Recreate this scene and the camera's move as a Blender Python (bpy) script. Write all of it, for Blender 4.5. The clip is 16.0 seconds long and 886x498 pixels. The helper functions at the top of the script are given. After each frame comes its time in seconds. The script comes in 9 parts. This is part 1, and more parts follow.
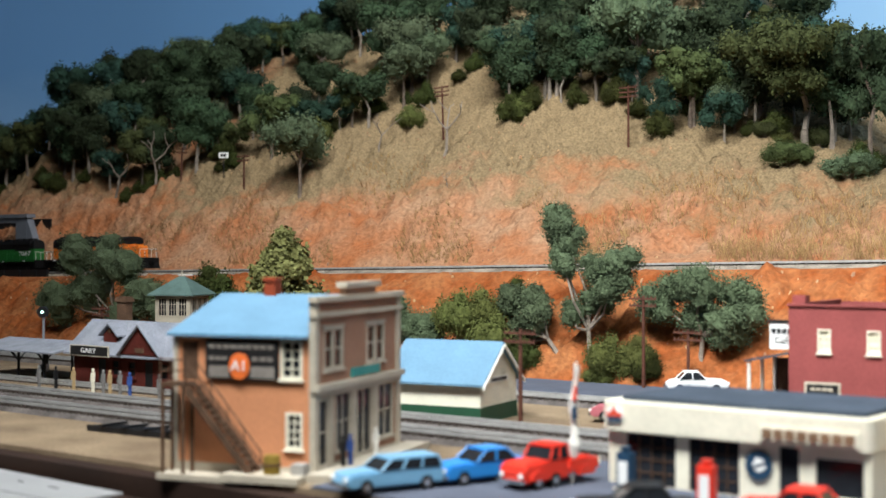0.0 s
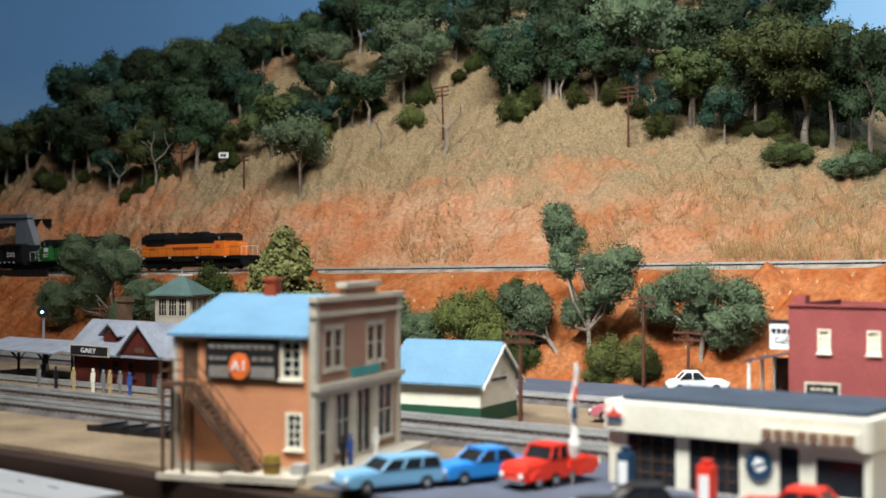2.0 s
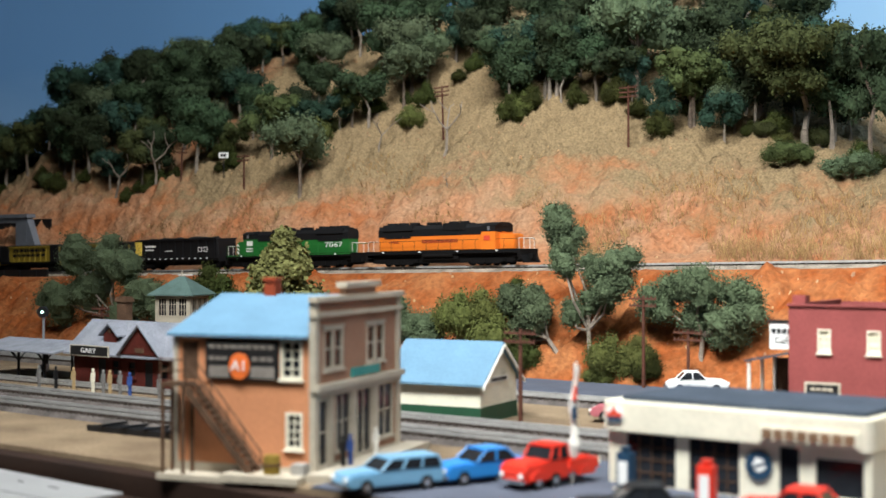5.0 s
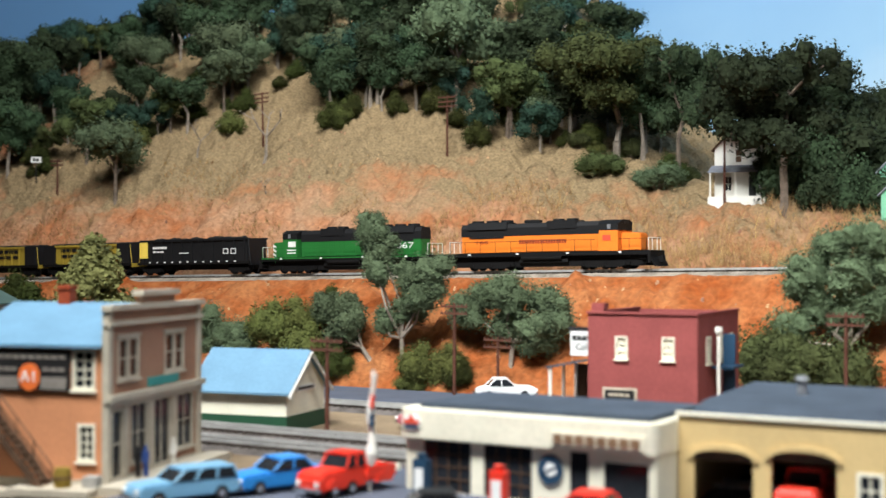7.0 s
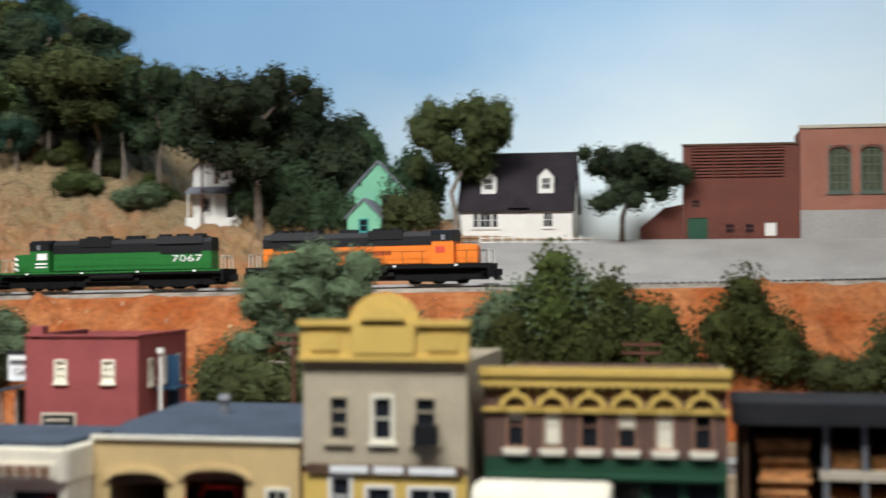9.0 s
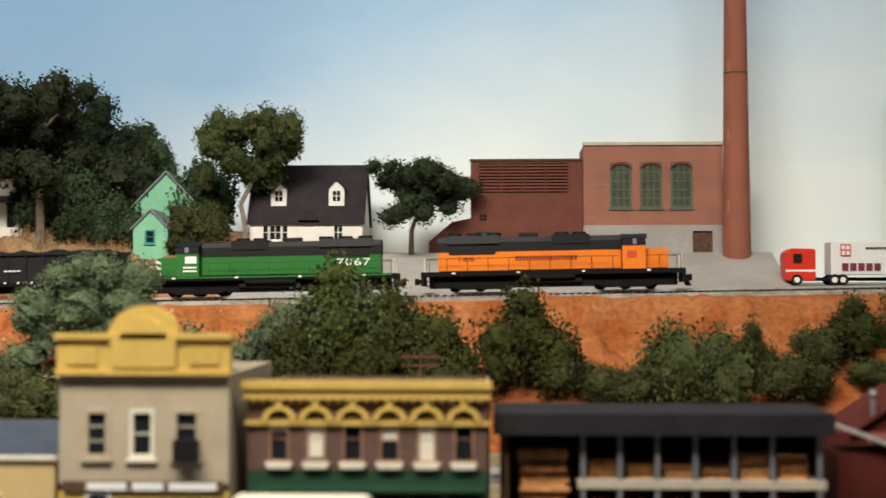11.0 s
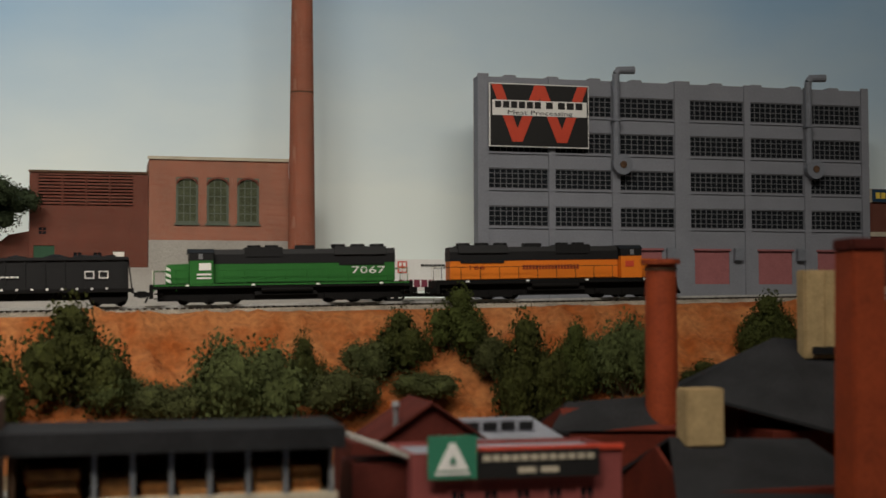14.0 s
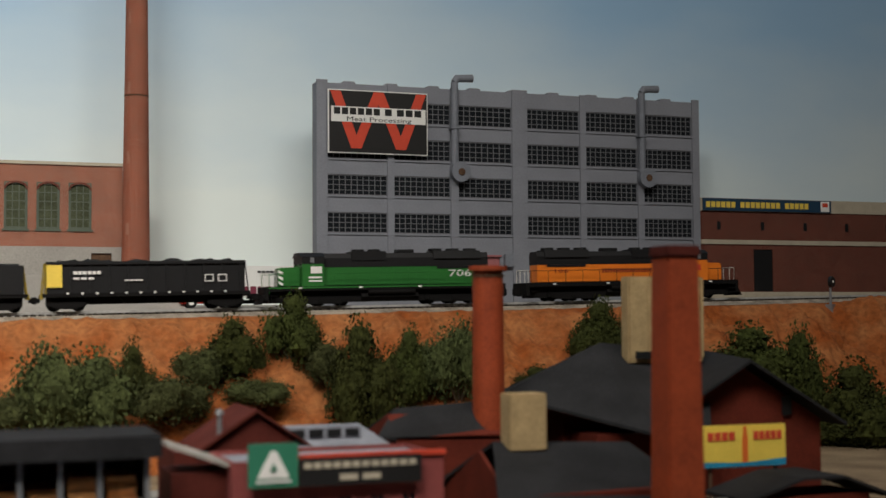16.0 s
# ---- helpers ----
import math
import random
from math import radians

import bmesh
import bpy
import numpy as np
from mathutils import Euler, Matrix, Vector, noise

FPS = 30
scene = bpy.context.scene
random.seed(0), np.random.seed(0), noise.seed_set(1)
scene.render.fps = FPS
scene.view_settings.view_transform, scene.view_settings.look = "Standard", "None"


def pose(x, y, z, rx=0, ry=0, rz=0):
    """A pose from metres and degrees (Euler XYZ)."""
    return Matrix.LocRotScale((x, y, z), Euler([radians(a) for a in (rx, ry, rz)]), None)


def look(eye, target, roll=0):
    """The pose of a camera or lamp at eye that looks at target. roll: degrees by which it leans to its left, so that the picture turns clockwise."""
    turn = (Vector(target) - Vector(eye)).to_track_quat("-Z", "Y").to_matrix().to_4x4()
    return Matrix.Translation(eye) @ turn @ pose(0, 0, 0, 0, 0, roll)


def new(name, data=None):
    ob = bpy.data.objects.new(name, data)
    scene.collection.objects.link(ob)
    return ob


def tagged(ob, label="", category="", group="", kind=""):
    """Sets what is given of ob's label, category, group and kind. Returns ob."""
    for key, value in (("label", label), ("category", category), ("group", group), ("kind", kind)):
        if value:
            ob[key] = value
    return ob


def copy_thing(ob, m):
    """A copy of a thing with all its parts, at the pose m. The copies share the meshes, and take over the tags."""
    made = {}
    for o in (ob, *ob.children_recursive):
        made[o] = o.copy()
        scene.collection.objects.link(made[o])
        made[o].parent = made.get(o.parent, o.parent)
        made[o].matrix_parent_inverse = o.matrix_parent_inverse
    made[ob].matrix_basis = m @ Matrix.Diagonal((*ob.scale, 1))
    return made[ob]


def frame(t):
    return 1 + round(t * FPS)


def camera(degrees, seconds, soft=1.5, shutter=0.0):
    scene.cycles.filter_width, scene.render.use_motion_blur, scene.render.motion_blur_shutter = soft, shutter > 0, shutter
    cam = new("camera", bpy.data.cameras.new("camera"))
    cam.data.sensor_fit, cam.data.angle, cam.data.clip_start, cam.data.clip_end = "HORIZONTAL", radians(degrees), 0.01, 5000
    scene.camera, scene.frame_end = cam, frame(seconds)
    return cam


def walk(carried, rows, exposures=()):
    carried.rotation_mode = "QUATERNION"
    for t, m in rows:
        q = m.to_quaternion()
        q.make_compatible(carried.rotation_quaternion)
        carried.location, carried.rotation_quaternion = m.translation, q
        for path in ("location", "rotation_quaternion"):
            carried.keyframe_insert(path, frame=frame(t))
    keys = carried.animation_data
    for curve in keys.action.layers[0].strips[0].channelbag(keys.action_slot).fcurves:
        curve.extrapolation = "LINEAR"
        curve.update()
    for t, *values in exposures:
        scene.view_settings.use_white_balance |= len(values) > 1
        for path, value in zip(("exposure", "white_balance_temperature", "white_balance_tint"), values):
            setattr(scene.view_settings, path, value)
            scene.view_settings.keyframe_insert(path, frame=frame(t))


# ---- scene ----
# The place is a model railway in 1:87 on a table; x runs along the main track, y towards the painted backdrop.
cam = camera(36.25, 16.0, shutter=0.3)
cam.data.dof.use_dof = True
cam.data.dof.focus_distance = 1.5
cam.data.dof.aperture_fstop = 11.0
EYE = 0.12
PATH = [
    (0.0, pose(0.0001, 0.0001, 0.12, 0, 0, 37.955) @ pose(0, 0, 0, 90.127, 0, 0) @ pose(0, 0, 0, 0, 0, -0.060)),
    (3.7, pose(0.0001, 0.0001, 0.12, 0, 0, 37.955) @ pose(0, 0, 0, 90.127, 0, 0) @ pose(0, 0, 0, 0, 0, -0.060)),
    (5.7, pose(0.0001, 0.0001, 0.12, 0, 0, 37.955) @ pose(0, 0, 0, 90.127, 0, 0) @ pose(0, 0, 0, 0, 0, -0.060)),
    (5.8, pose(0.0005, 0.0004, 0.12, 0, 0, 37.744) @ pose(0, 0, 0, 90.126, 0, 0) @ pose(0, 0, 0, 0, 0, 0.044)),
    (6.0, pose(0.0044, 0.0033, 0.12, 0, 0, 35.740) @ pose(0, 0, 0, 90.151, 0, 0) @ pose(0, 0, 0, 0, 0, 0.045)),
    (6.5, pose(0.0099, 0.0071, 0.12, 0, 0, 33.025) @ pose(0, 0, 0, 90.327, 0, 0) @ pose(0, 0, 0, 0, 0, 0.061)),
    (7.0, pose(0.0144, 0.0099, 0.12, 0, 0, 30.851) @ pose(0, 0, 0, 90.467, 0, 0) @ pose(0, 0, 0, 0, 0, 0.081)),
    (7.5, pose(0.0204, 0.0132, 0.12, 0, 0, 28.053) @ pose(0, 0, 0, 90.607, 0, 0) @ pose(0, 0, 0, 0, 0, 0.139)),
    (8.0, pose(0.0298, 0.0178, 0.12, 0, 0, 23.759) @ pose(0, 0, 0, 90.793, 0, 0) @ pose(0, 0, 0, 0, 0, 0.100)),
    (8.5, pose(0.0427, 0.0227, 0.12, 0, 0, 18.105) @ pose(0, 0, 0, 91.038, 0, 0) @ pose(0, 0, 0, 0, 0, 0.058)),
    (9.0, pose(0.0601, 0.0272, 0.12, 0, 0, 10.742) @ pose(0, 0, 0, 91.340, 0, 0) @ pose(0, 0, 0, 0, 0, -0.124)),
    (9.2, pose(0.0669, 0.0283, 0.12, 0, 0, 7.931) @ pose(0, 0, 0, 91.439, 0, 0) @ pose(0, 0, 0, 0, 0, -0.258)),
    (11.3, pose(0.0858, 0.0297, 0.12, 0, 0, 0.174) @ pose(0, 0, 0, 91.908, 0, 0) @ pose(0, 0, 0, 0, 0, 0.049)),
    (11.5, pose(0.0926, 0.0295, 0.12, 0, 0, -2.629) @ pose(0, 0, 0, 91.952, 0, 0) @ pose(0, 0, 0, 0, 0, 0.078)),
    (12.0, pose(0.1050, 0.0284, 0.12, 0, 0, -7.714) @ pose(0, 0, 0, 92.158, 0, 0) @ pose(0, 0, 0, 0, 0, -0.017)),
    (12.5, pose(0.1082, 0.0279, 0.12, 0, 0, -9.025) @ pose(0, 0, 0, 92.280, 0, 0) @ pose(0, 0, 0, 0, 0, -0.101)),
    (13.0, pose(0.1125, 0.0272, 0.12, 0, 0, -10.828) @ pose(0, 0, 0, 92.365, 0, 0) @ pose(0, 0, 0, 0, 0, -0.099)),
    (13.5, pose(0.1158, 0.0265, 0.12, 0, 0, -12.203) @ pose(0, 0, 0, 92.427, 0, 0) @ pose(0, 0, 0, 0, 0, -0.131)),
    (14.0, pose(0.1200, 0.0255, 0.12, 0, 0, -13.995) @ pose(0, 0, 0, 92.497, 0, 0) @ pose(0, 0, 0, 0, 0, -0.143)),
    (14.5, pose(0.1235, 0.0246, 0.12, 0, 0, -15.448) @ pose(0, 0, 0, 92.550, 0, 0) @ pose(0, 0, 0, 0, 0, -0.169)),
    (15.0, pose(0.1283, 0.0232, 0.12, 0, 0, -17.483) @ pose(0, 0, 0, 92.627, 0, 0) @ pose(0, 0, 0, 0, 0, -0.195)),
    (15.5, pose(0.1332, 0.0215, 0.12, 0, 0, -19.638) @ pose(0, 0, 0, 92.716, 0, 0) @ pose(0, 0, 0, 0, 0, -0.233)),
    (16.0, pose(0.1346, 0.0210, 0.12, 0, 0, -20.238) @ pose(0, 0, 0, 92.745, 0, 0) @ pose(0, 0, 0, 0, 0, -0.343)),
]
walk(cam, PATH, exposures=[(0.0, -0.19, 5850, 6), (6.0, -0.17, 5950, 6), (7.5, -0.28, 5900, 6), (8.5, -0.56, 5900, 8), (9.0, -0.7, 5900, 9), (11.3, -0.67, 6950, 10), (12.5, -0.63, 7100, 10), (14.0, -1.36, 6900, 9), (14.5, -1.44, 6800, 9), (15.5, -1.28, 6700, 9), (16.0, -1.0, 6600, 9)])

H = 1 / 87.1  # one real metre in the model


def rail_z(x):
    """Top of the main line's rail: it climbs gently towards +x."""
    return 0.120 + 0.0168 * x


# ---- light: two ceiling fixtures over the layout and an added fill lamp ----
world = bpy.data.worlds.new("room_air")
world.use_nodes = True
world.node_tree.nodes["Background"].inputs[0].default_value = (0.95, 0.97, 1.0, 1)
world.node_tree.nodes["Background"].inputs[1].default_value = 0.03
scene.world = world


def overhead_lamp(x, y, z, sx, sy, watts, colour, target, spread=180):
    data = bpy.data.lights.new("overhead_lamp_light", "AREA")
    data.shape, data.size, data.size_y = "RECTANGLE", sx, sy
    data.energy, data.color, data.spread = watts, colour, radians(spread)
    ob = new("overhead_lamp_light", data)
    ob.matrix_world = look((x, y, z), target)
    return ob


overhead_lamp(-0.42, 0.1, 1.2, 0.8, 0.25, 17.0, (1.0, 0.955, 0.89), (-0.36, 1.05, 0.05), 88)
overhead_lamp(0.45, 0.12, 1.2, 1.1, 0.25, 21.5, (1.0, 0.955, 0.89), (0.42, 1.1, 0.05))
# Added fill lamp, no room fixture: brightens the hill's wood and far backdrop.
overhead_lamp(-0.75, 0.95, 1.3, 0.8, 0.2, 13.5, (1.0, 0.955, 0.89), (-1.5, 2.2, 0.62), 110)


# ---- materials ----
def material(name, colour, rough=0.75, vary=0.25, scale=60.0, fine=900.0, bump=0.25, metal=0.0, second=None, per_object=0.0, island=0.0, cells=False):
    """A weathered surface: colour drifts at a broad and at a fine scale, with fine relief. second: the colour of its stains."""
    m = bpy.data.materials.new(name)
    m.use_nodes = True
    nt = m.node_tree
    b = nt.nodes["Principled BSDF"]
    link = nt.links.new
    co = nt.nodes.new("ShaderNodeTexCoord")
    n1 = nt.nodes.new("ShaderNodeTexNoise")
    n1.inputs["Scale"].default_value, n1.inputs["Detail"].default_value = scale, 5
    n2 = nt.nodes.new("ShaderNodeTexVoronoi" if cells else "ShaderNodeTexNoise")
    n2.inputs["Scale"].default_value = fine
    if not cells:
        n2.inputs["Detail"].default_value = 4
    for n in (n1, n2):
        link(co.outputs["Object"], n.inputs["Vector"])
    ramp = nt.nodes.new("ShaderNodeValToRGB")
    e = ramp.color_ramp.elements
    c2 = second or tuple(c * (1 - vary) for c in colour)
    e[0].position, e[1].position = 0.35, 0.65
    e[0].color, e[1].color = (*c2, 1), (*colour, 1)
    link(n1.outputs["Fac"], ramp.inputs["Fac"])
    mix = nt.nodes.new("ShaderNodeMix")
    mix.data_type, mix.blend_type = "RGBA", "MULTIPLY"
    mix.inputs[0].default_value = min(1.0, vary * 1.6)
    link(ramp.outputs["Color"], mix.inputs[6])
    r2 = nt.nodes.new("ShaderNodeMapRange")
    r2.inputs["From Min"].default_value, r2.inputs["From Max"].default_value = (0.0, 0.8) if cells else (0.3, 0.7)
    r2.inputs["To Min"].default_value, r2.inputs["To Max"].default_value = 0.45, 1.25
    fac2 = n2.outputs["Distance" if cells else "Fac"]
    link(fac2, r2.inputs["Value"])
    link(r2.outputs["Result"], mix.inputs[7])
    out = mix.outputs[2]
    if per_object or island:
        hs = nt.nodes.new("ShaderNodeHueSaturation")
        src = nt.nodes.new("ShaderNodeObjectInfo" if per_object else "ShaderNodeNewGeometry")
        mr = nt.nodes.new("ShaderNodeMapRange")
        k = per_object or island
        mr.inputs["To Min"].default_value, mr.inputs["To Max"].default_value = 1 - k, 1 + k
        link(src.outputs["Random" if per_object else "Random Per Island"], mr.inputs["Value"])
        link(mr.outputs["Result"], hs.inputs["Value"])
        mh = nt.nodes.new("ShaderNodeMapRange")
        mh.inputs["To Min"].default_value, mh.inputs["To Max"].default_value = 0.5 - 0.07 * k, 0.5 + 0.07 * k
        link(src.outputs["Random" if per_object else "Random Per Island"], mh.inputs["Value"])
        link(mh.outputs["Result"], hs.inputs["Hue"])
        link(out, hs.inputs["Color"])
        out = hs.outputs["Color"]
    link(out, b.inputs["Base Color"])
    b.inputs["Roughness"].default_value, b.inputs["Metallic"].default_value = rough, metal
    b.inputs["Specular IOR Level"].default_value = 0.15 if rough >= 0.75 else 0.3
    if bump:
        bp = nt.nodes.new("ShaderNodeBump")
        bp.inputs["Strength"].default_value, bp.inputs["Distance"].default_value = bump, 0.0006
        link(fac2, bp.inputs["Height"])
        link(bp.outputs["Normal"], b.inputs["Normal"])
    return m


def glow(name, colour, strength):
    m = bpy.data.materials.new(name)
    m.use_nodes = True
    b = m.node_tree.nodes["Principled BSDF"]
    b.inputs["Base Color"].default_value = (*colour, 1)
    b.inputs["Emission Color"].default_value = (*colour, 1)
    b.inputs["Emission Strength"].default_value = strength
    return m


def brickwork(name, brick, mortar, width=0.0025, height=0.0009, vary=0.3):
    """Moulded model brick: courses too fine to part singly."""
    m = material(name, brick, 0.8, vary, 40, 700, 0.2)
    nt = m.node_tree
    b = nt.nodes["Principled BSDF"]
    co = nt.nodes.new("ShaderNodeTexCoord")
    sep, com = nt.nodes.new("ShaderNodeSeparateXYZ"), nt.nodes.new("ShaderNodeCombineXYZ")
    add = nt.nodes.new("ShaderNodeMath")
    tex = nt.nodes.new("ShaderNodeTexBrick")
    link = nt.links.new
    link(co.outputs["Object"], sep.inputs[0])
    link(sep.outputs["X"], add.inputs[0])
    link(sep.outputs["Y"], add.inputs[1])
    link(add.outputs[0], com.inputs["X"])
    link(sep.outputs["Z"], com.inputs["Y"])
    link(com.outputs[0], tex.inputs["Vector"])
    tex.inputs["Scale"].default_value = 1.0
    tex.inputs["Brick Width"].default_value, tex.inputs["Row Height"].default_value = width, height
    tex.inputs["Mortar Size"].default_value = height * 0.12
    old = b.inputs["Base Color"].links[0].from_socket
    tex.inputs["Mortar"].default_value = (*mortar, 1)
    dark = nt.nodes.new("ShaderNodeMix")
    dark.data_type, dark.blend_type = "RGBA", "MULTIPLY"
    dark.inputs[0].default_value = 0.35
    dark.inputs[7].default_value = (0.55, 0.5, 0.5, 1)
    link(old, dark.inputs[6])
    link(old, tex.inputs["Color1"])
    link(dark.outputs[2], tex.inputs["Color2"])
    link(tex.outputs["Color"], b.inputs["Base Color"])
    return m


def terrain(name, dirt, pale, grass, scale):
    """Scenery plaster painted as red clay, with paler dust and dry ground foam."""
    m = material(name, dirt, 0.95, 0.36, scale, 180, 1.0, second=pale)
    nt = m.node_tree
    link = nt.links.new
    b = nt.nodes["Principled BSDF"]
    old = b.inputs["Base Color"].links[0].from_socket
    co = nt.nodes.new("ShaderNodeTexCoord")
    n = nt.nodes.new("ShaderNodeTexNoise")
    n.inputs["Scale"].default_value, n.inputs["Detail"].default_value, n.inputs["Roughness"].default_value = 9, 9, 0.72
    link(co.outputs["Object"], n.inputs["Vector"])
    at = nt.nodes.new("ShaderNodeAttribute")
    at.attribute_name = "grass"
    add = nt.nodes.new("ShaderNodeMath")
    link(n.outputs["Fac"], add.inputs[0])
    link(at.outputs["Fac"], add.inputs[1])
    mr = nt.nodes.new("ShaderNodeMapRange")
    mr.inputs["From Min"].default_value, mr.inputs["From Max"].default_value = 0.8, 1.0
    link(add.outputs[0], mr.inputs["Value"])
    mix = nt.nodes.new("ShaderNodeMix")
    mix.data_type = "RGBA"
    link(mr.outputs["Result"], mix.inputs[0])
    link(old, mix.inputs[6])
    g = nt.nodes.new("ShaderNodeTexNoise")
    g.inputs["Scale"].default_value, g.inputs["Detail"].default_value = 330, 3
    link(co.outputs["Object"], g.inputs["Vector"])
    gr = nt.nodes.new("ShaderNodeValToRGB")
    gr.color_ramp.elements[0].color = (*[c * 0.5 for c in grass], 1)
    gr.color_ramp.elements[1].color = (*grass, 1)
    gr.color_ramp.elements[0].position, gr.color_ramp.elements[1].position = 0.3, 0.62
    link(g.outputs["Fac"], gr.inputs["Fac"])
    link(gr.outputs["Color"], mix.inputs[7])
    link(mix.outputs[2], b.inputs["Base Color"])
    for x in nt.nodes:
        if x.bl_idname == "ShaderNodeBump":
            x.inputs["Distance"].default_value = 0.004
    return m


def sky_paint():
    """The painted backdrop: deep blue at the far end, paler and cloudy towards +x and towards its foot."""
    m = bpy.data.materials.new("backdrop_paint")
    m.use_nodes = True
    nt = m.node_tree
    link = nt.links.new
    b = nt.nodes["Principled BSDF"]
    b.inputs["Roughness"].default_value = 0.85
    co = nt.nodes.new("ShaderNodeTexCoord")
    sep = nt.nodes.new("ShaderNodeSeparateXYZ")
    link(co.outputs["Object"], sep.inputs[0])
    n = nt.nodes.new("ShaderNodeTexNoise")
    n.inputs["Scale"].default_value, n.inputs["Detail"].default_value = 2.2, 5
    mp = nt.nodes.new("ShaderNodeMapping")
    mp.inputs["Scale"].default_value = (1, 1, 2.2)
    link(co.outputs["Object"], mp.inputs["Vector"])
    link(mp.outputs["Vector"], n.inputs["Vector"])
    hz = nt.nodes.new("ShaderNodeMapRange")
    hz.inputs["From Min"].default_value, hz.inputs["From Max"].default_value = 0.75, 0.15
    link(sep.outputs["Z"], hz.inputs["Value"])
    hx = nt.nodes.new("ShaderNodeMapRange")
    hx.inputs["From Min"].default_value, hx.inputs["From Max"].default_value = -1.3, 0.35
    link(sep.outputs["X"], hx.inputs["Value"])
    a1 = nt.nodes.new("ShaderNodeMath")
    a1.operation = "MULTIPLY_ADD"
    link(n.outputs["Fac"], a1.inputs[0])
    a1.inputs[1].default_value = 0.7
    link(hz.outputs["Result"], a1.inputs[2])
    a2 = nt.nodes.new("ShaderNodeMath")
    a2.operation = "MULTIPLY_ADD"
    link(hx.outputs["Result"], a2.inputs[0])
    a2.inputs[1].default_value = 0.75
    link(a1.outputs[0], a2.inputs[2])
    ramp = nt.nodes.new("ShaderNodeValToRGB")
    e = ramp.color_ramp.elements
    e[0].position, e[0].color = 0.3, (0.19, 0.4, 0.74, 1)
    e[1].position, e[1].color = 1.0, (0.84, 0.92, 0.9, 1)
    k = ramp.color_ramp.elements.new(0.7)
    k.color = (0.36, 0.58, 0.82, 1)
    hr = nt.nodes.new("ShaderNodeMapRange")
    hr.inputs["From Min"].default_value, hr.inputs["From Max"].default_value = 0.45, 1.3
    hr.inputs["To Min"].default_value, hr.inputs["To Max"].default_value = 0.0, 0.14
    link(sep.outputs["X"], hr.inputs["Value"])
    less = nt.nodes.new("ShaderNodeMath")
    less.operation = "SUBTRACT"
    link(a2.outputs[0], less.inputs[0])
    link(hr.outputs["Result"], less.inputs[1])
    half = nt.nodes.new("ShaderNodeMath")
    half.operation = "MULTIPLY"
    half.inputs[1].default_value = 0.52
    link(less.outputs[0], half.inputs[0])
    link(half.outputs[0], ramp.inputs["Fac"])
    link(ramp.outputs["Color"], b.inputs["Base Color"])
    return m


CLAY = terrain("red_clay_hill", (0.4, 0.145, 0.055), (0.42, 0.245, 0.14), (0.3, 0.215, 0.115), 14)
BANK = terrain("red_clay_bank", (0.27, 0.07, 0.016), (0.36, 0.14, 0.05), (0.3, 0.2, 0.07), 30)
TOWN = material("town_ground", (0.27, 0.2, 0.125), 0.95, 0.35, 22, 500, 0.6, second=(0.17, 0.12, 0.075))
ASPHALT = material("asphalt_paint", (0.105, 0.115, 0.15), 0.85, 0.2, 30, 900, 0.3)
CONCRETE = material("concrete_apron", (0.38, 0.36, 0.33), 0.9, 0.18, 18, 600, 0.3)
BALLAST = material("ballast", (0.37, 0.32, 0.26), 0.95, 0.5, 60, 900, 1.0, cells=True)
BALLAST_DARK = material("yard_ballast", (0.15, 0.13, 0.12), 0.95, 0.5, 60, 900, 1.0, cells=True)
TIE = material("tie_wood", (0.07, 0.055, 0.045), 0.9, 0.4, 200, 900, 0.4)
RAIL = material("nickel_rail", (0.5, 0.49, 0.47), 0.4, 0.2, 60, 400, 0.0, metal=0.35)
SKY = sky_paint()
WHITE = material("white_paint", (0.78, 0.75, 0.68), 0.6, 0.08, 50, 600, 0.1)
CREAM = material("cream_paint", (0.78, 0.73, 0.58), 0.6, 0.12, 50, 600, 0.1)
TRIM = material("stone_grey_trim", (0.5, 0.44, 0.34), 0.7, 0.15, 60, 600, 0.15)
ORANGE_WALL = material("salmon_clapboard", (0.62, 0.27, 0.13), 0.75, 0.12, 40, 500, 0.15)
BROWN_FRONT = material("tan_brick_front", (0.36, 0.2, 0.13), 0.8, 0.2, 40, 700, 0.2)
BLUE_ROOF = material("blue_metal_roof", (0.135, 0.25, 0.36), 0.6, 0.14, 40, 500, 0.12)
GREEN_BASE = material("dark_green_paint", (0.02, 0.07, 0.035), 0.6, 0.15, 50, 600, 0.1)
DARK_WOOD = material("weathered_brown_wood", (0.13, 0.075, 0.045), 0.85, 0.35, 120, 900, 0.4)
POLE_WOOD = material("pole_wood", (0.11, 0.045, 0.03), 0.85, 0.3, 120, 900, 0.3)
BLACK = material("black_paint", (0.012, 0.012, 0.013), 0.5, 0.2, 60, 700, 0.1)
GLASS = material("dark_window_glass", (0.018, 0.02, 0.024), 0.12, 0.2, 40, 400, 0.0)
RED_WALL = material("brick_red_painted_wall", (0.27, 0.07, 0.065), 0.8, 0.16, 40, 600, 0.15)
GREY_ROOF = material("grey_shingle_roof", (0.27, 0.28, 0.32), 0.85, 0.25, 60, 700, 0.4)
DARK_ROOF = material("dark_tar_paper_roof", (0.024, 0.024, 0.026), 0.85, 0.3, 40, 700, 0.3)
SLATE = material("slate_blue_roof", (0.06, 0.075, 0.1), 0.8, 0.25, 40, 700, 0.3)
TEAL = material("teal_paint", (0.05, 0.28, 0.26), 0.6, 0.15, 60, 600, 0.1)
STATION_RED = material("station_brown_red", (0.1, 0.02, 0.014), 0.8, 0.25, 60, 600, 0.2)
YELLOW = material("ochre_yellow_paint", (0.66, 0.45, 0.11), 0.65, 0.12, 50, 600, 0.12)
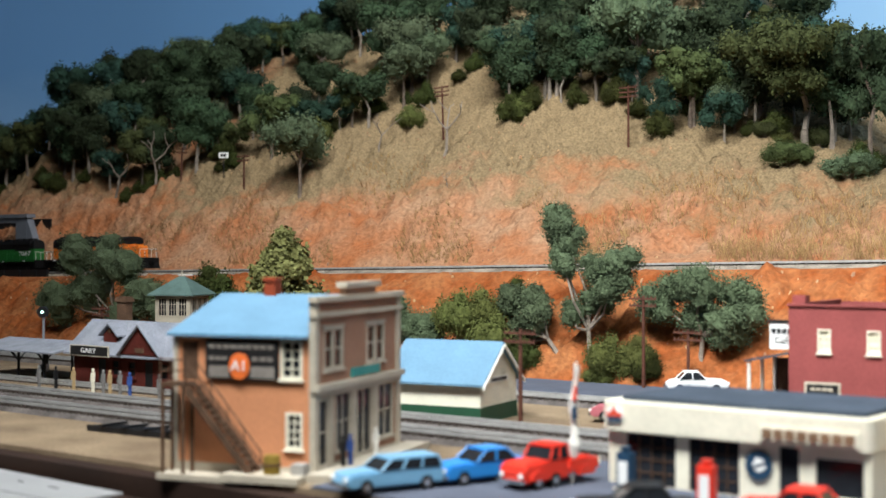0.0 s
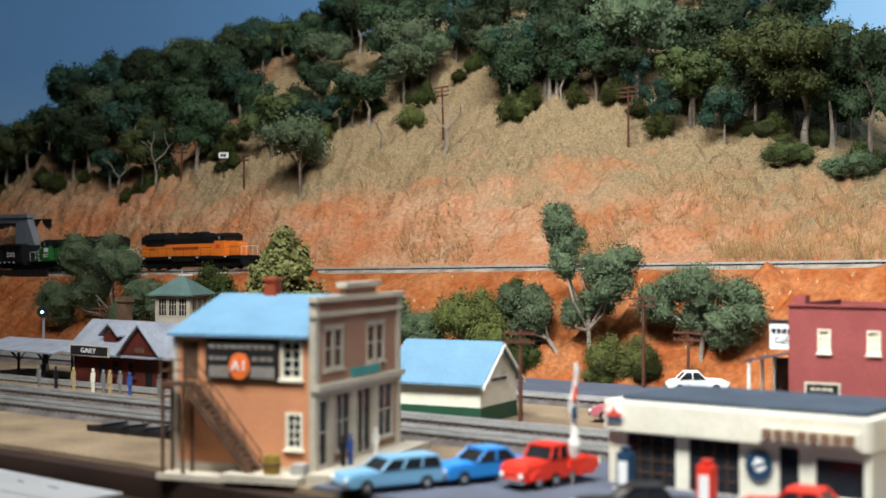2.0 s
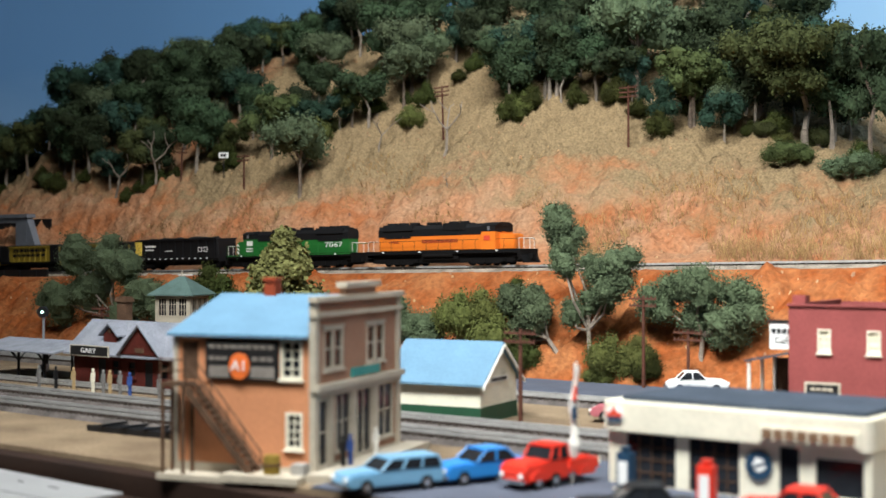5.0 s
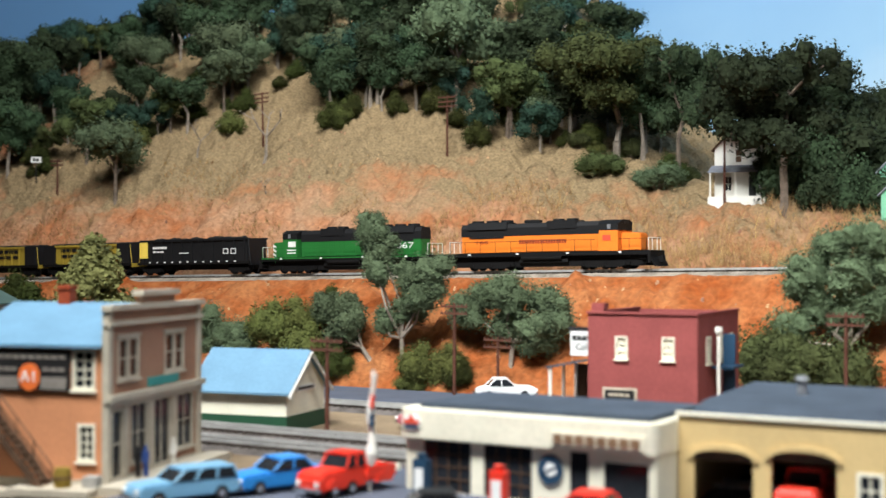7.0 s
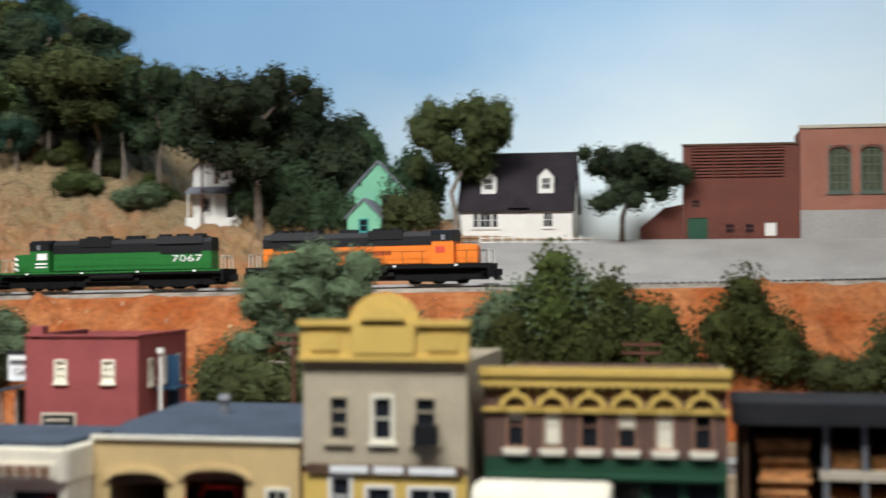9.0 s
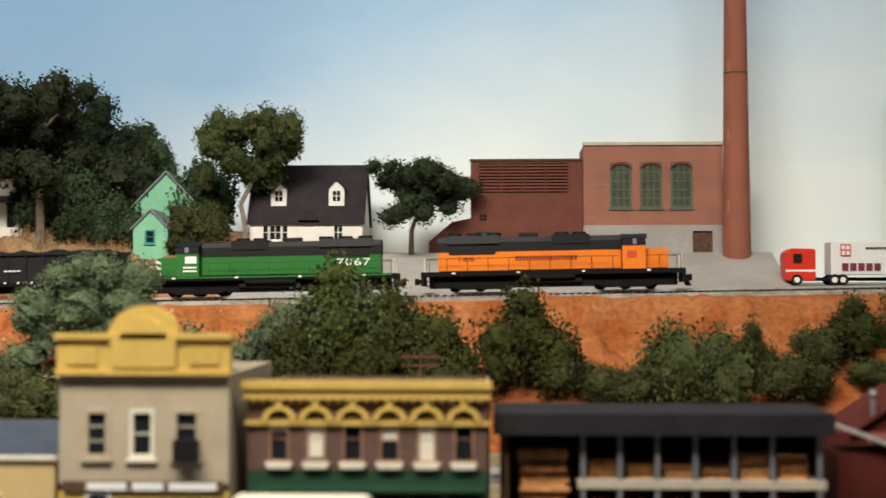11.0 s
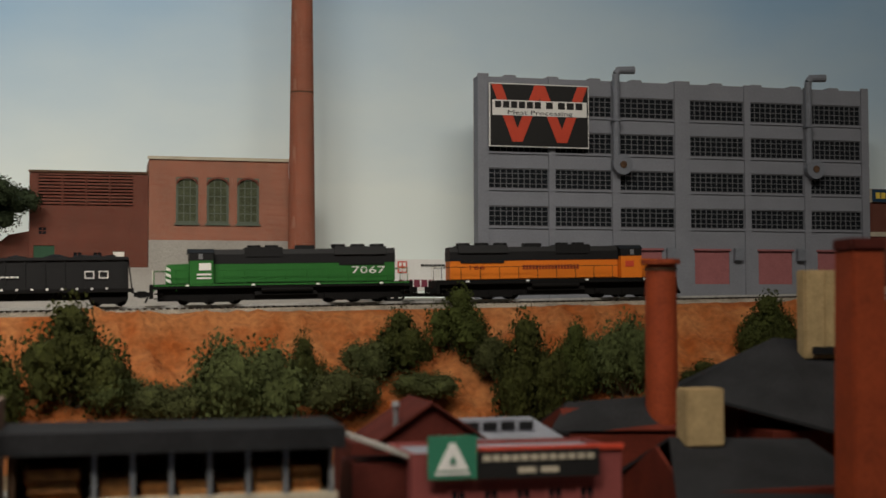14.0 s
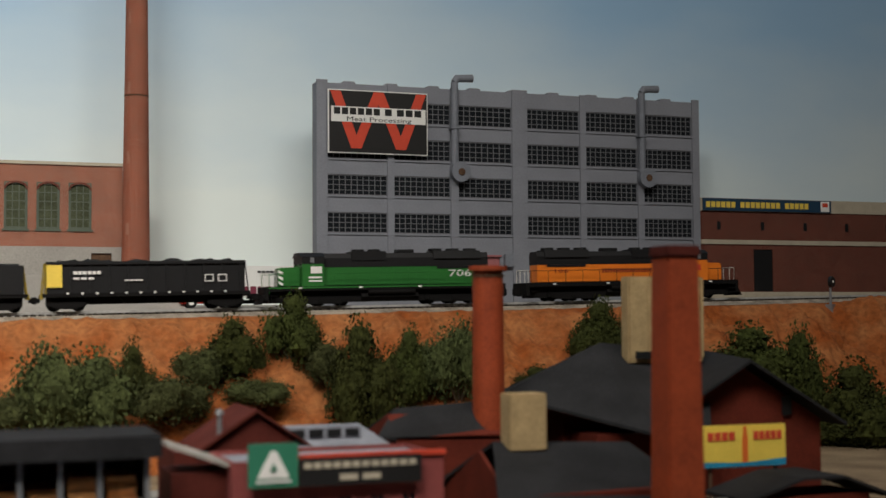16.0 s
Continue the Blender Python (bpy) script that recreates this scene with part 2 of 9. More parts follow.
TAN = material("garage_tan_paint", (0.58, 0.42, 0.19), 0.7, 0.12, 40, 600, 0.12)
STUCCO = material("warm_grey_stucco", (0.47, 0.4, 0.28), 0.8, 0.14, 40, 600, 0.15)
BROWN_BRICK = brickwork("brown_brick", (0.13, 0.06, 0.045), (0.2, 0.15, 0.12))
FACTORY_BRICK = brickwork("factory_red_brick", (0.34, 0.105, 0.06), (0.4, 0.26, 0.2))
FACTORY_DARK = brickwork("factory_dark_brick", (0.155, 0.04, 0.026), (0.19, 0.1, 0.075))
PLANT_GREY = material("grey_concrete_paint", (0.235, 0.245, 0.28), 0.75, 0.1, 25, 500, 0.12)
DOCK_RED = material("faded_dock_door_red", (0.36, 0.13, 0.135), 0.7, 0.12, 60, 500, 0.1)
CHIMNEY = brickwork("chimney_brick", (0.33, 0.085, 0.045), (0.4, 0.22, 0.16))
NEAR_STACK = material("rust_red_stack", (0.33, 0.055, 0.016), 0.7, 0.25, 60, 500, 0.15)
BREWERY = material("deep_red_mill_wall", (0.13, 0.022, 0.012), 0.8, 0.25, 60, 600, 0.15)
CRATE = material("tan_wood_hopper", (0.46, 0.33, 0.17), 0.8, 0.2, 120, 600, 0.2)
LUMBER = material("orange_lumber", (0.82, 0.4, 0.16), 0.8, 0.35, 200, 700, 0.3, island=0.25)
SIGN_BLACK = material("sign_black", (0.016, 0.015, 0.015), 0.5, 0.1, 60, 600, 0.0)
SIGN_WHITE = material("sign_white", (0.8, 0.79, 0.76), 0.6, 0.05, 60, 600, 0.0)
SIGN_RED = material("sign_red", (0.62, 0.07, 0.035), 0.55, 0.08, 60, 600, 0.0)
SIGN_ORANGE = material("sign_orange", (0.75, 0.16, 0.03), 0.55, 0.08, 60, 600, 0.0)
SIGN_GREEN = material("sign_green", (0.035, 0.2, 0.12), 0.55, 0.08, 60, 600, 0.0)
SIGN_BLUE = material("sign_blue", (0.018, 0.05, 0.095), 0.5, 0.08, 60, 600, 0.0)
SIGN_YELLOW = material("sign_yellow", (0.85, 0.62, 0.1), 0.55, 0.08, 60, 600, 0.0)
LOCO_ORANGE = material("loco_orange", (0.78, 0.2, 0.02), 0.45, 0.06, 40, 500, 0.0)
LOCO_GREEN = material("loco_green", (0.024, 0.145, 0.028), 0.45, 0.08, 40, 500, 0.0)
LOCO_BLACK = material("loco_black", (0.007, 0.007, 0.008), 0.6, 0.2, 60, 600, 0.05)
UNDERFRAME = material("underframe_black", (0.006, 0.0055, 0.0055), 0.75, 0.3, 80, 700, 0.1)
COAL = material("coal_load", (0.006, 0.006, 0.0065), 0.7, 0.5, 300, 900, 1.0, cells=True)
CAR_YELLOW = material("car_yellow", (0.36, 0.26, 0.03), 0.6, 0.15, 60, 600, 0.05)
STEEL = material("dull_steel", (0.35, 0.36, 0.38), 0.4, 0.2, 80, 600, 0.05, metal=0.6)
DUCT = material("grey_duct", (0.2, 0.215, 0.25), 0.5, 0.15, 60, 600, 0.05)
BARK = material("grey_brown_bark", (0.22, 0.17, 0.13), 0.9, 0.4, 150, 900, 0.5)
LEAF_DARK = material("dark_foam_foliage", (0.046, 0.068, 0.032), 0.9, 0.45, 90, 700, 0.4, per_object=0.45)
LEAF_BLUE = material("blue_green_foam_foliage", (0.04, 0.082, 0.055), 0.9, 0.45, 90, 700, 0.4, per_object=0.4)
LEAF_BANK = material("brownish_green_bush_foliage", (0.052, 0.062, 0.014), 0.9, 0.45, 90, 700, 0.4, per_object=0.3)
LEAF_OLIVE = material("olive_foam_foliage", (0.074, 0.088, 0.03), 0.9, 0.4, 90, 700, 0.4, per_object=0.3)
LEAF_GREY = material("grey_green_fibre_foliage", (0.108, 0.142, 0.075), 0.9, 0.35, 90, 700, 0.4, per_object=0.2)
PALE_BARK = material("pale_grey_bark", (0.3, 0.25, 0.2), 0.9, 0.3, 90, 600, 0.3)
SIGN_DULL = material("faded_sign_panel", (0.26, 0.23, 0.2), 0.8, 0.25, 60, 700, 0.1)
LEAF_CEDAR = material("pale_cedar_foliage", (0.26, 0.26, 0.09), 0.9, 0.4, 90, 700, 0.4)
LEAF_BRIGHT = material("leafy_green_foliage", (0.12, 0.13, 0.035), 0.85, 0.4, 90, 700, 0.4, per_object=0.25)
DRY_GRASS = material("dry_grass", (0.43, 0.26, 0.115), 0.9, 0.35, 60, 700, 0.0, island=0.3)
TYRE = material("black_tyre", (0.015, 0.015, 0.015), 0.8, 0.2, 60, 600, 0.0)
CHROME = material("chrome_trim", (0.6, 0.6, 0.6), 0.25, 0.1, 60, 600, 0.0, metal=0.9)
FASCIA = material("layout_fascia_dark_brown", (0.03, 0.014, 0.008), 0.7, 0.3, 30, 500, 0.2)
# White paper toned to grey: the shelf's shade is in this colour.
PAPER = material("printed_paper", (0.3, 0.3, 0.3), 0.7, 0.08, 20, 400, 0.05)
# Unseen shell, kept dark so that little light bounces off it.
ROOM_WALL = material("room_wall_paint", (0.2, 0.19, 0.17), 0.9, 0.06, 3, 60, 0.1)


# ---- building blocks ----
class Mesh:
    """Gathers vertices and faces of one part."""

    def __init__(self):
        self.v, self.f = [], []

    def box(self, x0, x1, y0, y1, z0, z1):
        n = len(self.v)
        self.v += [(x, y, z) for z in (z0, z1) for y in (y0, y1) for x in (x0, x1)]
        self.f += [tuple(n + i for i in q) for q in ((0, 2, 3, 1), (4, 5, 7, 6), (0, 1, 5, 4), (2, 6, 7, 3), (0, 4, 6, 2), (1, 3, 7, 5))]
        return self

    def rod(self, a, b, r0, r1=None, seg=6):
        r1 = r0 if r1 is None else r1
        a, b = Vector(a), Vector(b)
        q = (b - a).to_track_quat("Z", "Y").to_matrix()
        n = len(self.v)
        for p, r in ((a, r0), (b, r1)):
            self.v += [tuple(p + q @ Vector((r * math.cos(2 * math.pi * i / seg), r * math.sin(2 * math.pi * i / seg), 0))) for i in range(seg)]
        self.f += [(n + i, n + (i + 1) % seg, n + seg + (i + 1) % seg, n + seg + i) for i in range(seg)]
        self.f += [tuple(n + i for i in reversed(range(seg))), tuple(n + seg + i for i in range(seg))]
        return self

    def prism(self, outline, axis, lo, hi):
        """Extrudes an outline of (a, b) along an axis: x: (y, z), y: (x, z), z: (x, y)."""
        n, k = len(self.v), len(outline)
        for w in (lo, hi):
            for a, b in outline:
                self.v.append((w, a, b) if axis == "x" else (a, w, b) if axis == "y" else (a, b, w))
        self.f += [(n + i, n + (i + 1) % k, n + k + (i + 1) % k, n + k + i) for i in range(k)]
        self.f += [tuple(n + i for i in reversed(range(k))), tuple(n + k + i for i in range(k))]
        return self

    def quad(self, a, b, c, d):
        n = len(self.v)
        self.v += [tuple(a), tuple(b), tuple(c), tuple(d)]
        self.f.append((n, n + 1, n + 2, n + 3))
        return self

    def moved(self, m):
        self.v = [tuple(m @ Vector(p)) for p in self.v]
        return self

    def data(self, name, mat, bevel=0.0, weld=False):
        me = bpy.data.meshes.new(name)
        me.from_pydata(self.v, [], self.f)
        bm = bmesh.new()
        bm.from_mesh(me)
        if weld:
            bmesh.ops.remove_doubles(bm, verts=bm.verts, dist=1e-5)
        bmesh.ops.recalc_face_normals(bm, faces=bm.faces)
        if bevel:
            bmesh.ops.bevel(bm, geom=[e for e in bm.edges if len(e.link_faces) == 2 and e.calc_face_angle(0) > 0.6], offset=bevel, segments=2, affect="EDGES", clamp_overlap=True)
        bm.to_mesh(me)
        bm.free()
        me.materials.append(mat)
        return me


def part(name, mesh, mat, parent, label="", bevel=0.0, weld=False):
    ob = new(name, mesh.data(name, mat, bevel, weld) if isinstance(mesh, Mesh) else mesh)
    ob.parent = parent
    if label:
        ob["label"] = label
    return ob


def thing(name, m, label, category, group="", kind=""):
    ob = new(name)
    ob.empty_display_size = 0.01
    ob.matrix_world = m
    return tagged(ob, label, category, group, kind)


def solid(name, mesh, mat, label, category, kind="", group="", bevel=0.0, weld=False):
    ob = new(name, mesh.data(name, mat, bevel, weld))
    return tagged(ob, label, category, group, kind)


def wall(a0, a1, z0, z1, holes=(), thick=0.0016):
    """An upright wall in the plane y = 0 (outside at -y) with openings (a0, a1, z0, z1) through it."""
    w = Mesh()
    xs = sorted({a0, a1, *[min(max(h[i], a0), a1) for h in holes for i in (0, 1)]})
    zs = sorted({z0, z1, *[min(max(h[i], z0), z1) for h in holes for i in (2, 3)]})
    ids = {}

    def p(i, j, k):
        if (i, j, k) not in ids:
            ids[i, j, k] = len(w.v)
            w.v.append((xs[i], k * thick, zs[j]))
        return ids[i, j, k]

    def full(i, j):
        if not (0 <= i < len(xs) - 1 and 0 <= j < len(zs) - 1):
            return False
        cx, cz = (xs[i] + xs[i + 1]) / 2, (zs[j] + zs[j + 1]) / 2
        return not any(h[0] < cx < h[1] and h[2] < cz < h[3] for h in holes)

    for i in range(len(xs) - 1):
        for j in range(len(zs) - 1):
            if not full(i, j):
                continue
            for k in (0, 1):
                w.f.append((p(i, j, k), p(i + 1, j, k), p(i + 1, j + 1, k), p(i, j + 1, k)))
            if not full(i - 1, j):
                w.f.append((p(i, j, 0), p(i, j + 1, 0), p(i, j + 1, 1), p(i, j, 1)))
            if not full(i + 1, j):
                w.f.append((p(i + 1, j, 0), p(i + 1, j + 1, 0), p(i + 1, j + 1, 1), p(i + 1, j, 1)))
            if not full(i, j - 1):
                w.f.append((p(i, j, 0), p(i + 1, j, 0), p(i + 1, j, 1), p(i, j, 1)))
            if not full(i, j + 1):
                w.f.append((p(i, j + 1, 0), p(i + 1, j + 1, 0), p(i + 1, j + 1, 1), p(i, j + 1, 1)))
    return w


# Four faces of a building of width w and depth d: front at y = 0, the sides at x = 0 and x = w.
def face(side, w, d):
    if side == "front":
        return Matrix.Identity(4)
    if side == "back":
        return pose(w, d, 0, 0, 0, 180)
    if side == "left":
        return pose(0, d, 0, 0, 0, -90)
    return pose(w, 0, 0, 0, 0, 90)


def window(parent, m, hole, cols, rows, frame_mat, glass=None, bar=0.0007, sill=True, name="window", label="", head=False):
    """A sash in an opening of the wall whose face is m, with its pane set back."""
    a0, a1, z0, z1 = hole
    f = Mesh()
    e = bar * 1.5
    f.box(a0 - e, a0 + e * 0.5, -0.0006, 0.0009, z0 - e, z1 + e)
    f.box(a1 - e * 0.5, a1 + e, -0.0006, 0.0009, z0 - e, z1 + e)
    f.box(a0 + e * 0.5, a1 - e * 0.5, -0.0006, 0.0009, z1 - e * 0.5, z1 + e)
    f.box(a0 + e * 0.5, a1 - e * 0.5, -0.0006, 0.0009, z0 - e, z0 + e * 0.5)
    for i in range(1, cols):
        a = a0 + (a1 - a0) * i / cols
        f.box(a - bar / 2, a + bar / 2, 0.0001, 0.0008, z0, z1)
    for i in range(1, rows):
        z = z0 + (z1 - z0) * i / rows
        f.box(a0, a1, 0.0002, 0.0007, z - bar / 2, z + bar / 2)
    if sill:
        f.box(a0 - 2 * e, a1 + 2 * e, -0.0016, 0.0, z0 - 2.2 * e, z0 - e)
    if head:
        f.box(a0 - 2 * e, a1 + 2 * e, -0.0012, 0.0, z1 + e, z1 + 2.4 * e)
    ob = part(name, f.moved(m), frame_mat, parent, label)
    part("pane", Mesh().box(a0, a1, 0.0009, 0.0012, z0, z1).moved(m), glass or GLASS, ob)
    return ob


def letters(text, size, mat, m, parent, name="lettering", width=None, extrude=0.00015):
    """Words as a mesh of their own; m places the middle of the line, upright in its xz plane facing -y."""
    cu = bpy.data.curves.new(name, "FONT")
    cu.body, cu.size, cu.align_x, cu.align_y, cu.extrude, cu.resolution_u = text, size, "CENTER", "CENTER", extrude, 2
    tmp = bpy.data.objects.new(name, cu)
    scene.collection.objects.link(tmp)
    me = bpy.data.meshes.new_from_object(tmp.evaluated_get(bpy.context.evaluated_depsgraph_get()))
    bpy.data.objects.remove(tmp)
    me.name = name
    k = 1.0
    if width:
        xs = [v.co.x for v in me.vertices]
        k = width / max(1e-6, max(xs) - min(xs))
    me.transform(m @ pose(0, 0, 0, 90, 0, 0) @ Matrix.Diagonal((k, 1, 1, 1)))
    me.materials.clear()
    me.materials.append(mat)
    ob = part(name, me, mat, parent)
    return ob


def bars(mesh, a0, a1, z, height, n, y=-0.0003):
    """Writing too small to read: n bars in a line."""
    step = (a1 - a0) / n
    for i in range(n):
        mesh.box(a0 + i * step, a0 + (i + 0.78) * step, y, 0.0002, z - height / 2, z + height / 2)
    return mesh


# ---- the layout's ground ----
def ground_height(x, y):
    """Height of the scenery: the town at 0, the red bank up to the shelf of the main line, the hill behind it."""
    shelf = rail_z(x) - 0.0075
    toe, top = 1.06, 1.195
    if y < toe:
        return 0.0
    if y < top:
        k = (y - toe) / (top - toe)
        return shelf * (k ** 0.8)
    if y < 1.325:
        return shelf
    return shelf + hill_height(x, y)


def hill_height(x, y):
    k = y - 1.325
    xs = (-3.2, -2.45, -2.2, -1.9, -1.6, -1.29, -0.957, -0.75, -0.577, -0.4, -0.14, 0.1, 0.35, 0.5, 3.0)
    steep = (0.3, 0.35, 0.8, 0.78, 0.76, 0.74, 0.6, 0.46, 0.37, 0.37, 0.37, 0.32, 0.12, 0.0, 0.0)
    s = float(np.interp(x, xs, steep))
    drop = 0.012 * max(0.0, min(1.0, (x + 0.215) / 0.02))
    limit = float(np.interp(x, xs, (0.1, 0.12, 0.25, 0.36, 0.45, 0.5, 0.42, 0.22, 0.1, 0.085, 0.062, 0.045, 0.02, 0.002, 0.002)))
    h = s * k
    h = h if h < limit else limit + (h - limit) * 0.12
    # the foot of the cut is steeper
    return h + 0.02 * s * (1 - math.exp(-k / 0.02)) - drop * min(1.0, k / 0.02)


def rough_height(x, y):
    z = ground_height(x, y)
    if y > 1.34:
        k = min(1.0, (y - 1.34) / 0.06) * min(1.0, max(0.0, (-0.2 - x) / 0.2))
        z += k * (0.03 * (noise.noise(Vector((x * 4, y * 4, 1))) ) + 0.018 * noise.noise(Vector((x * 14, y * 14, 2))) + 0.012 * noise.noise(Vector((x * 40 + y * 25, y * 30, 3))) + 0.009 * noise.noise(Vector((x * 95 + y * 60, y * 60, 4))) + 0.005 * noise.noise(Vector((x * 230, y * 190, 7))))
    elif 1.06 < y < 1.2:
        k = min(1.0, (y - 1.06) / 0.02, (1.2 - y) / 0.02)
        z += max(0.0, k) * (0.02 * noise.noise(Vector((x * 12, y * 12, 5))) + 0.013 * noise.noise(Vector((x * 42, y * 30, 6))) + 0.007 * noise.noise(Vector((x * 120, y * 80, 6))))
    return z


def sheet(name, x0, x1, nx, y0, y1, ny, mat, label, category, grass=None):
    v, f = [], []
    for j in range(ny + 1):
        for i in range(nx + 1):
            x, y = x0 + (x1 - x0) * i / nx, y0 + (y1 - y0) * j / ny
            v.append((x, y, rough_height(x, y)))
    for j in range(ny):
        for i in range(nx):
            a = j * (nx + 1) + i
            f.append((a, a + 1, a + nx + 2, a + nx + 1))
    me = bpy.data.meshes.new(name)
    me.from_pydata(v, [], f)
    me.materials.append(mat)
    me.polygons.foreach_set("use_smooth", [True] * len(me.polygons))
    if grass:
        at = me.attributes.new("grass", "FLOAT", "POINT")
        at.data.foreach_set("value", [grass(*p) for p in v])
    return tagged(new(name, me), label, category, kind="structure")


def hill_grass(x, y, z):
    """Dry growth lies on the upper slope; the foot of the cut is bare clay."""
    h = z - rail_z(x)
    return max(0.0, min(0.62, 0.25 + 3.2 * (h - 0.06))) * (1.0 if x > -1.75 else 0.7) + 0.25 * max(0.0, min(1.0, (x + 0.85) / 0.3))


sheet("ground_hill", -2.9, 2.4, 1250, 1.2, 2.5, 330, CLAY, "red clay hillside with dry tan growth", "hillside", hill_grass)
sheet("ground_bank", -3.3, 2.4, 1300, 1.055, 1.2, 44, BANK, "bare orange clay bank under the main track", "embankment")
solid("ground_town", Mesh().box(-3.3, 2.4, 0.5, 1.0555, -0.02, 0.0), TOWN, "tan dirt ground of the model town", "ground", "structure")

# ---- backdrop, table and the room that closes the place ----
def backdrop():
    line = [(-3.6, 1.0), (-3.4, 1.9), (-2.9, 2.35), (-2.2, 2.46), (-1.4, 2.4), (-0.9, 2.15), (-0.5, 1.85), (-0.12, 1.62), (0.2, 1.57), (0.545, 1.562), (2.6, 1.56)]
    w = Mesh()
    for (xa, ya), (xb, yb) in zip(line, line[1:]):
        w.quad((xa, ya, -0.05), (xb, yb, -0.05), (xb, yb, 1.1), (xa, ya, 1.1))
    ob = solid("backdrop", w, SKY, "painted blue sky backdrop with pale clouds", "backdrop", "structure", weld=True)
    ob.data.polygons.foreach_set("use_smooth", [True] * len(ob.data.polygons))
    md = ob.modifiers.new("board", "SOLIDIFY")
    md.thickness, md.offset, md.use_rim = 0.01, -1, False
    return ob


backdrop()
solid("backdrop_joint", Mesh().box(0.5293, 0.5301, 1.5596, 1.563, 0.125, 1.0), DUCT, "thin dark joint between two backdrop boards", "joint", "structure")
solid("layout_fascia", Mesh().box(-3.3, 2.4, 0.485, 0.4995, -0.12, -0.003), FASCIA, "dark brown board along the table's edge", "fascia", "structure")


# ---- tracks ----
def track(name, x0, x1, y, z_of, ballast, half=0.021, label="", yaw=0.0):
    """Ballast, ties and two rails of a straight track."""
    ob = thing(name, Matrix.Identity(4), label, "railway track", "tracks")
    b, t = Mesh(), Mesh()
    rl = {-1: Mesh(), 1: Mesh()}
    step = 0.1
    n = int((x1 - x0) / step)
    yy = lambda x: y + math.tan(radians(yaw)) * (x - x0)
    for i in range(n):
        xa, xb = x0 + i * step, x0 + (i + 1) * step
        za, zb = z_of(xa), z_of(xb)
        ya, yb = yy(xa), yy(xb)
        for s in (-1, 1):
            b.quad((xa, ya, za - 0.0037), (xb, yb, zb - 0.0037), (xb, yb + s * half * 0.78, zb - 0.0037), (xa, ya + s * half * 0.78, za - 0.0037))
            b.quad((xa, ya + s * half * 0.78, za - 0.0037), (xb, yb + s * half * 0.78, zb - 0.0037), (xb, yb + s * half, zb - 0.0076), (xa, ya + s * half, za - 0.0076))
        for s in (-1, 1):
            c = len(rl[s].v)
            for x, yc, z in ((xa, ya, za), (xb, yb, zb)):
                for dy, dz in ((-0.0005, 0), (0.0005, 0), (0.0005, -0.0021), (-0.0005, -0.0021)):
                    rl[s].v.append((x, yc + s * 0.00825 + dy, z + dz))
            rl[s].f += [(c, c + 1, c + 5, c + 4), (c + 1, c + 2, c + 6, c + 5), (c + 3, c, c + 4, c + 7)]
    x = x0
    while x < x1:
        z = z_of(x) - 0.0021
        t.box(x, x + 0.0026, yy(x) - 0.0148, yy(x) + 0.0148, z - 0.0018, z)
        x += 0.0068
    part("ballast", b, ballast, ob, "grey stone ballast", weld=True)
    tagged(part("tie_row", t, TIE, ob, "dark wooden ties"), kind="stuff")
    for s in (-1, 1):
        part("rail", rl[s], RAIL, ob, "nickel-silver rail", weld=True)
    return ob


def main_y(x):
    """The main line drifts a little towards the table's edge."""
    return 1.262 - 0.02 * x


track("main_track", -3.2, 2.3, main_y(-3.2), rail_z, BALLAST, 0.046, "main line on grey ballast along the bank", math.degrees(math.atan(-0.02)))
track("siding_track", -0.62, 2.3, 1.316, lambda x: rail_z(x) - 0.001, BALLAST, 0.022, "siding beside the main line")
track("turnout_track", -1.02, -0.615, main_y(-1.02), lambda x: rail_z(x) - 0.0006, BALLAST, 0.022, "turnout from the main line to the siding", math.degrees(math.atan((1.316 - main_y(-1.02)) / 0.4)))
flat = lambda x: 0.0068
track("yard_track", -2.6, 0.6, 0.735, flat, BALLAST_DARK, label="yard track before the freight house")
track("yard_track", -2.6, 0.6, 0.682, flat, BALLAST_DARK, label="yard track behind the shops")
track("yard_track", -2.6, -0.56, 0.622, flat, BALLAST_DARK, label="yard track near the table's edge")
track("yard_track", -2.6, 0.6, 0.905, flat, BALLAST_DARK, label="yard track behind the freight house")


# ---- the train ----
def truck(parent, x, axles, spacing):
    side = Mesh()
    L = spacing * (axles - 1) / 2
    for s in (-1, 1):
        side.box(x - L - 0.006, x + L + 0.006, s * 0.0128 - 0.0012, s * 0.0128 + 0.0012, 0.0045, 0.0085)
        side.box(x - L * 0.92, x + L * 0.92, s * 0.0128 - 0.0016, s * 0.0128 + 0.0016, 0.0022, 0.0058)
        # Inner plates up to the frame darken the gap there.
        side.box(x - L, x + L, s * 0.009 - 0.001, s * 0.009 + 0.001, 0.0085, 0.0142)
        for i in range(axles):
            c = x - L + i * spacing
            side.box(c - 0.002, c + 0.002, s * 0.0135 - 0.0016, s * 0.0135 + 0.0016, 0.0036, 0.0076)
    t = part("bogie", side, UNDERFRAME, parent, "black bogie side frames")
    for i in range(axles):
        c = x - L + i * spacing
        w = Mesh()
        for s in (-1, 1):
            w.rod((c, s * 0.0068, 0.0058), (c, s * 0.0098, 0.0058), 0.0058, seg=16)
        w.rod((c, -0.007, 0.0058), (c, 0.007, 0.0058), 0.001)
        part("wheelset", w, UNDERFRAME, t, "blackened wheels")


def coupler(parent, x, s):
    part("coupler", Mesh().box(min(x, x + s * 0.007), max(x, x + s * 0.007), -0.002, 0.002, 0.008, 0.012).box(x + s * 0.005 - 0.002, x + s * 0.005 + 0.002, -0.003, 0.003, 0.007, 0.013), UNDERFRAME, parent, "dark coupler")


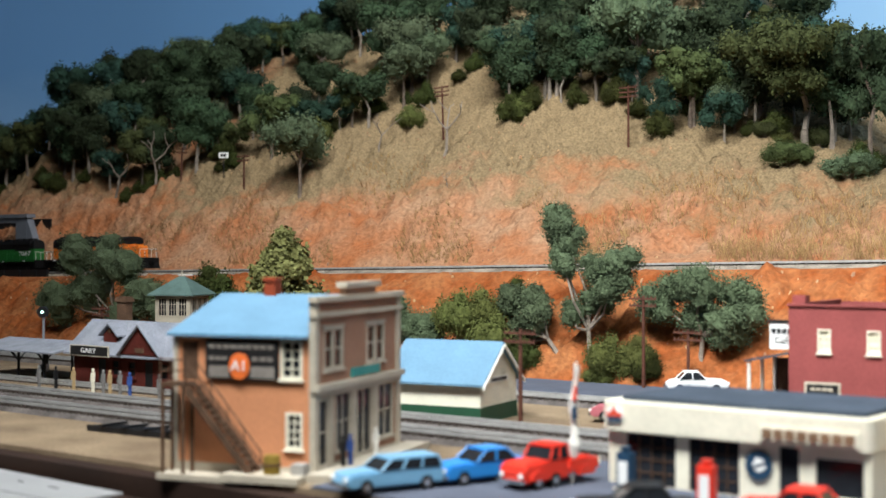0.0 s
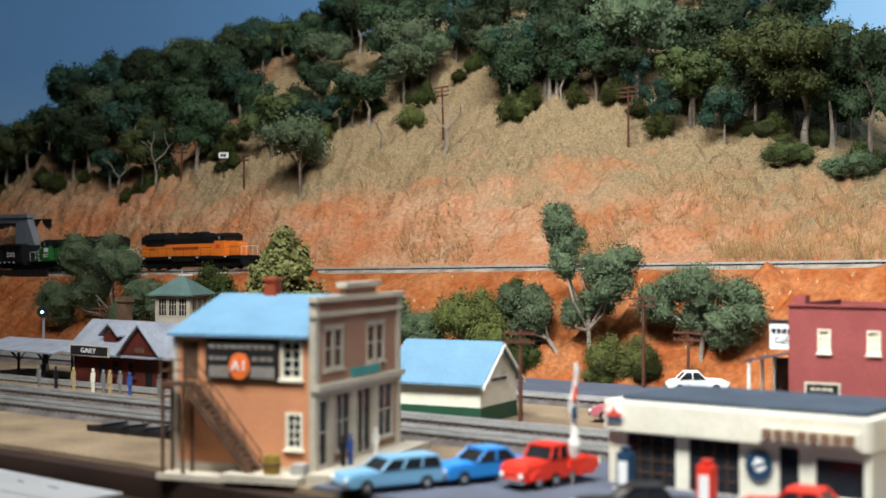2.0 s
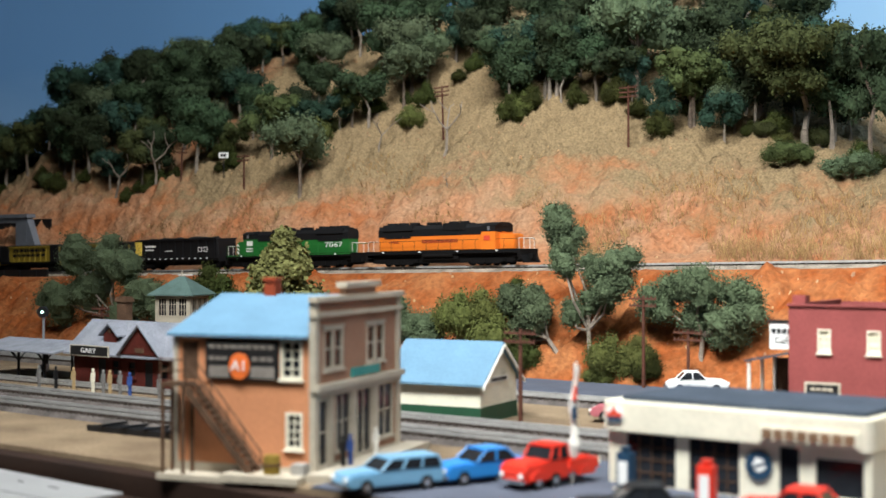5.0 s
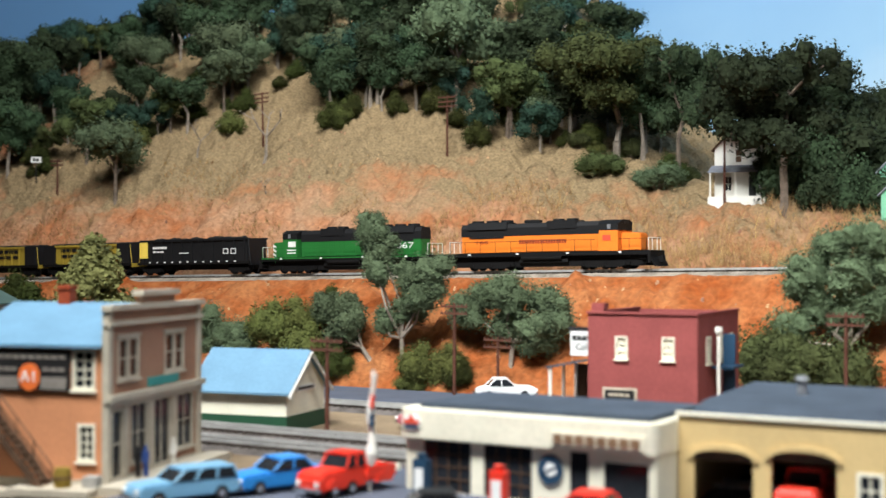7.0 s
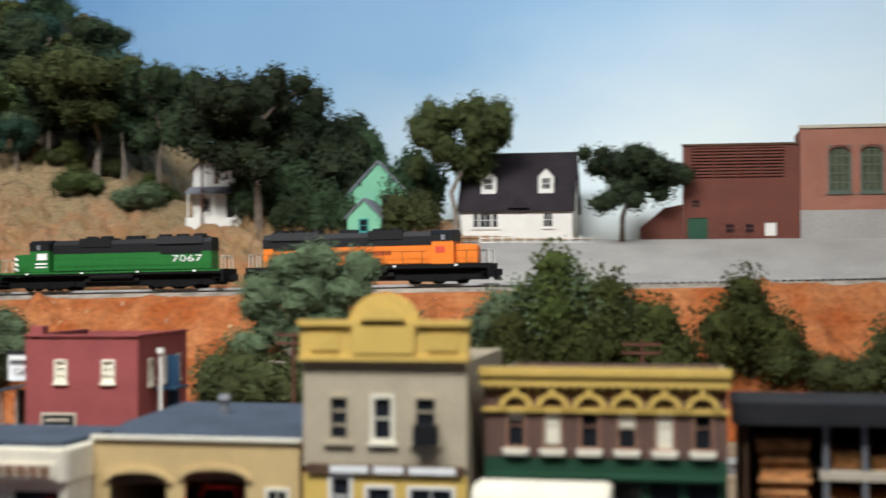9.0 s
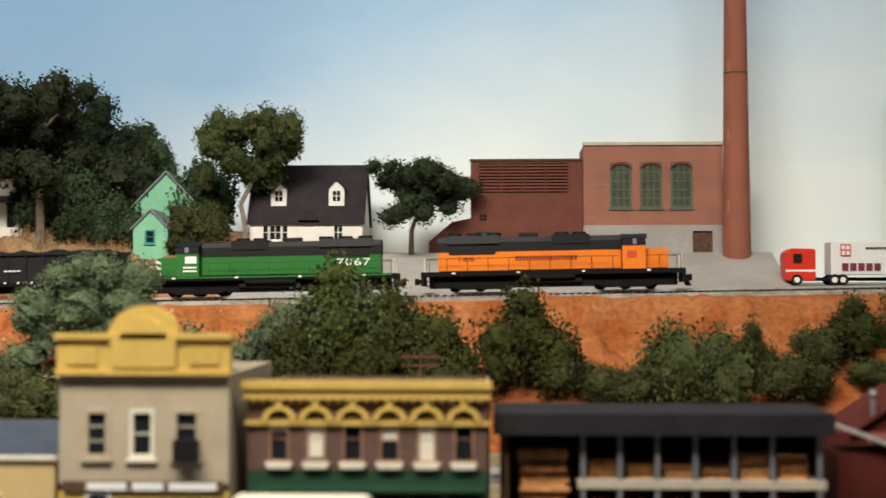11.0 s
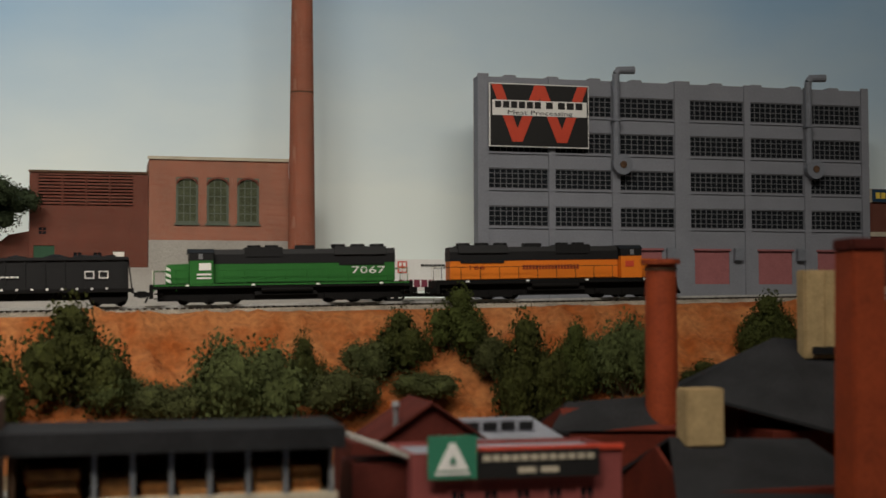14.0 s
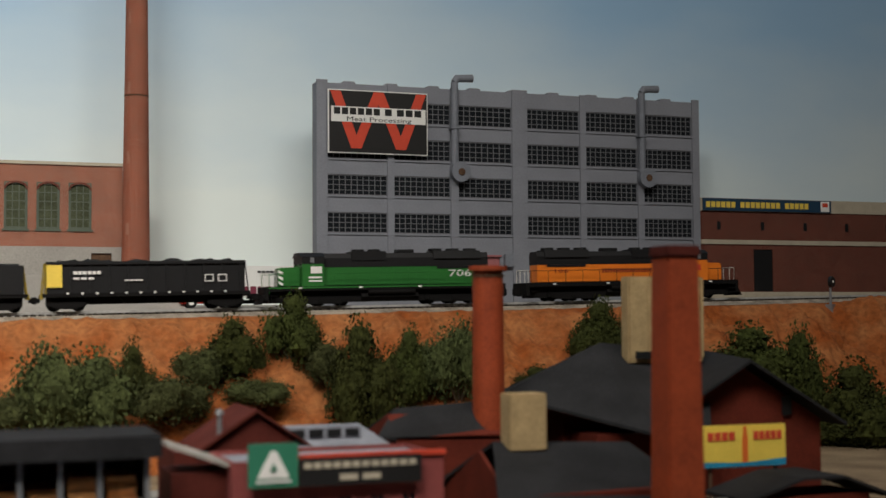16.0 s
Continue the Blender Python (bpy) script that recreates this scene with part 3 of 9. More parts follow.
def diesel(name, body_mat, label, front_right, texts):
    """A six-axle road diesel; its cab and short nose face +x."""
    o = thing(name, Matrix.Identity(4), label, "locomotive", "train")
    L, hw = 0.230, 0.0178
    deck = 0.0185
    # The second box is a black fill in place of the underside's shade.
    part("underframe", Mesh().box(-L / 2, L / 2, -hw, hw, 0.0145, deck).box(-L / 2 + 0.004, L / 2 - 0.004, -0.0118, 0.0118, 0.0035, 0.0145).box(-L / 2 - 0.003, -L / 2, -hw, hw, 0.006, deck).box(L / 2, L / 2 + 0.003, -hw, hw, 0.006, deck), UNDERFRAME, o, "black frame and walkway with a fill for the dark underside")
    part("fuel_tank", Mesh().prism([(-0.013, 0.0145), (-0.0155, 0.008), (-0.011, 0.004), (0.011, 0.004), (0.0155, 0.008), (0.013, 0.0145)], "x", -0.03, 0.026), UNDERFRAME, o, "black fuel tank")
    for s in (-1, 1):
        part("air_tank", Mesh().rod((-0.026, s * 0.0165, 0.0125), (0.02, s * 0.0165, 0.0125), 0.0022, seg=10), UNDERFRAME, o, "long air reservoir")
    hood_top = 0.0447
    hb = 0.0098
    part("long_hood", Mesh().box(-L / 2 + 0.012, 0.062, -hb, hb, deck, hood_top), body_mat, o, bevel=0.0008)
    part("hood_roof", Mesh().prism([(-hb - 0.0003, hood_top - 0.0085), (-hb - 0.0003, hood_top), (-hb + 0.002, hood_top + 0.0045), (hb - 0.002, hood_top + 0.0045), (hb + 0.0003, hood_top), (hb + 0.0003, hood_top - 0.0085)], "x", -L / 2 + 0.0118, 0.0622), LOCO_BLACK, o, "black hood roof")
    part("radiator", Mesh().prism([(-hb - 0.0022, hood_top - 0.0015), (-hb - 0.0005, hood_top + 0.0062), (hb + 0.0005, hood_top + 0.0062), (hb + 0.0022, hood_top - 0.0015)], "x", -L / 2 + 0.02, -L / 2 + 0.068), LOCO_BLACK, o, "flared radiator section", bevel=0.0004)
    for x in (-0.088, -0.07, -0.052):
        part("fan", Mesh().rod((x, 0, hood_top + 0.006), (x, 0, hood_top + 0.0085), 0.0066, seg=20), LOCO_BLACK, o, "round roof fan")
    part("exhaust", Mesh().box(-0.03, -0.012, -0.004, 0.004, hood_top + 0.0045, hood_top + 0.008), LOCO_BLACK, o, "black exhaust stack", bevel=0.0006)
    part("dynamic_brake", Mesh().box(0.0, 0.034, -hb - 0.0012, hb + 0.0012, hood_top - 0.003, hood_top + 0.0062), LOCO_BLACK, o, "dynamic brake housing", bevel=0.0006)
    for x in (0.009, 0.025):
        part("fan", Mesh().rod((x, 0, hood_top + 0.006), (x, 0, hood_top + 0.0082), 0.0062, seg=20), LOCO_BLACK, o, "round roof fan")
    # engine-room doors
    for s in (-1, 1):
        for i in range(13):
            x = -0.036 + i * 0.0072
            part("hood_door", Mesh().box(x, x + 0.0066, s * hb - 0.0003, s * hb + 0.0003, deck + 0.0012, hood_top - 0.0092), body_mat, o)
        part("radiator_grille", Mesh().box(-L / 2 + 0.022, -L / 2 + 0.064, s * (hb + 0.0004) - 0.0004, s * (hb + 0.0004) + 0.0004, hood_top - 0.0106, hood_top - 0.0086), LOCO_BLACK, o, "black radiator grille")
    # cab
    cx0, cx1, ct = 0.0625, 0.083, 0.0498
    holes = [(cx0 + 0.003, cx0 + 0.0085, 0.0403, 0.0453), (cx0 + 0.0105, cx0 + 0.016, 0.0403, 0.0453)]
    c = Mesh()
    cw = 0.0172
    for s, m in ((-1, pose(0, -cw, 0)), (1, pose(cx0 + cx1, cw, 0, 0, 0, 180))):
        ww = wall(cx0, cx1, deck, ct - 0.004, holes, 0.001).moved(m)
        n = len(c.v)
        c.v += ww.v
        c.f += [tuple(n + i for i in q) for q in ww.f]
    c.box(cx0, cx0 + 0.001, -cw + 0.001, cw - 0.001, deck, ct - 0.004).box(cx1 - 0.001, cx1, -cw + 0.001, cw - 0.001, deck, 0.038)
    c.box(cx1 - 0.001, cx1, -0.0035, 0.0035, 0.038, ct - 0.004).box(cx1 - 0.001, cx1, -cw + 0.001, -cw + 0.003, 0.038, ct - 0.004).box(cx1 - 0.001, cx1, cw - 0.003, cw - 0.001, 0.038, ct - 0.004)
    cab = part("cab", c, body_mat, o)
    part("cab_roof", Mesh().prism([(-cw - 0.0006, ct - 0.004), (-0.009, ct), (0.009, ct), (cw + 0.0006, ct - 0.004)], "x", cx0 - 0.001, cx1 + 0.0015), LOCO_BLACK, cab, "black cab roof")
    part("cab_band", Mesh().box(cx0 - 0.0002, cx1 + 0.0002, -cw - 0.0002, cw + 0.0002, 0.0392, ct - 0.0038), LOCO_BLACK, cab, "black paint round the cab windows")
    # Pale plates stand in for the light seen through the cab.
    for s in (-1, 1):
        part("cab_window_plate", Mesh().box(cx0 + 0.0092, cx0 + 0.0128, s * (cw + 0.0003) - 0.0002, s * (cw + 0.0003) + 0.0002, 0.0405, 0.0452), STEEL, cab, "pale plate for light seen through the cab window")
    part("cab_glass", Mesh().box(cx0 + 0.002, cx1 - 0.001, -cw + 0.0011, cw - 0.0011, 0.039, 0.0455), GLASS, cab, "dark cab windows")
    part("number_board", Mesh().box(cx1 + 0.0002, cx1 + 0.0018, -0.006, 0.006, 0.0462, 0.0487), BLACK, cab, "lit number boards")
    part("short_nose", Mesh().prism([(cx1, deck), (cx1 + 0.021, deck), (cx1 + 0.021, 0.0345), (cx1 + 0.0195, 0.0362), (cx1, 0.0368)], "y", -0.0092, 0.0092), body_mat, o, bevel=0.0008)
    # handrails and steps
    for s in (-1, 1):
        rails = Mesh()
        y = s * 0.0172
        x = -L / 2 + 0.002
        while x < cx0 - 0.004:
            rails.rod((x, y, deck), (x, y, deck + 0.0118), 0.00028, seg=4)
            x += 0.0185
        rails.rod((-L / 2 + 0.002, y, deck + 0.0118), (cx0 - 0.004, y, deck + 0.0118), 0.00026, seg=4)
        for xx in (cx1 + 0.012, L / 2 - 0.001):
            rails.rod((xx, y, deck - 0.006), (xx, y, deck + 0.0118), 0.0003, seg=4)
        rails.rod((cx1 + 0.001, y, deck + 0.0118), (L / 2 - 0.001, y, deck + 0.0118), 0.00026, seg=4)
        part("handrail", rails, LOCO_BLACK if body_mat is LOCO_ORANGE else body_mat, o, "thin wire handrail")
        for e in (-1, 1):
            steps = Mesh()
            for k in range(3):
                steps.box(e * (L / 2 - 0.0045) - 0.0035, e * (L / 2 - 0.0045) + 0.0035, s * 0.0162 - 0.002, s * 0.0162 + 0.002, 0.0055 + k * 0.0043, 0.0063 + k * 0.0043)
            part("corner_step", steps, UNDERFRAME, o, "black corner steps")
    for e in (-1, 1):
        ends = Mesh()
        for y in (-0.015, -0.006, 0.006, 0.015):
            ends.rod((e * L / 2, y, deck), (e * L / 2, y, deck + 0.0125), 0.00035, seg=4)
        ends.rod((e * L / 2, -0.015, deck + 0.0125), (e * L / 2, 0.015, deck + 0.0125), 0.0003, seg=4)
        part("end_rail", ends, WHITE, o, "white end handrails")
    part("snowplough", Mesh().prism([(L / 2 + 0.002, 0.0135), (L / 2 + 0.008, 0.0025), (L / 2 + 0.006, 0.0025), (L / 2 + 0.001, 0.0135)], "y", -0.0165, 0.0165), UNDERFRAME, o, "black plough")
    truck(o, -0.0655, 3, 0.0225)
    truck(o, 0.0655, 3, 0.0225)
    coupler(o, -L / 2 - 0.003, -1)
    coupler(o, L / 2 + 0.003, 1)
    for text, size, x, z, mat, w in texts:
        for s in (-1, 1):
            m = pose(x, -hb - 0.0005, z) if s < 0 else pose(x, hb + 0.0005, z, 0, 0, 180)
            letters(text, size, mat, m, o, width=w)
    for s in (-1, 1):
        if body_mat is LOCO_ORANGE:
            wm = bars(Mesh(), -0.033, 0.023, 0.0298, 0.0042, 18).moved(pose(0, -hb - 0.0004, 0) if s < 0 else pose(0, hb + 0.0004, 0, 0, 0, 180))
            part("road_name", wm, NEAR_STACK, o, "dark red lettering blocks")
        if body_mat is LOCO_GREEN:
            part("side_stripe", Mesh().box(-L / 2 + 0.0005, L / 2 - 0.0005, s * (hw + 0.0002) - 0.0003, s * (hw + 0.0002) + 0.0003, deck - 0.0018, deck - 0.0004), LOCO_GREEN, o, "green sill stripe")
            part("cab_emblem", Mesh().box(cx0 + 0.002, cx0 + 0.0125, s * cw - 0.0006, s * cw + 0.0006, 0.0305, 0.0368).box(cx0 + 0.002, cx0 + 0.0145, s * cw - 0.0005, s * cw + 0.0005, 0.026, 0.0275).box(cx0 + 0.002, cx0 + 0.0145, s * cw - 0.0005, s * cw + 0.0005, 0.0228, 0.0242), SIGN_WHITE, o, "white emblem with two bars")
        else:
            part("cab_emblem", Mesh().box(cx0 + 0.004, cx0 + 0.0125, s * cw - 0.0006, s * cw + 0.0006, 0.029, 0.0345), SIGN_RED, o, "small red emblem")
        sill = Mesh()
        for i in range(4):
            x = -0.09 + i * 0.058
            sill.box(x, x + 0.003, s * (hw + 0.0005) - 0.0005, s * (hw + 0.0005) + 0.0005, deck - 0.0022, deck - 0.0006)
        part("step_light", sill, SIGN_WHITE, o, "small white marks along the sill")
    if body_mat is LOCO_GREEN:
        nose = Mesh()
        for k in range(4):
            y0 = -0.0092 + k * 0.0046
            nose.quad((cx1 + 0.0213, y0, 0.019), (cx1 + 0.0213, y0 + 0.0023, 0.019), (cx1 + 0.0213, y0 + 0.0046, 0.0335), (cx1 + 0.0213, y0 + 0.0023, 0.0335))
        for s in (-1, 1):
            for k in range(3):
                z0 = 0.0195 + k * 0.005
                nose.quad((cx1 + 0.0165, s * 0.0094, z0), (cx1 + 0.0208, s * 0.0094, z0 + 0.002), (cx1 + 0.0208, s * 0.0094, z0 + 0.0046), (cx1 + 0.0165, s * 0.0094, z0 + 0.0026))
        part("nose_stripes", nose, SIGN_WHITE, o, "white diagonal nose stripes")
    return o


orange_loco = diesel("diesel_locomotive", LOCO_ORANGE, "orange and black six-axle diesel locomotive on the main track", True,
                     [("166", 0.0055, -0.078, 0.0298, NEAR_STACK, 0.0145)])
green_loco = diesel("diesel_locomotive", LOCO_GREEN, "green and black six-axle diesel locomotive running cab last", False,
                    [("7067", 0.0092, -0.078, 0.029, SIGN_WHITE, 0.031)])


def hopper_body(o, body_mat, L, top, end_mat=None, rise=0.011, slope=0.026):
    hw = 0.0175
    zf = 0.0145
    b = Mesh()
    b.prism([(-L / 2, zf + rise), (-L / 2, top), (L / 2, top), (L / 2, zf + rise), (L / 2 - slope, zf), (-L / 2 + slope, zf)], "y", -hw, hw)
    part("hopper_body", b, body_mat, o, bevel=0.0004)
    for s in (-1, 1):
        n = 11
        for i in range(n):
            x = -L / 2 + 0.004 + (L - 0.008) * i / (n - 1)
            lo = zf + 0.0012 + max(0.0, (abs(x) - (L / 2 - slope)) * rise / slope)
            part("rib", Mesh().box(x - 0.0008, x + 0.0008, s * (hw + 0.0006) - 0.0008, s * (hw + 0.0006) + 0.0008, lo, top - 0.0002), body_mat, o)
        part("top_rail", Mesh().box(-L / 2 - 0.0006, L / 2 + 0.0006, s * (hw + 0.0008) - 0.0012, s * (hw + 0.0008) + 0.0012, top - 0.0018, top + 0.0008), body_mat, o)
        part("side_sill", Mesh().box(-L / 2 - 0.004, L / 2 + 0.004, s * (hw + 0.0004) - 0.001, s * (hw + 0.0004) + 0.001, zf - 0.002, zf + 0.0012), UNDERFRAME, o, "black side sill")
    for e in (-1, 1):
        part("end_frame", Mesh().box(e * L / 2 - 0.0004, e * L / 2 + 0.0004, -0.0165, 0.0165, zf + rise, top).box(e * (L / 2 + 0.004) - 0.0012, e * (L / 2 + 0.004) + 0.0012, -0.0175, 0.0175, 0.011, 0.0155)
             .rod((e * (L / 2 + 0.0035), -0.0165, 0.0145), (e * (L / 2 + 0.0005), -0.0165, top), 0.0006, seg=4).rod((e * (L / 2 + 0.0035), 0.0165, 0.0145), (e * (L / 2 + 0.0005), 0.0165, top), 0.0006, seg=4),
             end_mat if (end_mat and e < 0) else body_mat, o, "end frame with ladders")
        truck(o, e * (L / 2 - 0.017), 2, 0.0205)
        coupler(o, e * (L / 2 + 0.005), e)
    for i in range(4):
        x = -0.045 + i * 0.03
        bay = Mesh().prism([(x - 0.011, zf), (x + 0.011, zf), (x + 0.004, 0.006), (x - 0.004, 0.006)], "y", -0.012, 0.012)
        part("discharge_bay", bay, UNDERFRAME, o, "black discharge hopper")
    part("center_sill", Mesh().box(-L / 2, L / 2, -0.006, 0.006, 0.006, zf), UNDERFRAME, o)


def coal_hopper():
    o = thing("coal_hopper_car", Matrix.Identity(4), "black coal hopper car with one yellow end", "hopper car", "train")
    L, top = 0.173, 0.0425
    hopper_body(o, LOCO_BLACK, L, top, CAR_YELLOW, 0.001, 0.004)
    load = Mesh()
    nx, ny = 60, 12
    vv = []
    for j in range(ny + 1):
        for i in range(nx + 1):
            x, y = -L / 2 + 0.003 + (L - 0.006) * i / nx, -0.0168 + 0.0336 * j / ny
            e = min(1.0, min(i, nx - i) / 3, min(j, ny - j) / 3)
            vv.append((x, y, top - 0.002 + e * (0.0035 + 0.004 * noise.noise(Vector((x * 60, y * 90, 9))) + 0.0014 * noise.noise(Vector((x * 300, y * 300, 4))))))
    load.v = vv
    load.f = [(j * (nx + 1) + i, j * (nx + 1) + i + 1, (j + 1) * (nx + 1) + i + 1, (j + 1) * (nx + 1) + i) for j in range(ny) for i in range(nx)]
    part("coal_load", load, COAL, o, "heaped black coal")
    for s in (-1, 1):
        y = s * 0.0186
        end = Mesh().box(-L / 2, -L / 2 + 0.013, y - 0.0006, y + 0.0006, 0.017 + 0.004, top - 0.001)
        part("yellow_panel", end, SIGN_YELLOW, o, "yellow end panel")
        marks = Mesh()
        bars(marks, -0.064, -0.04, 0.0335, 0.0028, 6)
        bars(marks, -0.064, -0.045, 0.0285, 0.0018, 3)
        bars(marks, -0.02, -0.004, 0.0265, 0.0012, 4)
        for x in (0.05, 0.062):
            marks.box(x, x + 0.008, -0.0003, 0.0002, 0.0245, 0.0253).box(x, x + 0.008, -0.0003, 0.0002, 0.0302, 0.031).box(x, x + 0.0008, -0.0003, 0.0002, 0.0253, 0.0302).box(x + 0.0072, x + 0.008, -0.0003, 0.0002, 0.0253, 0.0302)
        marks.moved(pose(0, y - 0.0004, 0) if s < 0 else pose(0, y + 0.0004, 0, 0, 0, 180))
        part("lettering", marks, SIGN_WHITE, o, "small white markings")
        dots = Mesh()
        for i in range(12):
            x = -0.07 + i * 0.0125
            dots.box(x, x + 0.002, s * 0.0192 - 0.0006, s * 0.0192 + 0.0006, 0.0148, 0.0163)
        part("sill_mark", dots, SIGN_WHITE, o, "white reflective marks")
    return o


def yellow_hopper():
    o = thing("hopper_car", Matrix.Identity(4), "yellow ribbed hopper car with black ends", "hopper car", "train")
    L, top = 0.152, 0.0395
    hopper_body(o, CAR_YELLOW, L, top)
    for e in (-1, 1):
        part("end_slope", Mesh().box(min(e * L / 2, e * (L / 2 - 0.019)) - 0.0008, max(e * L / 2, e * (L / 2 - 0.019)) + 0.0008, -0.0197, 0.0197, 0.0155, top + 0.001), LOCO_BLACK, o, "black sloping end")
    part("load", Mesh().prism([(-0.0165, top - 0.002), (-0.006, top + 0.003), (0.006, top + 0.003), (0.0165, top - 0.002)], "x", -L / 2 + 0.003, L / 2 - 0.003), COAL, o, "dark coal load")
    marks = bars(bars(Mesh(), -0.045, 0.045, 0.0335, 0.0045, 9), -0.045, 0.045, 0.026, 0.004, 7).moved(pose(0, -0.0186, 0))
    part("lettering", marks, LOCO_BLACK, o, "dark worn lettering")
    return o


coal_car = coal_hopper()
yellow_cars = [yellow_hopper()]
for _ in range(6):
    yellow_cars.append(copy_thing(yellow_cars[0], Matrix.Identity(4)))

FRONT = [(0.0, -1.547), (0.5, -1.513), (1.0, -1.464), (1.5, -1.398), (2.0, -1.331), (2.5, -1.265), (3.0, -1.197), (3.5, -1.124), (3.7, -1.094), (5.8, -0.714), (6.0, -0.675),
         (6.5, -0.582), (7.0, -0.487), (7.5, -0.3905), (8.0, -0.2935), (8.5, -0.207), (9.0, -0.122), (9.2, -0.084), (11.3, 0.304), (11.5, 0.343), (12.0, 0.404),
         (12.5, 0.4645), (13.0, 0.527), (13.5, 0.592), (14.0, 0.656), (14.5, 0.718), (15.0, 0.781), (15.5, 0.845), (16.0, 0.908)]


def motions():
    """The whole train runs along the climbing main track towards +x."""
    climb = math.degrees(math.atan(0.0168))
    skew = math.degrees(math.atan(-0.02))
    train = [(orange_loco, 0.122, 0), (green_loco, 0.380, 180), (coal_car, 0.603, 0)]
    x = 0.603 + 0.0965 + 0.0855
    for c in yellow_cars:
        train.append((c, x, 0))
        x += 0.170
    for ob, back, turn in train:
        rows = []
        for t, f in FRONT:
            c = f - back
            rows.append((t, pose(c, main_y(c), rail_z(c), 0, 0, skew) @ pose(0, 0, 0, 0, -climb, 0) @ pose(0, 0, 0, 0, 0, turn)))
        walk(ob, rows)


# ---- the town at the table's edge ----
def gable_roof(w, d, z0, z1, over_x, over_y, thick=0.0016):
    """A gable roof over w x d with its ridge along x."""
    s = (z1 - z0) / (d / 2)
    e = z0 - s * over_y
    return Mesh().prism([(-over_y, e), (d / 2, z1), (d + over_y, e), (d + over_y, e + thick), (d / 2, z1 + thick), (-over_y, e + thick)], "x", -over_x, w + over_x)


def corner_shop():
    """Two-storey shop: salmon side wall with a painted sign and an outside stair, tan front with a false parapet."""
    o = thing("corner_shop", pose(-0.5723, 0.4957, 0.0, 0, 0, 17), "salmon two-storey shop with blue roof and outside stair", "shop building")
    w, d, eave, ridge, top = 0.084, 0.113, 0.0755, 0.0945, 0.0955
    m = {s: face(s, w, d) for s in ("front", "left", "right", "back")}
    up = (0.0655, 0.0765, 0.0535, 0.0725)
    low = (0.0685, 0.0765, 0.0165, 0.034)
    door = (0.004, 0.014, 0.0505, 0.0715)
    base = 0.006
    part("side_wall", wall(0, w - 0.0016, base, eave, [up, low, door]), ORANGE_WALL, o, "salmon painted side wall")
    part("back_wall", wall(0, w, base, eave).moved(m["back"]), ORANGE_WALL, o)
    g = wall(0.0017, d - 0.0017, base, eave).prism([(0.0017, eave), (d - 0.0017, eave), (d / 2, ridge)], "y", 0, 0.0016)
    part("gable_wall", g.moved(m["left"]), ORANGE_WALL, o)
    part("foundation", Mesh().box(-0.0008, w + 0.001, -0.0008, d + 0.0008, 0, base), TRIM, o, "grey stone foundation")
    f_win = [(0.012, 0.0345, 0.0575, 0.078), (0.068, 0.0915, 0.0575, 0.078)]
    f_door = (0.0045, 0.0165, base, 0.041)
    shop = [(0.0265, 0.045, 0.012, 0.0425), (0.0535, 0.074, base, 0.0425), (0.0835, 0.1045, 0.012, 0.0425)]
    part("front_wall", wall(0, d, base, top - 0.006, f_win + [f_door] + shop).moved(m["right"]), BROWN_FRONT, o, "tan brick front wall")
    pm = Mesh()
    for a0, a1 in ((-0.0012, 0.0035), (d - 0.0035, d + 0.0012)):
        pm.box(a0, a1, -0.0016, 0.0022, 0, top)
    part("corner_trim", pm.moved(m["right"]), TRIM, o, "grey corner boards")
    part("cornice", Mesh().box(-0.002, d + 0.002, -0.0028, 0.0018, 0.0855, 0.088).box(-0.0025, d + 0.0025, -0.0038, 0.002, 0.0935, 0.0965).moved(m["right"]), TRIM, o, "grey moulded cornice")
    part("parapet", Mesh().box(0, d, -0.0006, 0.0018, 0.088, 0.0935).moved(m["right"]), BROWN_FRONT, o)
    ped = part("pediment", Mesh().box(0.036, 0.078, -0.0012, 0.0022, 0.0965, 0.1005).moved(m["right"]), BROWN_FRONT, o, "raised centre of the parapet")
    part("pediment_cap", Mesh().box(0.0335, 0.0805, -0.0035, 0.003, 0.1005, 0.1035).moved(m["right"]), TRIM, ped, "grey cap")
    part("storefront_cornice", Mesh().box(-0.0022, d + 0.0022, -0.004, 0.0005, 0.0462, 0.0495).box(-0.0012, d + 0.0012, -0.0022, 0.0005, 0.0432, 0.0462).moved(m["right"]), TRIM, o, "grey storefront cornice")
    for a in (0.0195, 0.048, 0.0775):
        part("pilaster", Mesh().box(a - 0.0022, a + 0.0022, -0.0014, 0.0004, base, 0.0432).moved(m["right"]), TRIM, o, "grey storefront post")
    for h in f_win:
        window(o, m["right"], (h[0], (h[0] + h[1]) / 2 - 0.0006, h[2], h[3]), 1, 2, TRIM, head=True)
        window(o, m["right"], ((h[0] + h[1]) / 2 + 0.0006, h[1], h[2], h[3]), 1, 2, TRIM, head=True)
    for h in (shop[0], shop[2]):
        window(o, m["right"], h, 2, 2, TRIM, bar=0.0006, name="shop_window")
    window(o, m["right"], shop[1], 2, 1, TRIM, name="recessed_doorway")
    dr = window(o, m["right"], f_door, 1, 2, TRIM, name="front_door", sill=False)
    window(o, m["front"], up, 2, 4, CREAM)
    window(o, m["front"], low, 2, 4, CREAM)
    part("upper_door", Mesh().box(door[0], door[1], 0.0004, 0.0012, door[2], door[3]), DARK_WOOD, o, "brown boarded upper door")
    part("side_corner_trim", Mesh().box(-0.001, 0.0016, -0.001, 0.0, base, eave), TRIM, o)
    part("roof", gable_roof(w - 0.0062, d, eave, ridge, 0.004, 0.0035), BLUE_ROOF, o, "pale blue metal roof")
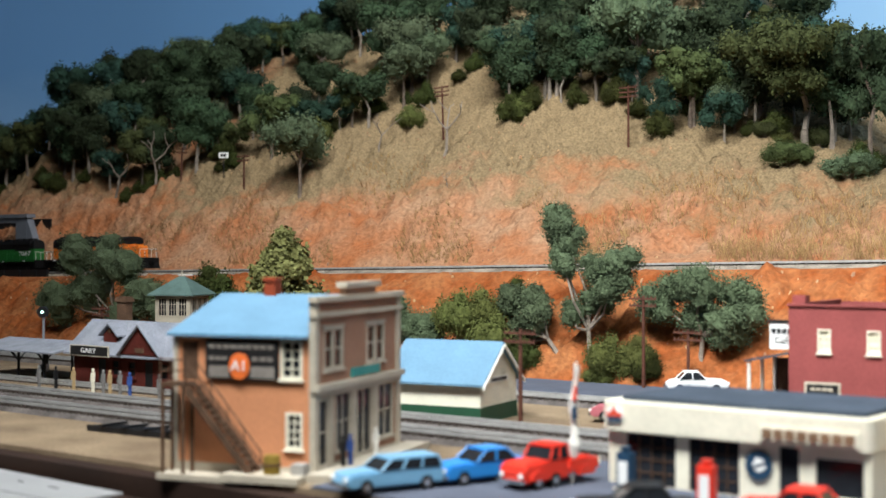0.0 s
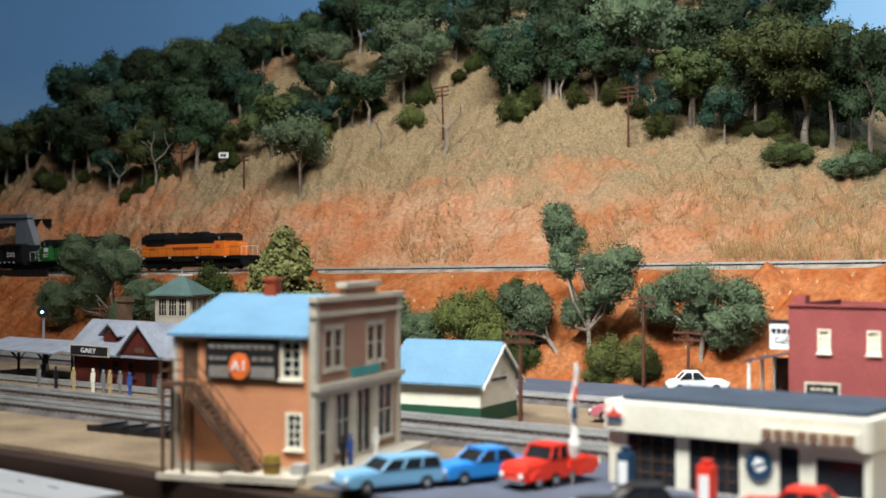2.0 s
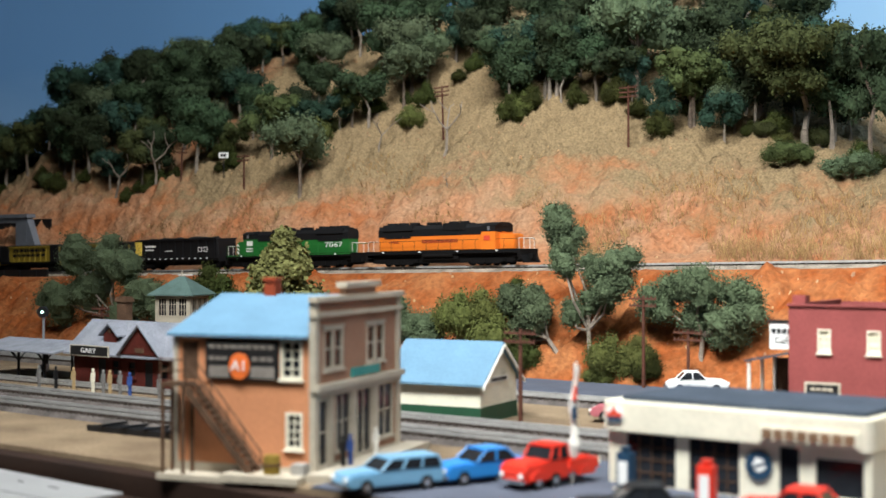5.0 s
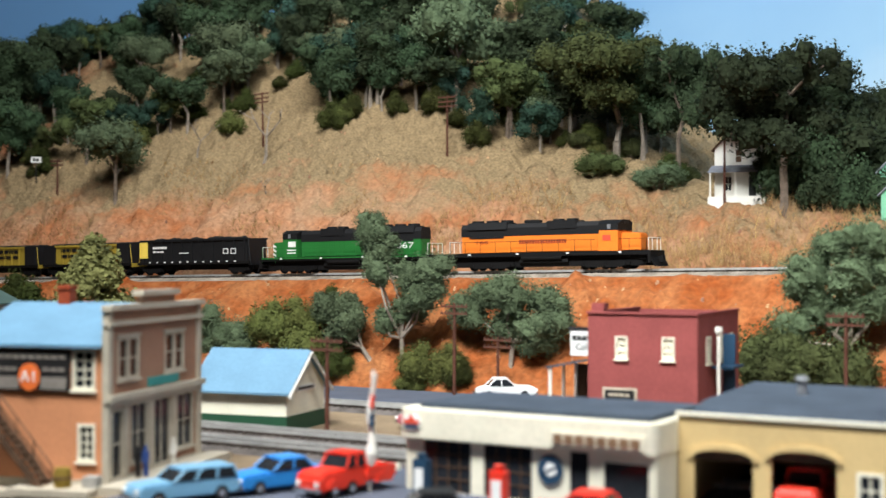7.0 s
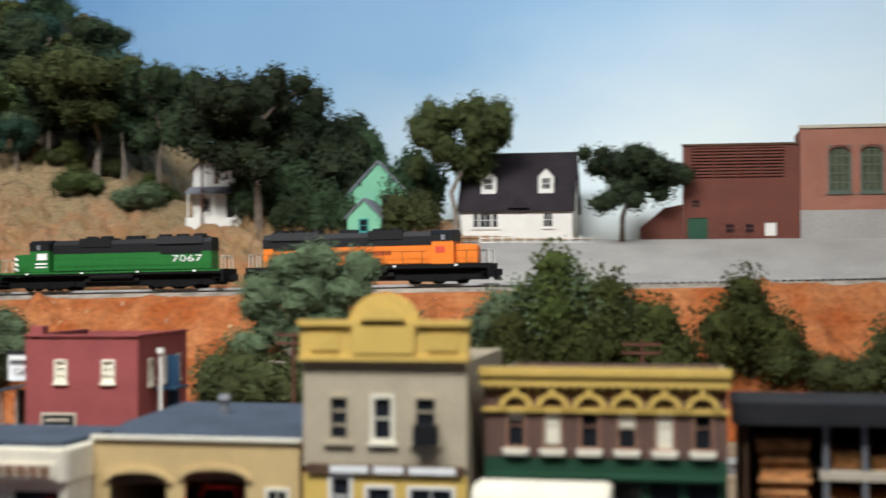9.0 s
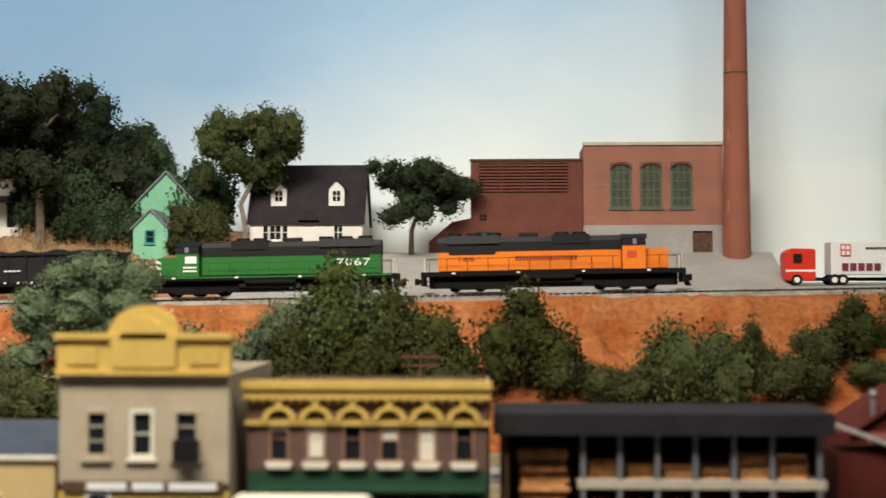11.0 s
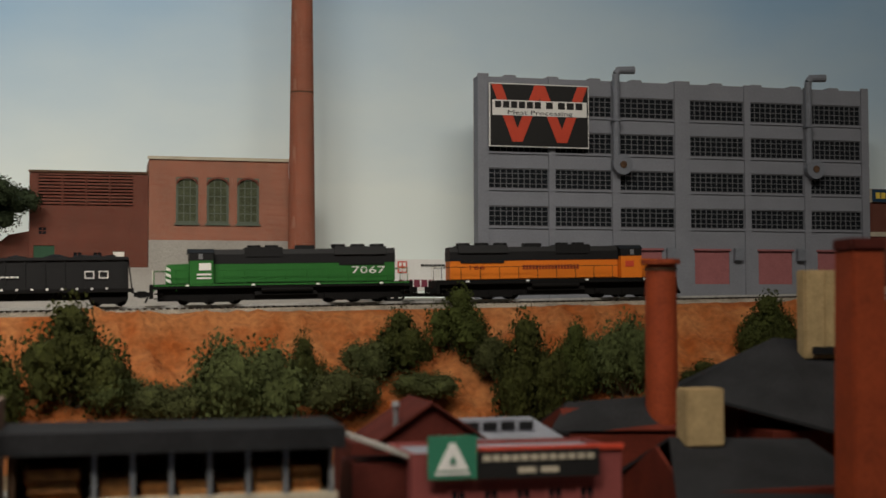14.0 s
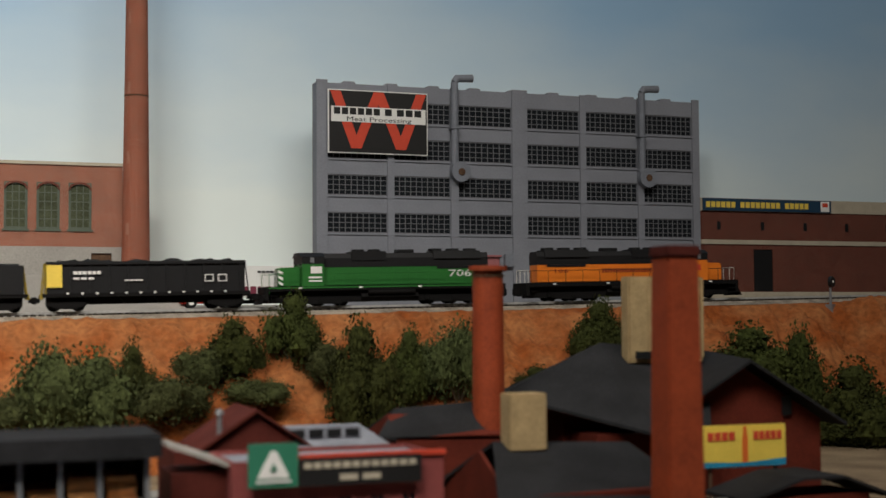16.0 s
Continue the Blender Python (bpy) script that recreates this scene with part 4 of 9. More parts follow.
    ch = part("chimney", Mesh().box(0.026, 0.033, d / 2 - 0.004, d / 2 + 0.004, ridge - 0.004, ridge + 0.011), NEAR_STACK, o, "red brick chimney")
    part("chimney_cap", Mesh().box(0.0252, 0.0338, d / 2 - 0.0048, d / 2 + 0.0048, ridge + 0.009, ridge + 0.0108), NEAR_STACK, ch)
    # painted sign board
    sg = part("sign_board", Mesh().box(0.0195, 0.0635, -0.0016, -0.0001, 0.0515, 0.0725), SIGN_BLACK, o, "black sign board with white panels")
    part("sign_panel", Mesh().box(0.0215, 0.034, -0.0018, -0.0015, 0.0525, 0.0588), SIGN_DULL, sg)
    part("sign_panel", Mesh().box(0.047, 0.0615, -0.0018, -0.0015, 0.0525, 0.0588), SIGN_DULL, sg)
    part("sign_line", bars(Mesh(), 0.0215, 0.062, 0.0693, 0.0022, 9, -0.0004).moved(pose(0, -0.0015, 0)), SIGN_DULL, sg)
    part("sign_line", bars(Mesh(), 0.0215, 0.0335, 0.0628, 0.002, 3, -0.0004).moved(pose(0, -0.0015, 0)), SIGN_DULL, sg)
    part("sign_line", bars(Mesh(), 0.048, 0.0615, 0.0628, 0.002, 3, -0.0004).moved(pose(0, -0.0015, 0)), SIGN_DULL, sg)
    oval = Mesh().prism([(0.0405 + 0.0062 * math.cos(i * math.pi / 12), 0.0588 + 0.0072 * math.sin(i * math.pi / 12)) for i in range(24)], "y", -0.0024, -0.0015)
    ov = part("sign_oval", oval, SIGN_ORANGE, sg, "orange oval emblem")
    letters("A1", 0.0085, SIGN_WHITE, pose(0.0405, -0.0026, 0.0588), sg)
    part("teal_sign", Mesh().box(0.046, 0.083, -0.0016, -0.0001, 0.0505, 0.0552).moved(m["right"]), TEAL, o, "teal name board")
    # outside stair along the side wall
    y0, y1 = -0.0145, -0.0035
    land = part("landing", Mesh().box(-0.001, 0.0145, y0, y1, 0.048, 0.0502), DARK_WOOD, o, "brown stair landing")
    for x in (0.0, 0.0125):
        part("landing_post", Mesh().rod((x, y0 + 0.001, 0.001), (x, y0 + 0.001, 0.0485), 0.0011, seg=5).rod((x, y1 - 0.0006, 0.001), (x, y1 - 0.0006, 0.0485), 0.0011, seg=5), DARK_WOOD, land)
    n = 15
    xa, xb, za, zb = 0.0145, 0.0545, 0.0495, 0.002
    for yy in (y0, y1 - 0.0008):
        part("stringer", Mesh().prism([(xa, za - 0.0055), (xa, za + 0.0005), (xb, zb + 0.003), (xb, zb - 0.002)], "y", yy, yy + 0.0011), DARK_WOOD, o, "brown stair stringer")
    for i in range(n):
        k = (i + 0.5) / n
        part("tread", Mesh().box(xa + (xb - xa) * k - 0.0014, xa + (xb - xa) * k + 0.0014, y0 + 0.0009, y1 - 0.0008, za + (zb - za) * k, za + (zb - za) * k + 0.0006), DARK_WOOD, o)
    for yy in (y0 + 0.0004, y1 - 0.0004):
        r = Mesh().rod((xa, yy, za + 0.012), (xb, yy, zb + 0.012), 0.0005, seg=4).rod((xa, yy, za + 0.006), (xb, yy, zb + 0.006), 0.0004, seg=4)
        for i in range(5):
            k = i / 4
            r.rod((xa + (xb - xa) * k, yy, za + (zb - za) * k), (xa + (xb - xa) * k, yy, za + (zb - za) * k + 0.0125), 0.0005, seg=4)
        part("stair_rail", r, DARK_WOOD, o, "brown stair handrail")
    r = Mesh().rod((-0.001, y0, 0.0625), (0.0145, y0, 0.0625), 0.0005, seg=4).rod((-0.001, y0, 0.0565), (0.0145, y0, 0.0565), 0.0004, seg=4)
    for x in (-0.0008, 0.006, 0.0145):
        r.rod((x, y0, 0.05), (x, y0, 0.0628), 0.0005, seg=4)
    part("landing_rail", r, DARK_WOOD, o)
    part("stair_pad", Mesh().box(-0.003, 0.056, -0.0155, -0.0009, -0.002, 0.0012), TRIM, o, "grey pad under the stair")
    return o


corner_shop()


def freight_house():
    o = thing("freight_house", pose(-0.628, 0.7445, 0.0, 0, 0, 10.6), "cream freight house with green base and blue gable roof", "freight house")
    w, d, eave, ridge = 0.071, 0.061, 0.03, 0.0545
    m = {s: face(s, w, d) for s in ("front", "left", "right", "back")}
    for s, L in (("front", w), ("back", w)):
        part(s + "_wall", wall(0.0017, L - 0.0017, 0.0115, eave).moved(m[s]), CREAM, o, "cream wall")
        part(s + "_base", wall(-0.0006, L + 0.0006, 0, 0.0115, thick=0.0018).moved(m[s] @ pose(0, -0.0005, 0)), GREEN_BASE, o, "dark green base band")
    for s in ("left", "right"):
        part(s + "_gable", wall(0, d, 0.0115, eave).prism([(0, eave), (d, eave), (d / 2, ridge)], "y", 0, 0.0016).moved(m[s]), CREAM, o, "cream gable wall")
        part(s + "_base", wall(0.0014, d - 0.0014, 0, 0.0115, thick=0.0018).moved(m[s] @ pose(0, -0.0005, 0)), GREEN_BASE, o, "dark green base band")
        t = Mesh()
        k = (ridge - eave) / (d / 2)
        for a, b in ((-0.0045, d / 2), (d + 0.0045, d / 2)):
            za = eave - 0.0045 * k
            t.prism([(a, za), (b, ridge), (b, ridge - 0.0022), (a, za - 0.0022)], "y", -0.0056, -0.0044)
        part("barge_board", t.moved(m[s]), WHITE, o, "white barge board")
    part("roof", gable_roof(w, d, eave, ridge, 0.0045, 0.0045), BLUE_ROOF, o, "blue gable roof")
    sg = part("name_board", Mesh().box(0.014, 0.044, -0.0012, -0.0001, 0.0275, 0.0315).moved(m["right"]), WHITE, o, "white name board")
    part("name_bars", bars(Mesh(), 0.016, 0.042, 0.0295, 0.0022, 7, -0.0003).moved(m["right"] @ pose(0, -0.0012, 0)), SIGN_BLACK, sg)
    return o


freight_house()


def station():
    o = thing("railway_station", pose(-1.012, 0.757, 0.0), "brown wooden railway station with grey shingle roof", "railway station")
    w, d, eave, ridge = 0.235, 0.05, 0.0345, 0.0575
    m = {s: face(s, w, d) for s in ("front", "left", "right", "back")}
    pl = part("platform", Mesh().box(-0.16, w + 0.05, -0.058, d + 0.01, -0.001, 0.004), TOWN, o, "tan platform")
    part("platform_edge", Mesh().box(-0.16, w + 0.05, -0.06, -0.0582, -0.001, 0.0046), TRIM, pl, "pale platform edge")
    doors = [(0.035, 0.045, 0.0042, 0.026), (0.098, 0.108, 0.0042, 0.026), (0.155, 0.165, 0.0042, 0.026)]
    wins = [(0.054, 0.064, 0.0125, 0.0255), (0.076, 0.086, 0.0125, 0.0255), (0.118, 0.128, 0.0125, 0.0255), (0.137, 0.147, 0.0125, 0.0255), (0.176, 0.186, 0.0125, 0.0255)]
    part("front_wall", wall(0, w, 0.004, eave, doors + wins), STATION_RED, o, "dark red-brown board wall")
    part("back_wall", wall(0, w, 0.004, eave).moved(m["back"]), STATION_RED, o)
    for s in ("left", "right"):
        part(s + "_gable", wall(0.0017, d - 0.0017, 0.004, eave).prism([(0.0017, eave), (d - 0.0017, eave), (d / 2, ridge)], "y", 0, 0.0016).moved(m[s]), STATION_RED, o)
    for h in doors:
        part("door", Mesh().box(h[0], h[1], 0.0003, 0.0012, h[2], h[3]), BLACK, o, "dark station door")
    for h in wins:
        window(o, m["front"], h, 1, 2, STATION_RED)
    part("roof", gable_roof(w, d, eave + 0.0012, ridge, 0.006, 0.0075), GREY_ROOF, o, "grey shingle roof")
    # a broad and a narrow roof gable facing the tracks
    for xc, hw, zt, yf, lab in ((0.1, 0.0265, 0.0575, -0.0075, "broad"), (0.046, 0.0115, 0.0565, 0.004, "narrow")):
        zb = zt - hw * (0.95 if lab == "broad" else 0.8)
        gb = part("roof_gable", Mesh().prism([(xc - hw, zb), (xc, zt), (xc + hw, zb)] if lab == "broad" else [(xc - hw * 0.8, zb - 0.009), (xc - hw * 0.8, zb), (xc, zt - 0.002), (xc + hw * 0.8, zb), (xc + hw * 0.8, zb - 0.009)], "y", yf, yf + 0.0015), STATION_RED, o, "red-brown shingled gable")
        k = (zt - zb) / hw
        e = 0.002
        part("gable_roof", Mesh().prism([(xc - hw - e, zb - e * k), (xc, zt), (xc + hw + e, zb - e * k), (xc + hw + e, zb - e * k + 0.0016), (xc, zt + 0.0016), (xc - hw - e, zb - e * k + 0.0016)], "y", yf - 0.003, d / 2), GREY_ROOF, gb, "grey gable roof")
        part("gable_vent", Mesh().box(xc - hw * 0.22, xc + hw * 0.22, yf - 0.0006, yf - 0.0001, zb + 0.002, zb + 0.006), DARK_WOOD, gb)
    # open canopy
    part("canopy_roof", Mesh().prism([(-0.018, 0.0285), (d / 2, 0.0365), (d + 0.016, 0.0285), (d + 0.016, 0.03), (d / 2, 0.038), (-0.018, 0.03)], "x", -0.135, -0.0062), GREY_ROOF, o, "grey canopy roof")
    for x in (-0.115, -0.075, -0.035):
        for y in (-0.006, d + 0.004):
            p = part("canopy_post", Mesh().rod((x, y, 0.004), (x, y, 0.03), 0.0013, seg=6), BLACK, o, "dark canopy post")
            b = Mesh()
            for s in (-1, 1):
                b.rod((x, y, 0.019), (x + s * 0.012, y, 0.0295), 0.0007, seg=5).rod((x, y, 0.019), (x, y + s * 0.01, 0.03), 0.0007, seg=5)
            part("brace", b, BLACK, p)
    sg = part("name_board", Mesh().box(0.021, 0.072, -0.0195, -0.018, 0.0305, 0.0385), SIGN_BLACK, o, "black station name board")
    part("name_board_edge", Mesh().box(0.020, 0.073, -0.0194, -0.0182, 0.0298, 0.0392), TRIM, sg)
    letters("GARY", 0.0058, SIGN_WHITE, pose(0.046, -0.0197, 0.0345), sg, width=0.021)
    part("chimney", Mesh().box(0.024, 0.036, d / 2 + 0.004, d / 2 + 0.012, 0.045, 0.08).box(0.0225, 0.0375, d / 2 + 0.003, d / 2 + 0.013, 0.075, 0.0785), DARK_WOOD, o, "tall brown brick chimney")
    return o


station()


def tower():
    o = thing("signal_tower", pose(-1.172, 0.985, 0.0, 0, 0, 20), "grey signal tower with a green hipped roof", "signal tower")
    w = 0.043
    m = {s: face(s, w, w) for s in ("front", "left", "right", "back")}
    for s in m:
        a, b = (0.0, w) if s in ("front", "back") else (0.0017, w - 0.0017)
        hs = [(0.004 + i * 0.0125, 0.014 + i * 0.0125, 0.05, 0.069) for i in range(3)]
        part(s + "_wall", wall(a, b, 0, 0.074, hs).moved(m[s]), TRIM, o, "weathered grey board wall")
        if s in ("front", "right"):
            for h in hs:
                window(o, m[s], h, 3, 3, TRIM, bar=0.0005, sill=False)
    hv = Mesh()
    e = 0.0065
    hv.v = [(-e, -e, 0.0735), (w + e, -e, 0.0735), (w + e, w + e, 0.0735), (-e, w + e, 0.0735), (w * 0.42, w / 2, 0.0935), (w * 0.58, w / 2, 0.0935), (-e, -e, 0.072), (w + e, -e, 0.072), (w + e, w + e, 0.072), (-e, w + e, 0.072)]
    hv.f = [(0, 1, 5, 4), (1, 2, 5), (2, 3, 4, 5), (3, 0, 4), (6, 7, 1, 0), (7, 8, 2, 1), (8, 9, 3, 2), (9, 6, 0, 3), (6, 9, 8, 7)]
    part("roof", hv, material("tower_green_roof", (0.13, 0.2, 0.18), 0.8, 0.2, 60, 600, 0.2), o, "grey-green hipped roof")
    part("finial", Mesh().rod((w / 2, w / 2, 0.093), (w / 2, w / 2, 0.1), 0.0012, 0.0006), TRIM, o)
    return o


tower()


def red_cafe():
    o = thing("red_storefront", pose(-0.3565, 0.815, 0.0, 0, 0, 4), "dull red two-storey storefront with cream windows", "shop building")
    w, d, top = 0.073, 0.1, 0.0855
    m = {s: face(s, w, d) for s in ("front", "left", "right", "back")}
    ups = [(0.0195, 0.0265, 0.057, 0.0705), (0.0505, 0.0575, 0.057, 0.0705)]
    part("front_wall", wall(0, w, 0, top, ups), RED_WALL, o, "dull red painted wall")
    part("back_wall", wall(0, w, 0, top).moved(m["back"]), RED_WALL, o)
    side = [(0.02, 0.028, 0.055, 0.07), (0.05, 0.058, 0.055, 0.07), (0.075, 0.083, 0.055, 0.07)]
    for s in ("left", "right"):
        part(s + "_wall", wall(0.0017, d - 0.0017, 0, top, side if s == "right" else []).moved(m[s]), RED_WALL, o)
    for h in ups:
        window(o, m["front"], h, 2, 3, CREAM, glass=CREAM, bar=0.0005)
    for h in side:
        window(o, m["right"], h, 2, 2, CREAM)
    part("flat_roof", Mesh().box(0.0017, w - 0.0017, 0.0017, d - 0.0017, top - 0.006, top - 0.004), DARK_ROOF, o, "dark flat roof")
    part("coping", Mesh().box(-0.0008, w + 0.0008, -0.0012, 0.0024, top, top + 0.0014).box(-0.0008, 0.0024, 0.0024, d, top, top + 0.0014).box(w - 0.0024, w + 0.0008, 0.0024, d, top, top + 0.0014), RED_WALL, o, "red parapet coping")
    part("chimney", Mesh().box(0.001, 0.0095, 0.004, 0.0125, top + 0.0014, top + 0.0065), RED_WALL, o, "small red chimney")
    fr = part("poster_frame", Mesh().box(0.0105, 0.0335, -0.001, -0.0001, 0.0225, 0.038), TRIM, o, "grey framed black notice")
    part("poster", Mesh().box(0.012, 0.032, -0.0013, -0.0009, 0.024, 0.0365), SIGN_BLACK, fr)
    part("poster_lines", bars(bars(Mesh(), 0.0145, 0.0295, 0.0335, 0.0018, 4, -0.0004), 0.014, 0.03, 0.0285, 0.004, 2, -0.0004).moved(pose(0, -0.0011, 0)), TRIM, fr)
    # lean-to porch and cafe sign on the side
    part("porch_roof", Mesh().prism([(-0.029, 0.0485), (0, 0.0545), (0, 0.056), (-0.029, 0.05)], "y", -0.002, 0.05), SLATE, o, "grey-blue porch roof")
    # Back wall of the porch, its dark colour also giving the shaded interior.
    part("porch_wall", Mesh().box(-0.0285, -0.0005, 0.0485, 0.05, 0, 0.0485), DARK_WOOD, o, "dark board wall closing the shaded porch")
    for y in (0.0, 0.024, 0.047):
        part("porch_post", Mesh().rod((-0.0265, y, 0), (-0.0265, y, 0.049), 0.0012, seg=6), WHITE, o, "white porch post")
    sg = part("cafe_sign", Mesh().box(-0.0185, -0.0015, 0.016, 0.0175, 0.0565, 0.0735), SIGN_WHITE, o, "white cafe sign board")
    part("sign_cap", Mesh().box(-0.0195, -0.0005, 0.0155, 0.018, 0.0735, 0.0755), DARK_ROOF, sg)
    part("name_bar", bars(Mesh(), -0.017, -0.003, 0.0683, 0.0032, 4, -0.0003).moved(pose(0, 0.0159, 0)), SIGN_BLACK, sg)
    letters("Cafe", 0.006, SIGN_BLACK, pose(-0.0095, 0.0158, 0.0622), sg)
    part("side_stair", Mesh().box(w + 0.004, w + 0.012, 0.045, 0.047, 0, 0.072).box(w + 0.0001, w + 0.014, 0.03, 0.06, 0.05, 0.0515), SIGN_BLUE, o, "blue-grey side stair")
    part("vent_pipe", Mesh().rod((w + 0.008, 0.02, 0.02), (w + 0.008, 0.02, 0.074), 0.0012).rod((w + 0.008, 0.02, 0.074), (w + 0.008, 0.02, 0.0775), 0.0025, 0.0025, 8), WHITE, o, "pale vent pipe")
    return o


red_cafe()


def gas_station():
    o = thing("gas_station", pose(-0.363, 0.605, 0.0), "cream service station with rounded fascia and dark windows", "gas station")
    w, d, lo, hi = 0.1385, 0.075, 0.028, 0.0435
    m = {s: face(s, w, d) for s in ("front", "left", "right", "back")}
    bays = [(0.0105, 0.0385, 0.0015, 0.0275), (0.046, 0.073, 0.0015, 0.0275), (0.0935, 0.1035, 0.0015, 0.0275), (0.111, 0.1355, 0.0055, 0.0245)]
    part("front_wall", wall(0, w, 0, lo, bays), CREAM, o, "cream front wall")
    part("back_wall", wall(0, w, 0, lo).moved(m["back"]), CREAM, o)
    for s in ("left", "right"):
        part(s + "_wall", wall(0.0017, d - 0.0017, 0, lo).moved(m[s]), CREAM, o)
    # rounded fascia
    r = 0.006
    def ring(x0, x1, y0, y1):
        pts = []
        for cx, cy, a0 in ((x1 - r, y1 - r, 0), (x0 + r, y1 - r, 90), (x0 + r, y0 + r, 180), (x1 - r, y0 + r, 270)):
            pts += [(cx + r * math.cos(radians(a0 + k * 18)), cy + r * math.sin(radians(a0 + k * 18))) for k in range(6)]
        return pts
    part("fascia", Mesh().prism(ring(-0.003, w + 0.001, -0.004, d + 0.003), "z", lo, hi), CREAM, o, "rounded cream fascia", bevel=0.0007)
    part("flat_roof", Mesh().box(0.006, w - 0.004, 0.004, d - 0.002, hi + 0.0001, hi + 0.0025), SLATE, o, "dark blue-grey flat roof")
    for h in bays[:2]:
        f = Mesh()
        for i in range(5):
            a = h[0] + (h[1] - h[0]) * i / 4
            f.box(a - 0.0002, a + 0.0002, 0.0006, 0.0013, h[2], h[3])
        for i in range(5):
            z = h[2] + (h[3] - h[2]) * i / 4
            f.box(h[0], h[1], 0.0007, 0.0012, z - 0.0002, z + 0.0002)
        gd = part("garage_door", f, DARK_WOOD, o, "glazed black garage door")
        part("pane", Mesh().box(h[0], h[1], 0.0013, 0.0016, h[2], h[3]), GLASS, gd)
    h = bays[2]
    part("office_door", Mesh().box(h[0], h[1], 0.0011, 0.0016, h[2], h[3]), GLASS, o, "dark glazed office door")
    window(o, m["front"], bays[3], 1, 1, CREAM, bar=0.001, name="office_window")
    dc = [(0.0835 + 0.0068 * math.cos(i * math.pi / 14), 0.0178 + 0.0072 * math.sin(i * math.pi / 14)) for i in range(28)]
    disc = part("round_sign", Mesh().prism(dc, "y", -0.0014, -0.0001), SIGN_BLUE, o, "round dark blue sign")
    part("emblem", Mesh().prism([(0.0805, 0.018), (0.0825, 0.0215), (0.0865, 0.0205), (0.0875, 0.0165), (0.084, 0.0145), (0.0815, 0.0155)], "y", -0.0017, -0.0013), SIGN_WHITE, disc, "white emblem")
    part("emblem_bar", Mesh().prism([(0.079, 0.0165), (0.0868, 0.0198), (0.0872, 0.0188), (0.0794, 0.0155)], "y", -0.002, -0.0016), SIGN_BLUE, disc)
    pan = part("name_panel", Mesh().box(0.0855, 0.1345, -0.0052, -0.0041, 0.0305, 0.0372), CREAM, o, "cream name panel")
    part("name_letters", bars(Mesh(), 0.0875, 0.1335, 0.0339, 0.0046, 8, -0.0008).moved(pose(0, -0.0053, 0)), material("tan_letter", (0.24, 0.14, 0.08), 0.6), pan, "raised brown lettering blocks")
    ov = [(0.006 + 0.0052 * math.cos(i * math.pi / 12), 0.0365 + 0.0042 * math.sin(i * math.pi / 12)) for i in range(24)]
    ob = part("oval_sign", Mesh().prism(ov, "y", -0.0049, -0.0041), SIGN_WHITE, o, "white oval with a red torch")
    part("oval_blue", Mesh().box(0.0022, 0.0098, -0.0053, -0.0048, 0.0335, 0.0352), SIGN_BLUE, ob)
    part("oval_red", Mesh().box(0.0015, 0.0105, -0.0053, -0.0048, 0.0358, 0.0378).prism([(0.004, 0.0378), (0.008, 0.0378), (0.006, 0.0412)], "y", -0.0053, -0.0048), SIGN_RED, ob)
    return o


gas_station()


def garage():
    o = thing("garage_building", pose(-0.2235, 0.63, 0.0), "tan single-storey garage with two arched bays", "garage")
    w, d, top = 0.1015, 0.11, 0.0455
    m = {s: face(s, w, d) for s in ("front", "left", "right", "back")}
    bays = [(0.008, 0.037, 0, 0.029), (0.0455, 0.076, 0, 0.031), (0.086, 0.096, 0.0095, 0.0235)]
    f = wall(0, w, 0, top, bays)
    part("front_wall", f, TAN, o, "tan painted front wall")
    part("back_wall", wall(0, w, 0, top).moved(m["back"]), TAN, o)
    for s in ("left", "right"):
        part(s + "_wall", wall(0.0017, d - 0.0017, 0, top).moved(m[s]), TAN, o)
    for a0, a1, _, z1 in bays[:2]:
        c, hw = (a0 + a1) / 2, (a1 - a0) / 2
        arch = Mesh()
        rise = 0.0045
        pts = [(c + hw * 1.04 * math.cos(math.pi * k / 10), z1 - 0.0035 + rise * math.sin(math.pi * k / 10)) for k in range(11)]
        out = [(c + (hw * 1.04 + 0.0022) * math.cos(math.pi * k / 10), z1 - 0.0035 + (rise + 0.0026) * math.sin(math.pi * k / 10)) for k in range(11)]
        arch.prism(out + pts[::-1], "y", -0.0014, -0.0001)
        part("arch", arch, TAN, o, "raised tan arch")
        dr = part("bay_header", Mesh().box(a0, a1, 0.0017, 0.0022, z1 - 0.0045, z1), DARK_WOOD, o, "brown bay header")
    part("inner_floor", Mesh().box(0.002, w - 0.002, 0.002, d - 0.002, 0, 0.0008), ASPHALT, o, "dark bay floor")
    window(o, m["front"], bays[2], 2, 2, CREAM)
    slope = Mesh()
    slope.prism([(0.0, top - 0.001), (0.03, top + 0.0045), (d, top + 0.0075), (d, top - 0.001)], "x", 0.0018, w - 0.0018)
    part("roof", slope.moved(pose(0, 0.0018, 0)), SLATE, o, "slate-blue sloping roof")
    part("coping", Mesh().box(-0.001, w + 0.001, -0.0014, 0.0018, top, top + 0.0016), CREAM, o, "pale coping")
    part("roof_vent", Mesh().rod((0.04, 0.07, top + 0.004), (0.04, 0.07, top + 0.013), 0.0026, seg=10).rod((0.04, 0.07, top + 0.013), (0.04, 0.07, top + 0.0155), 0.0038, 0.003, 10), STEEL, o, "pale round roof vent")
    return o


garage()


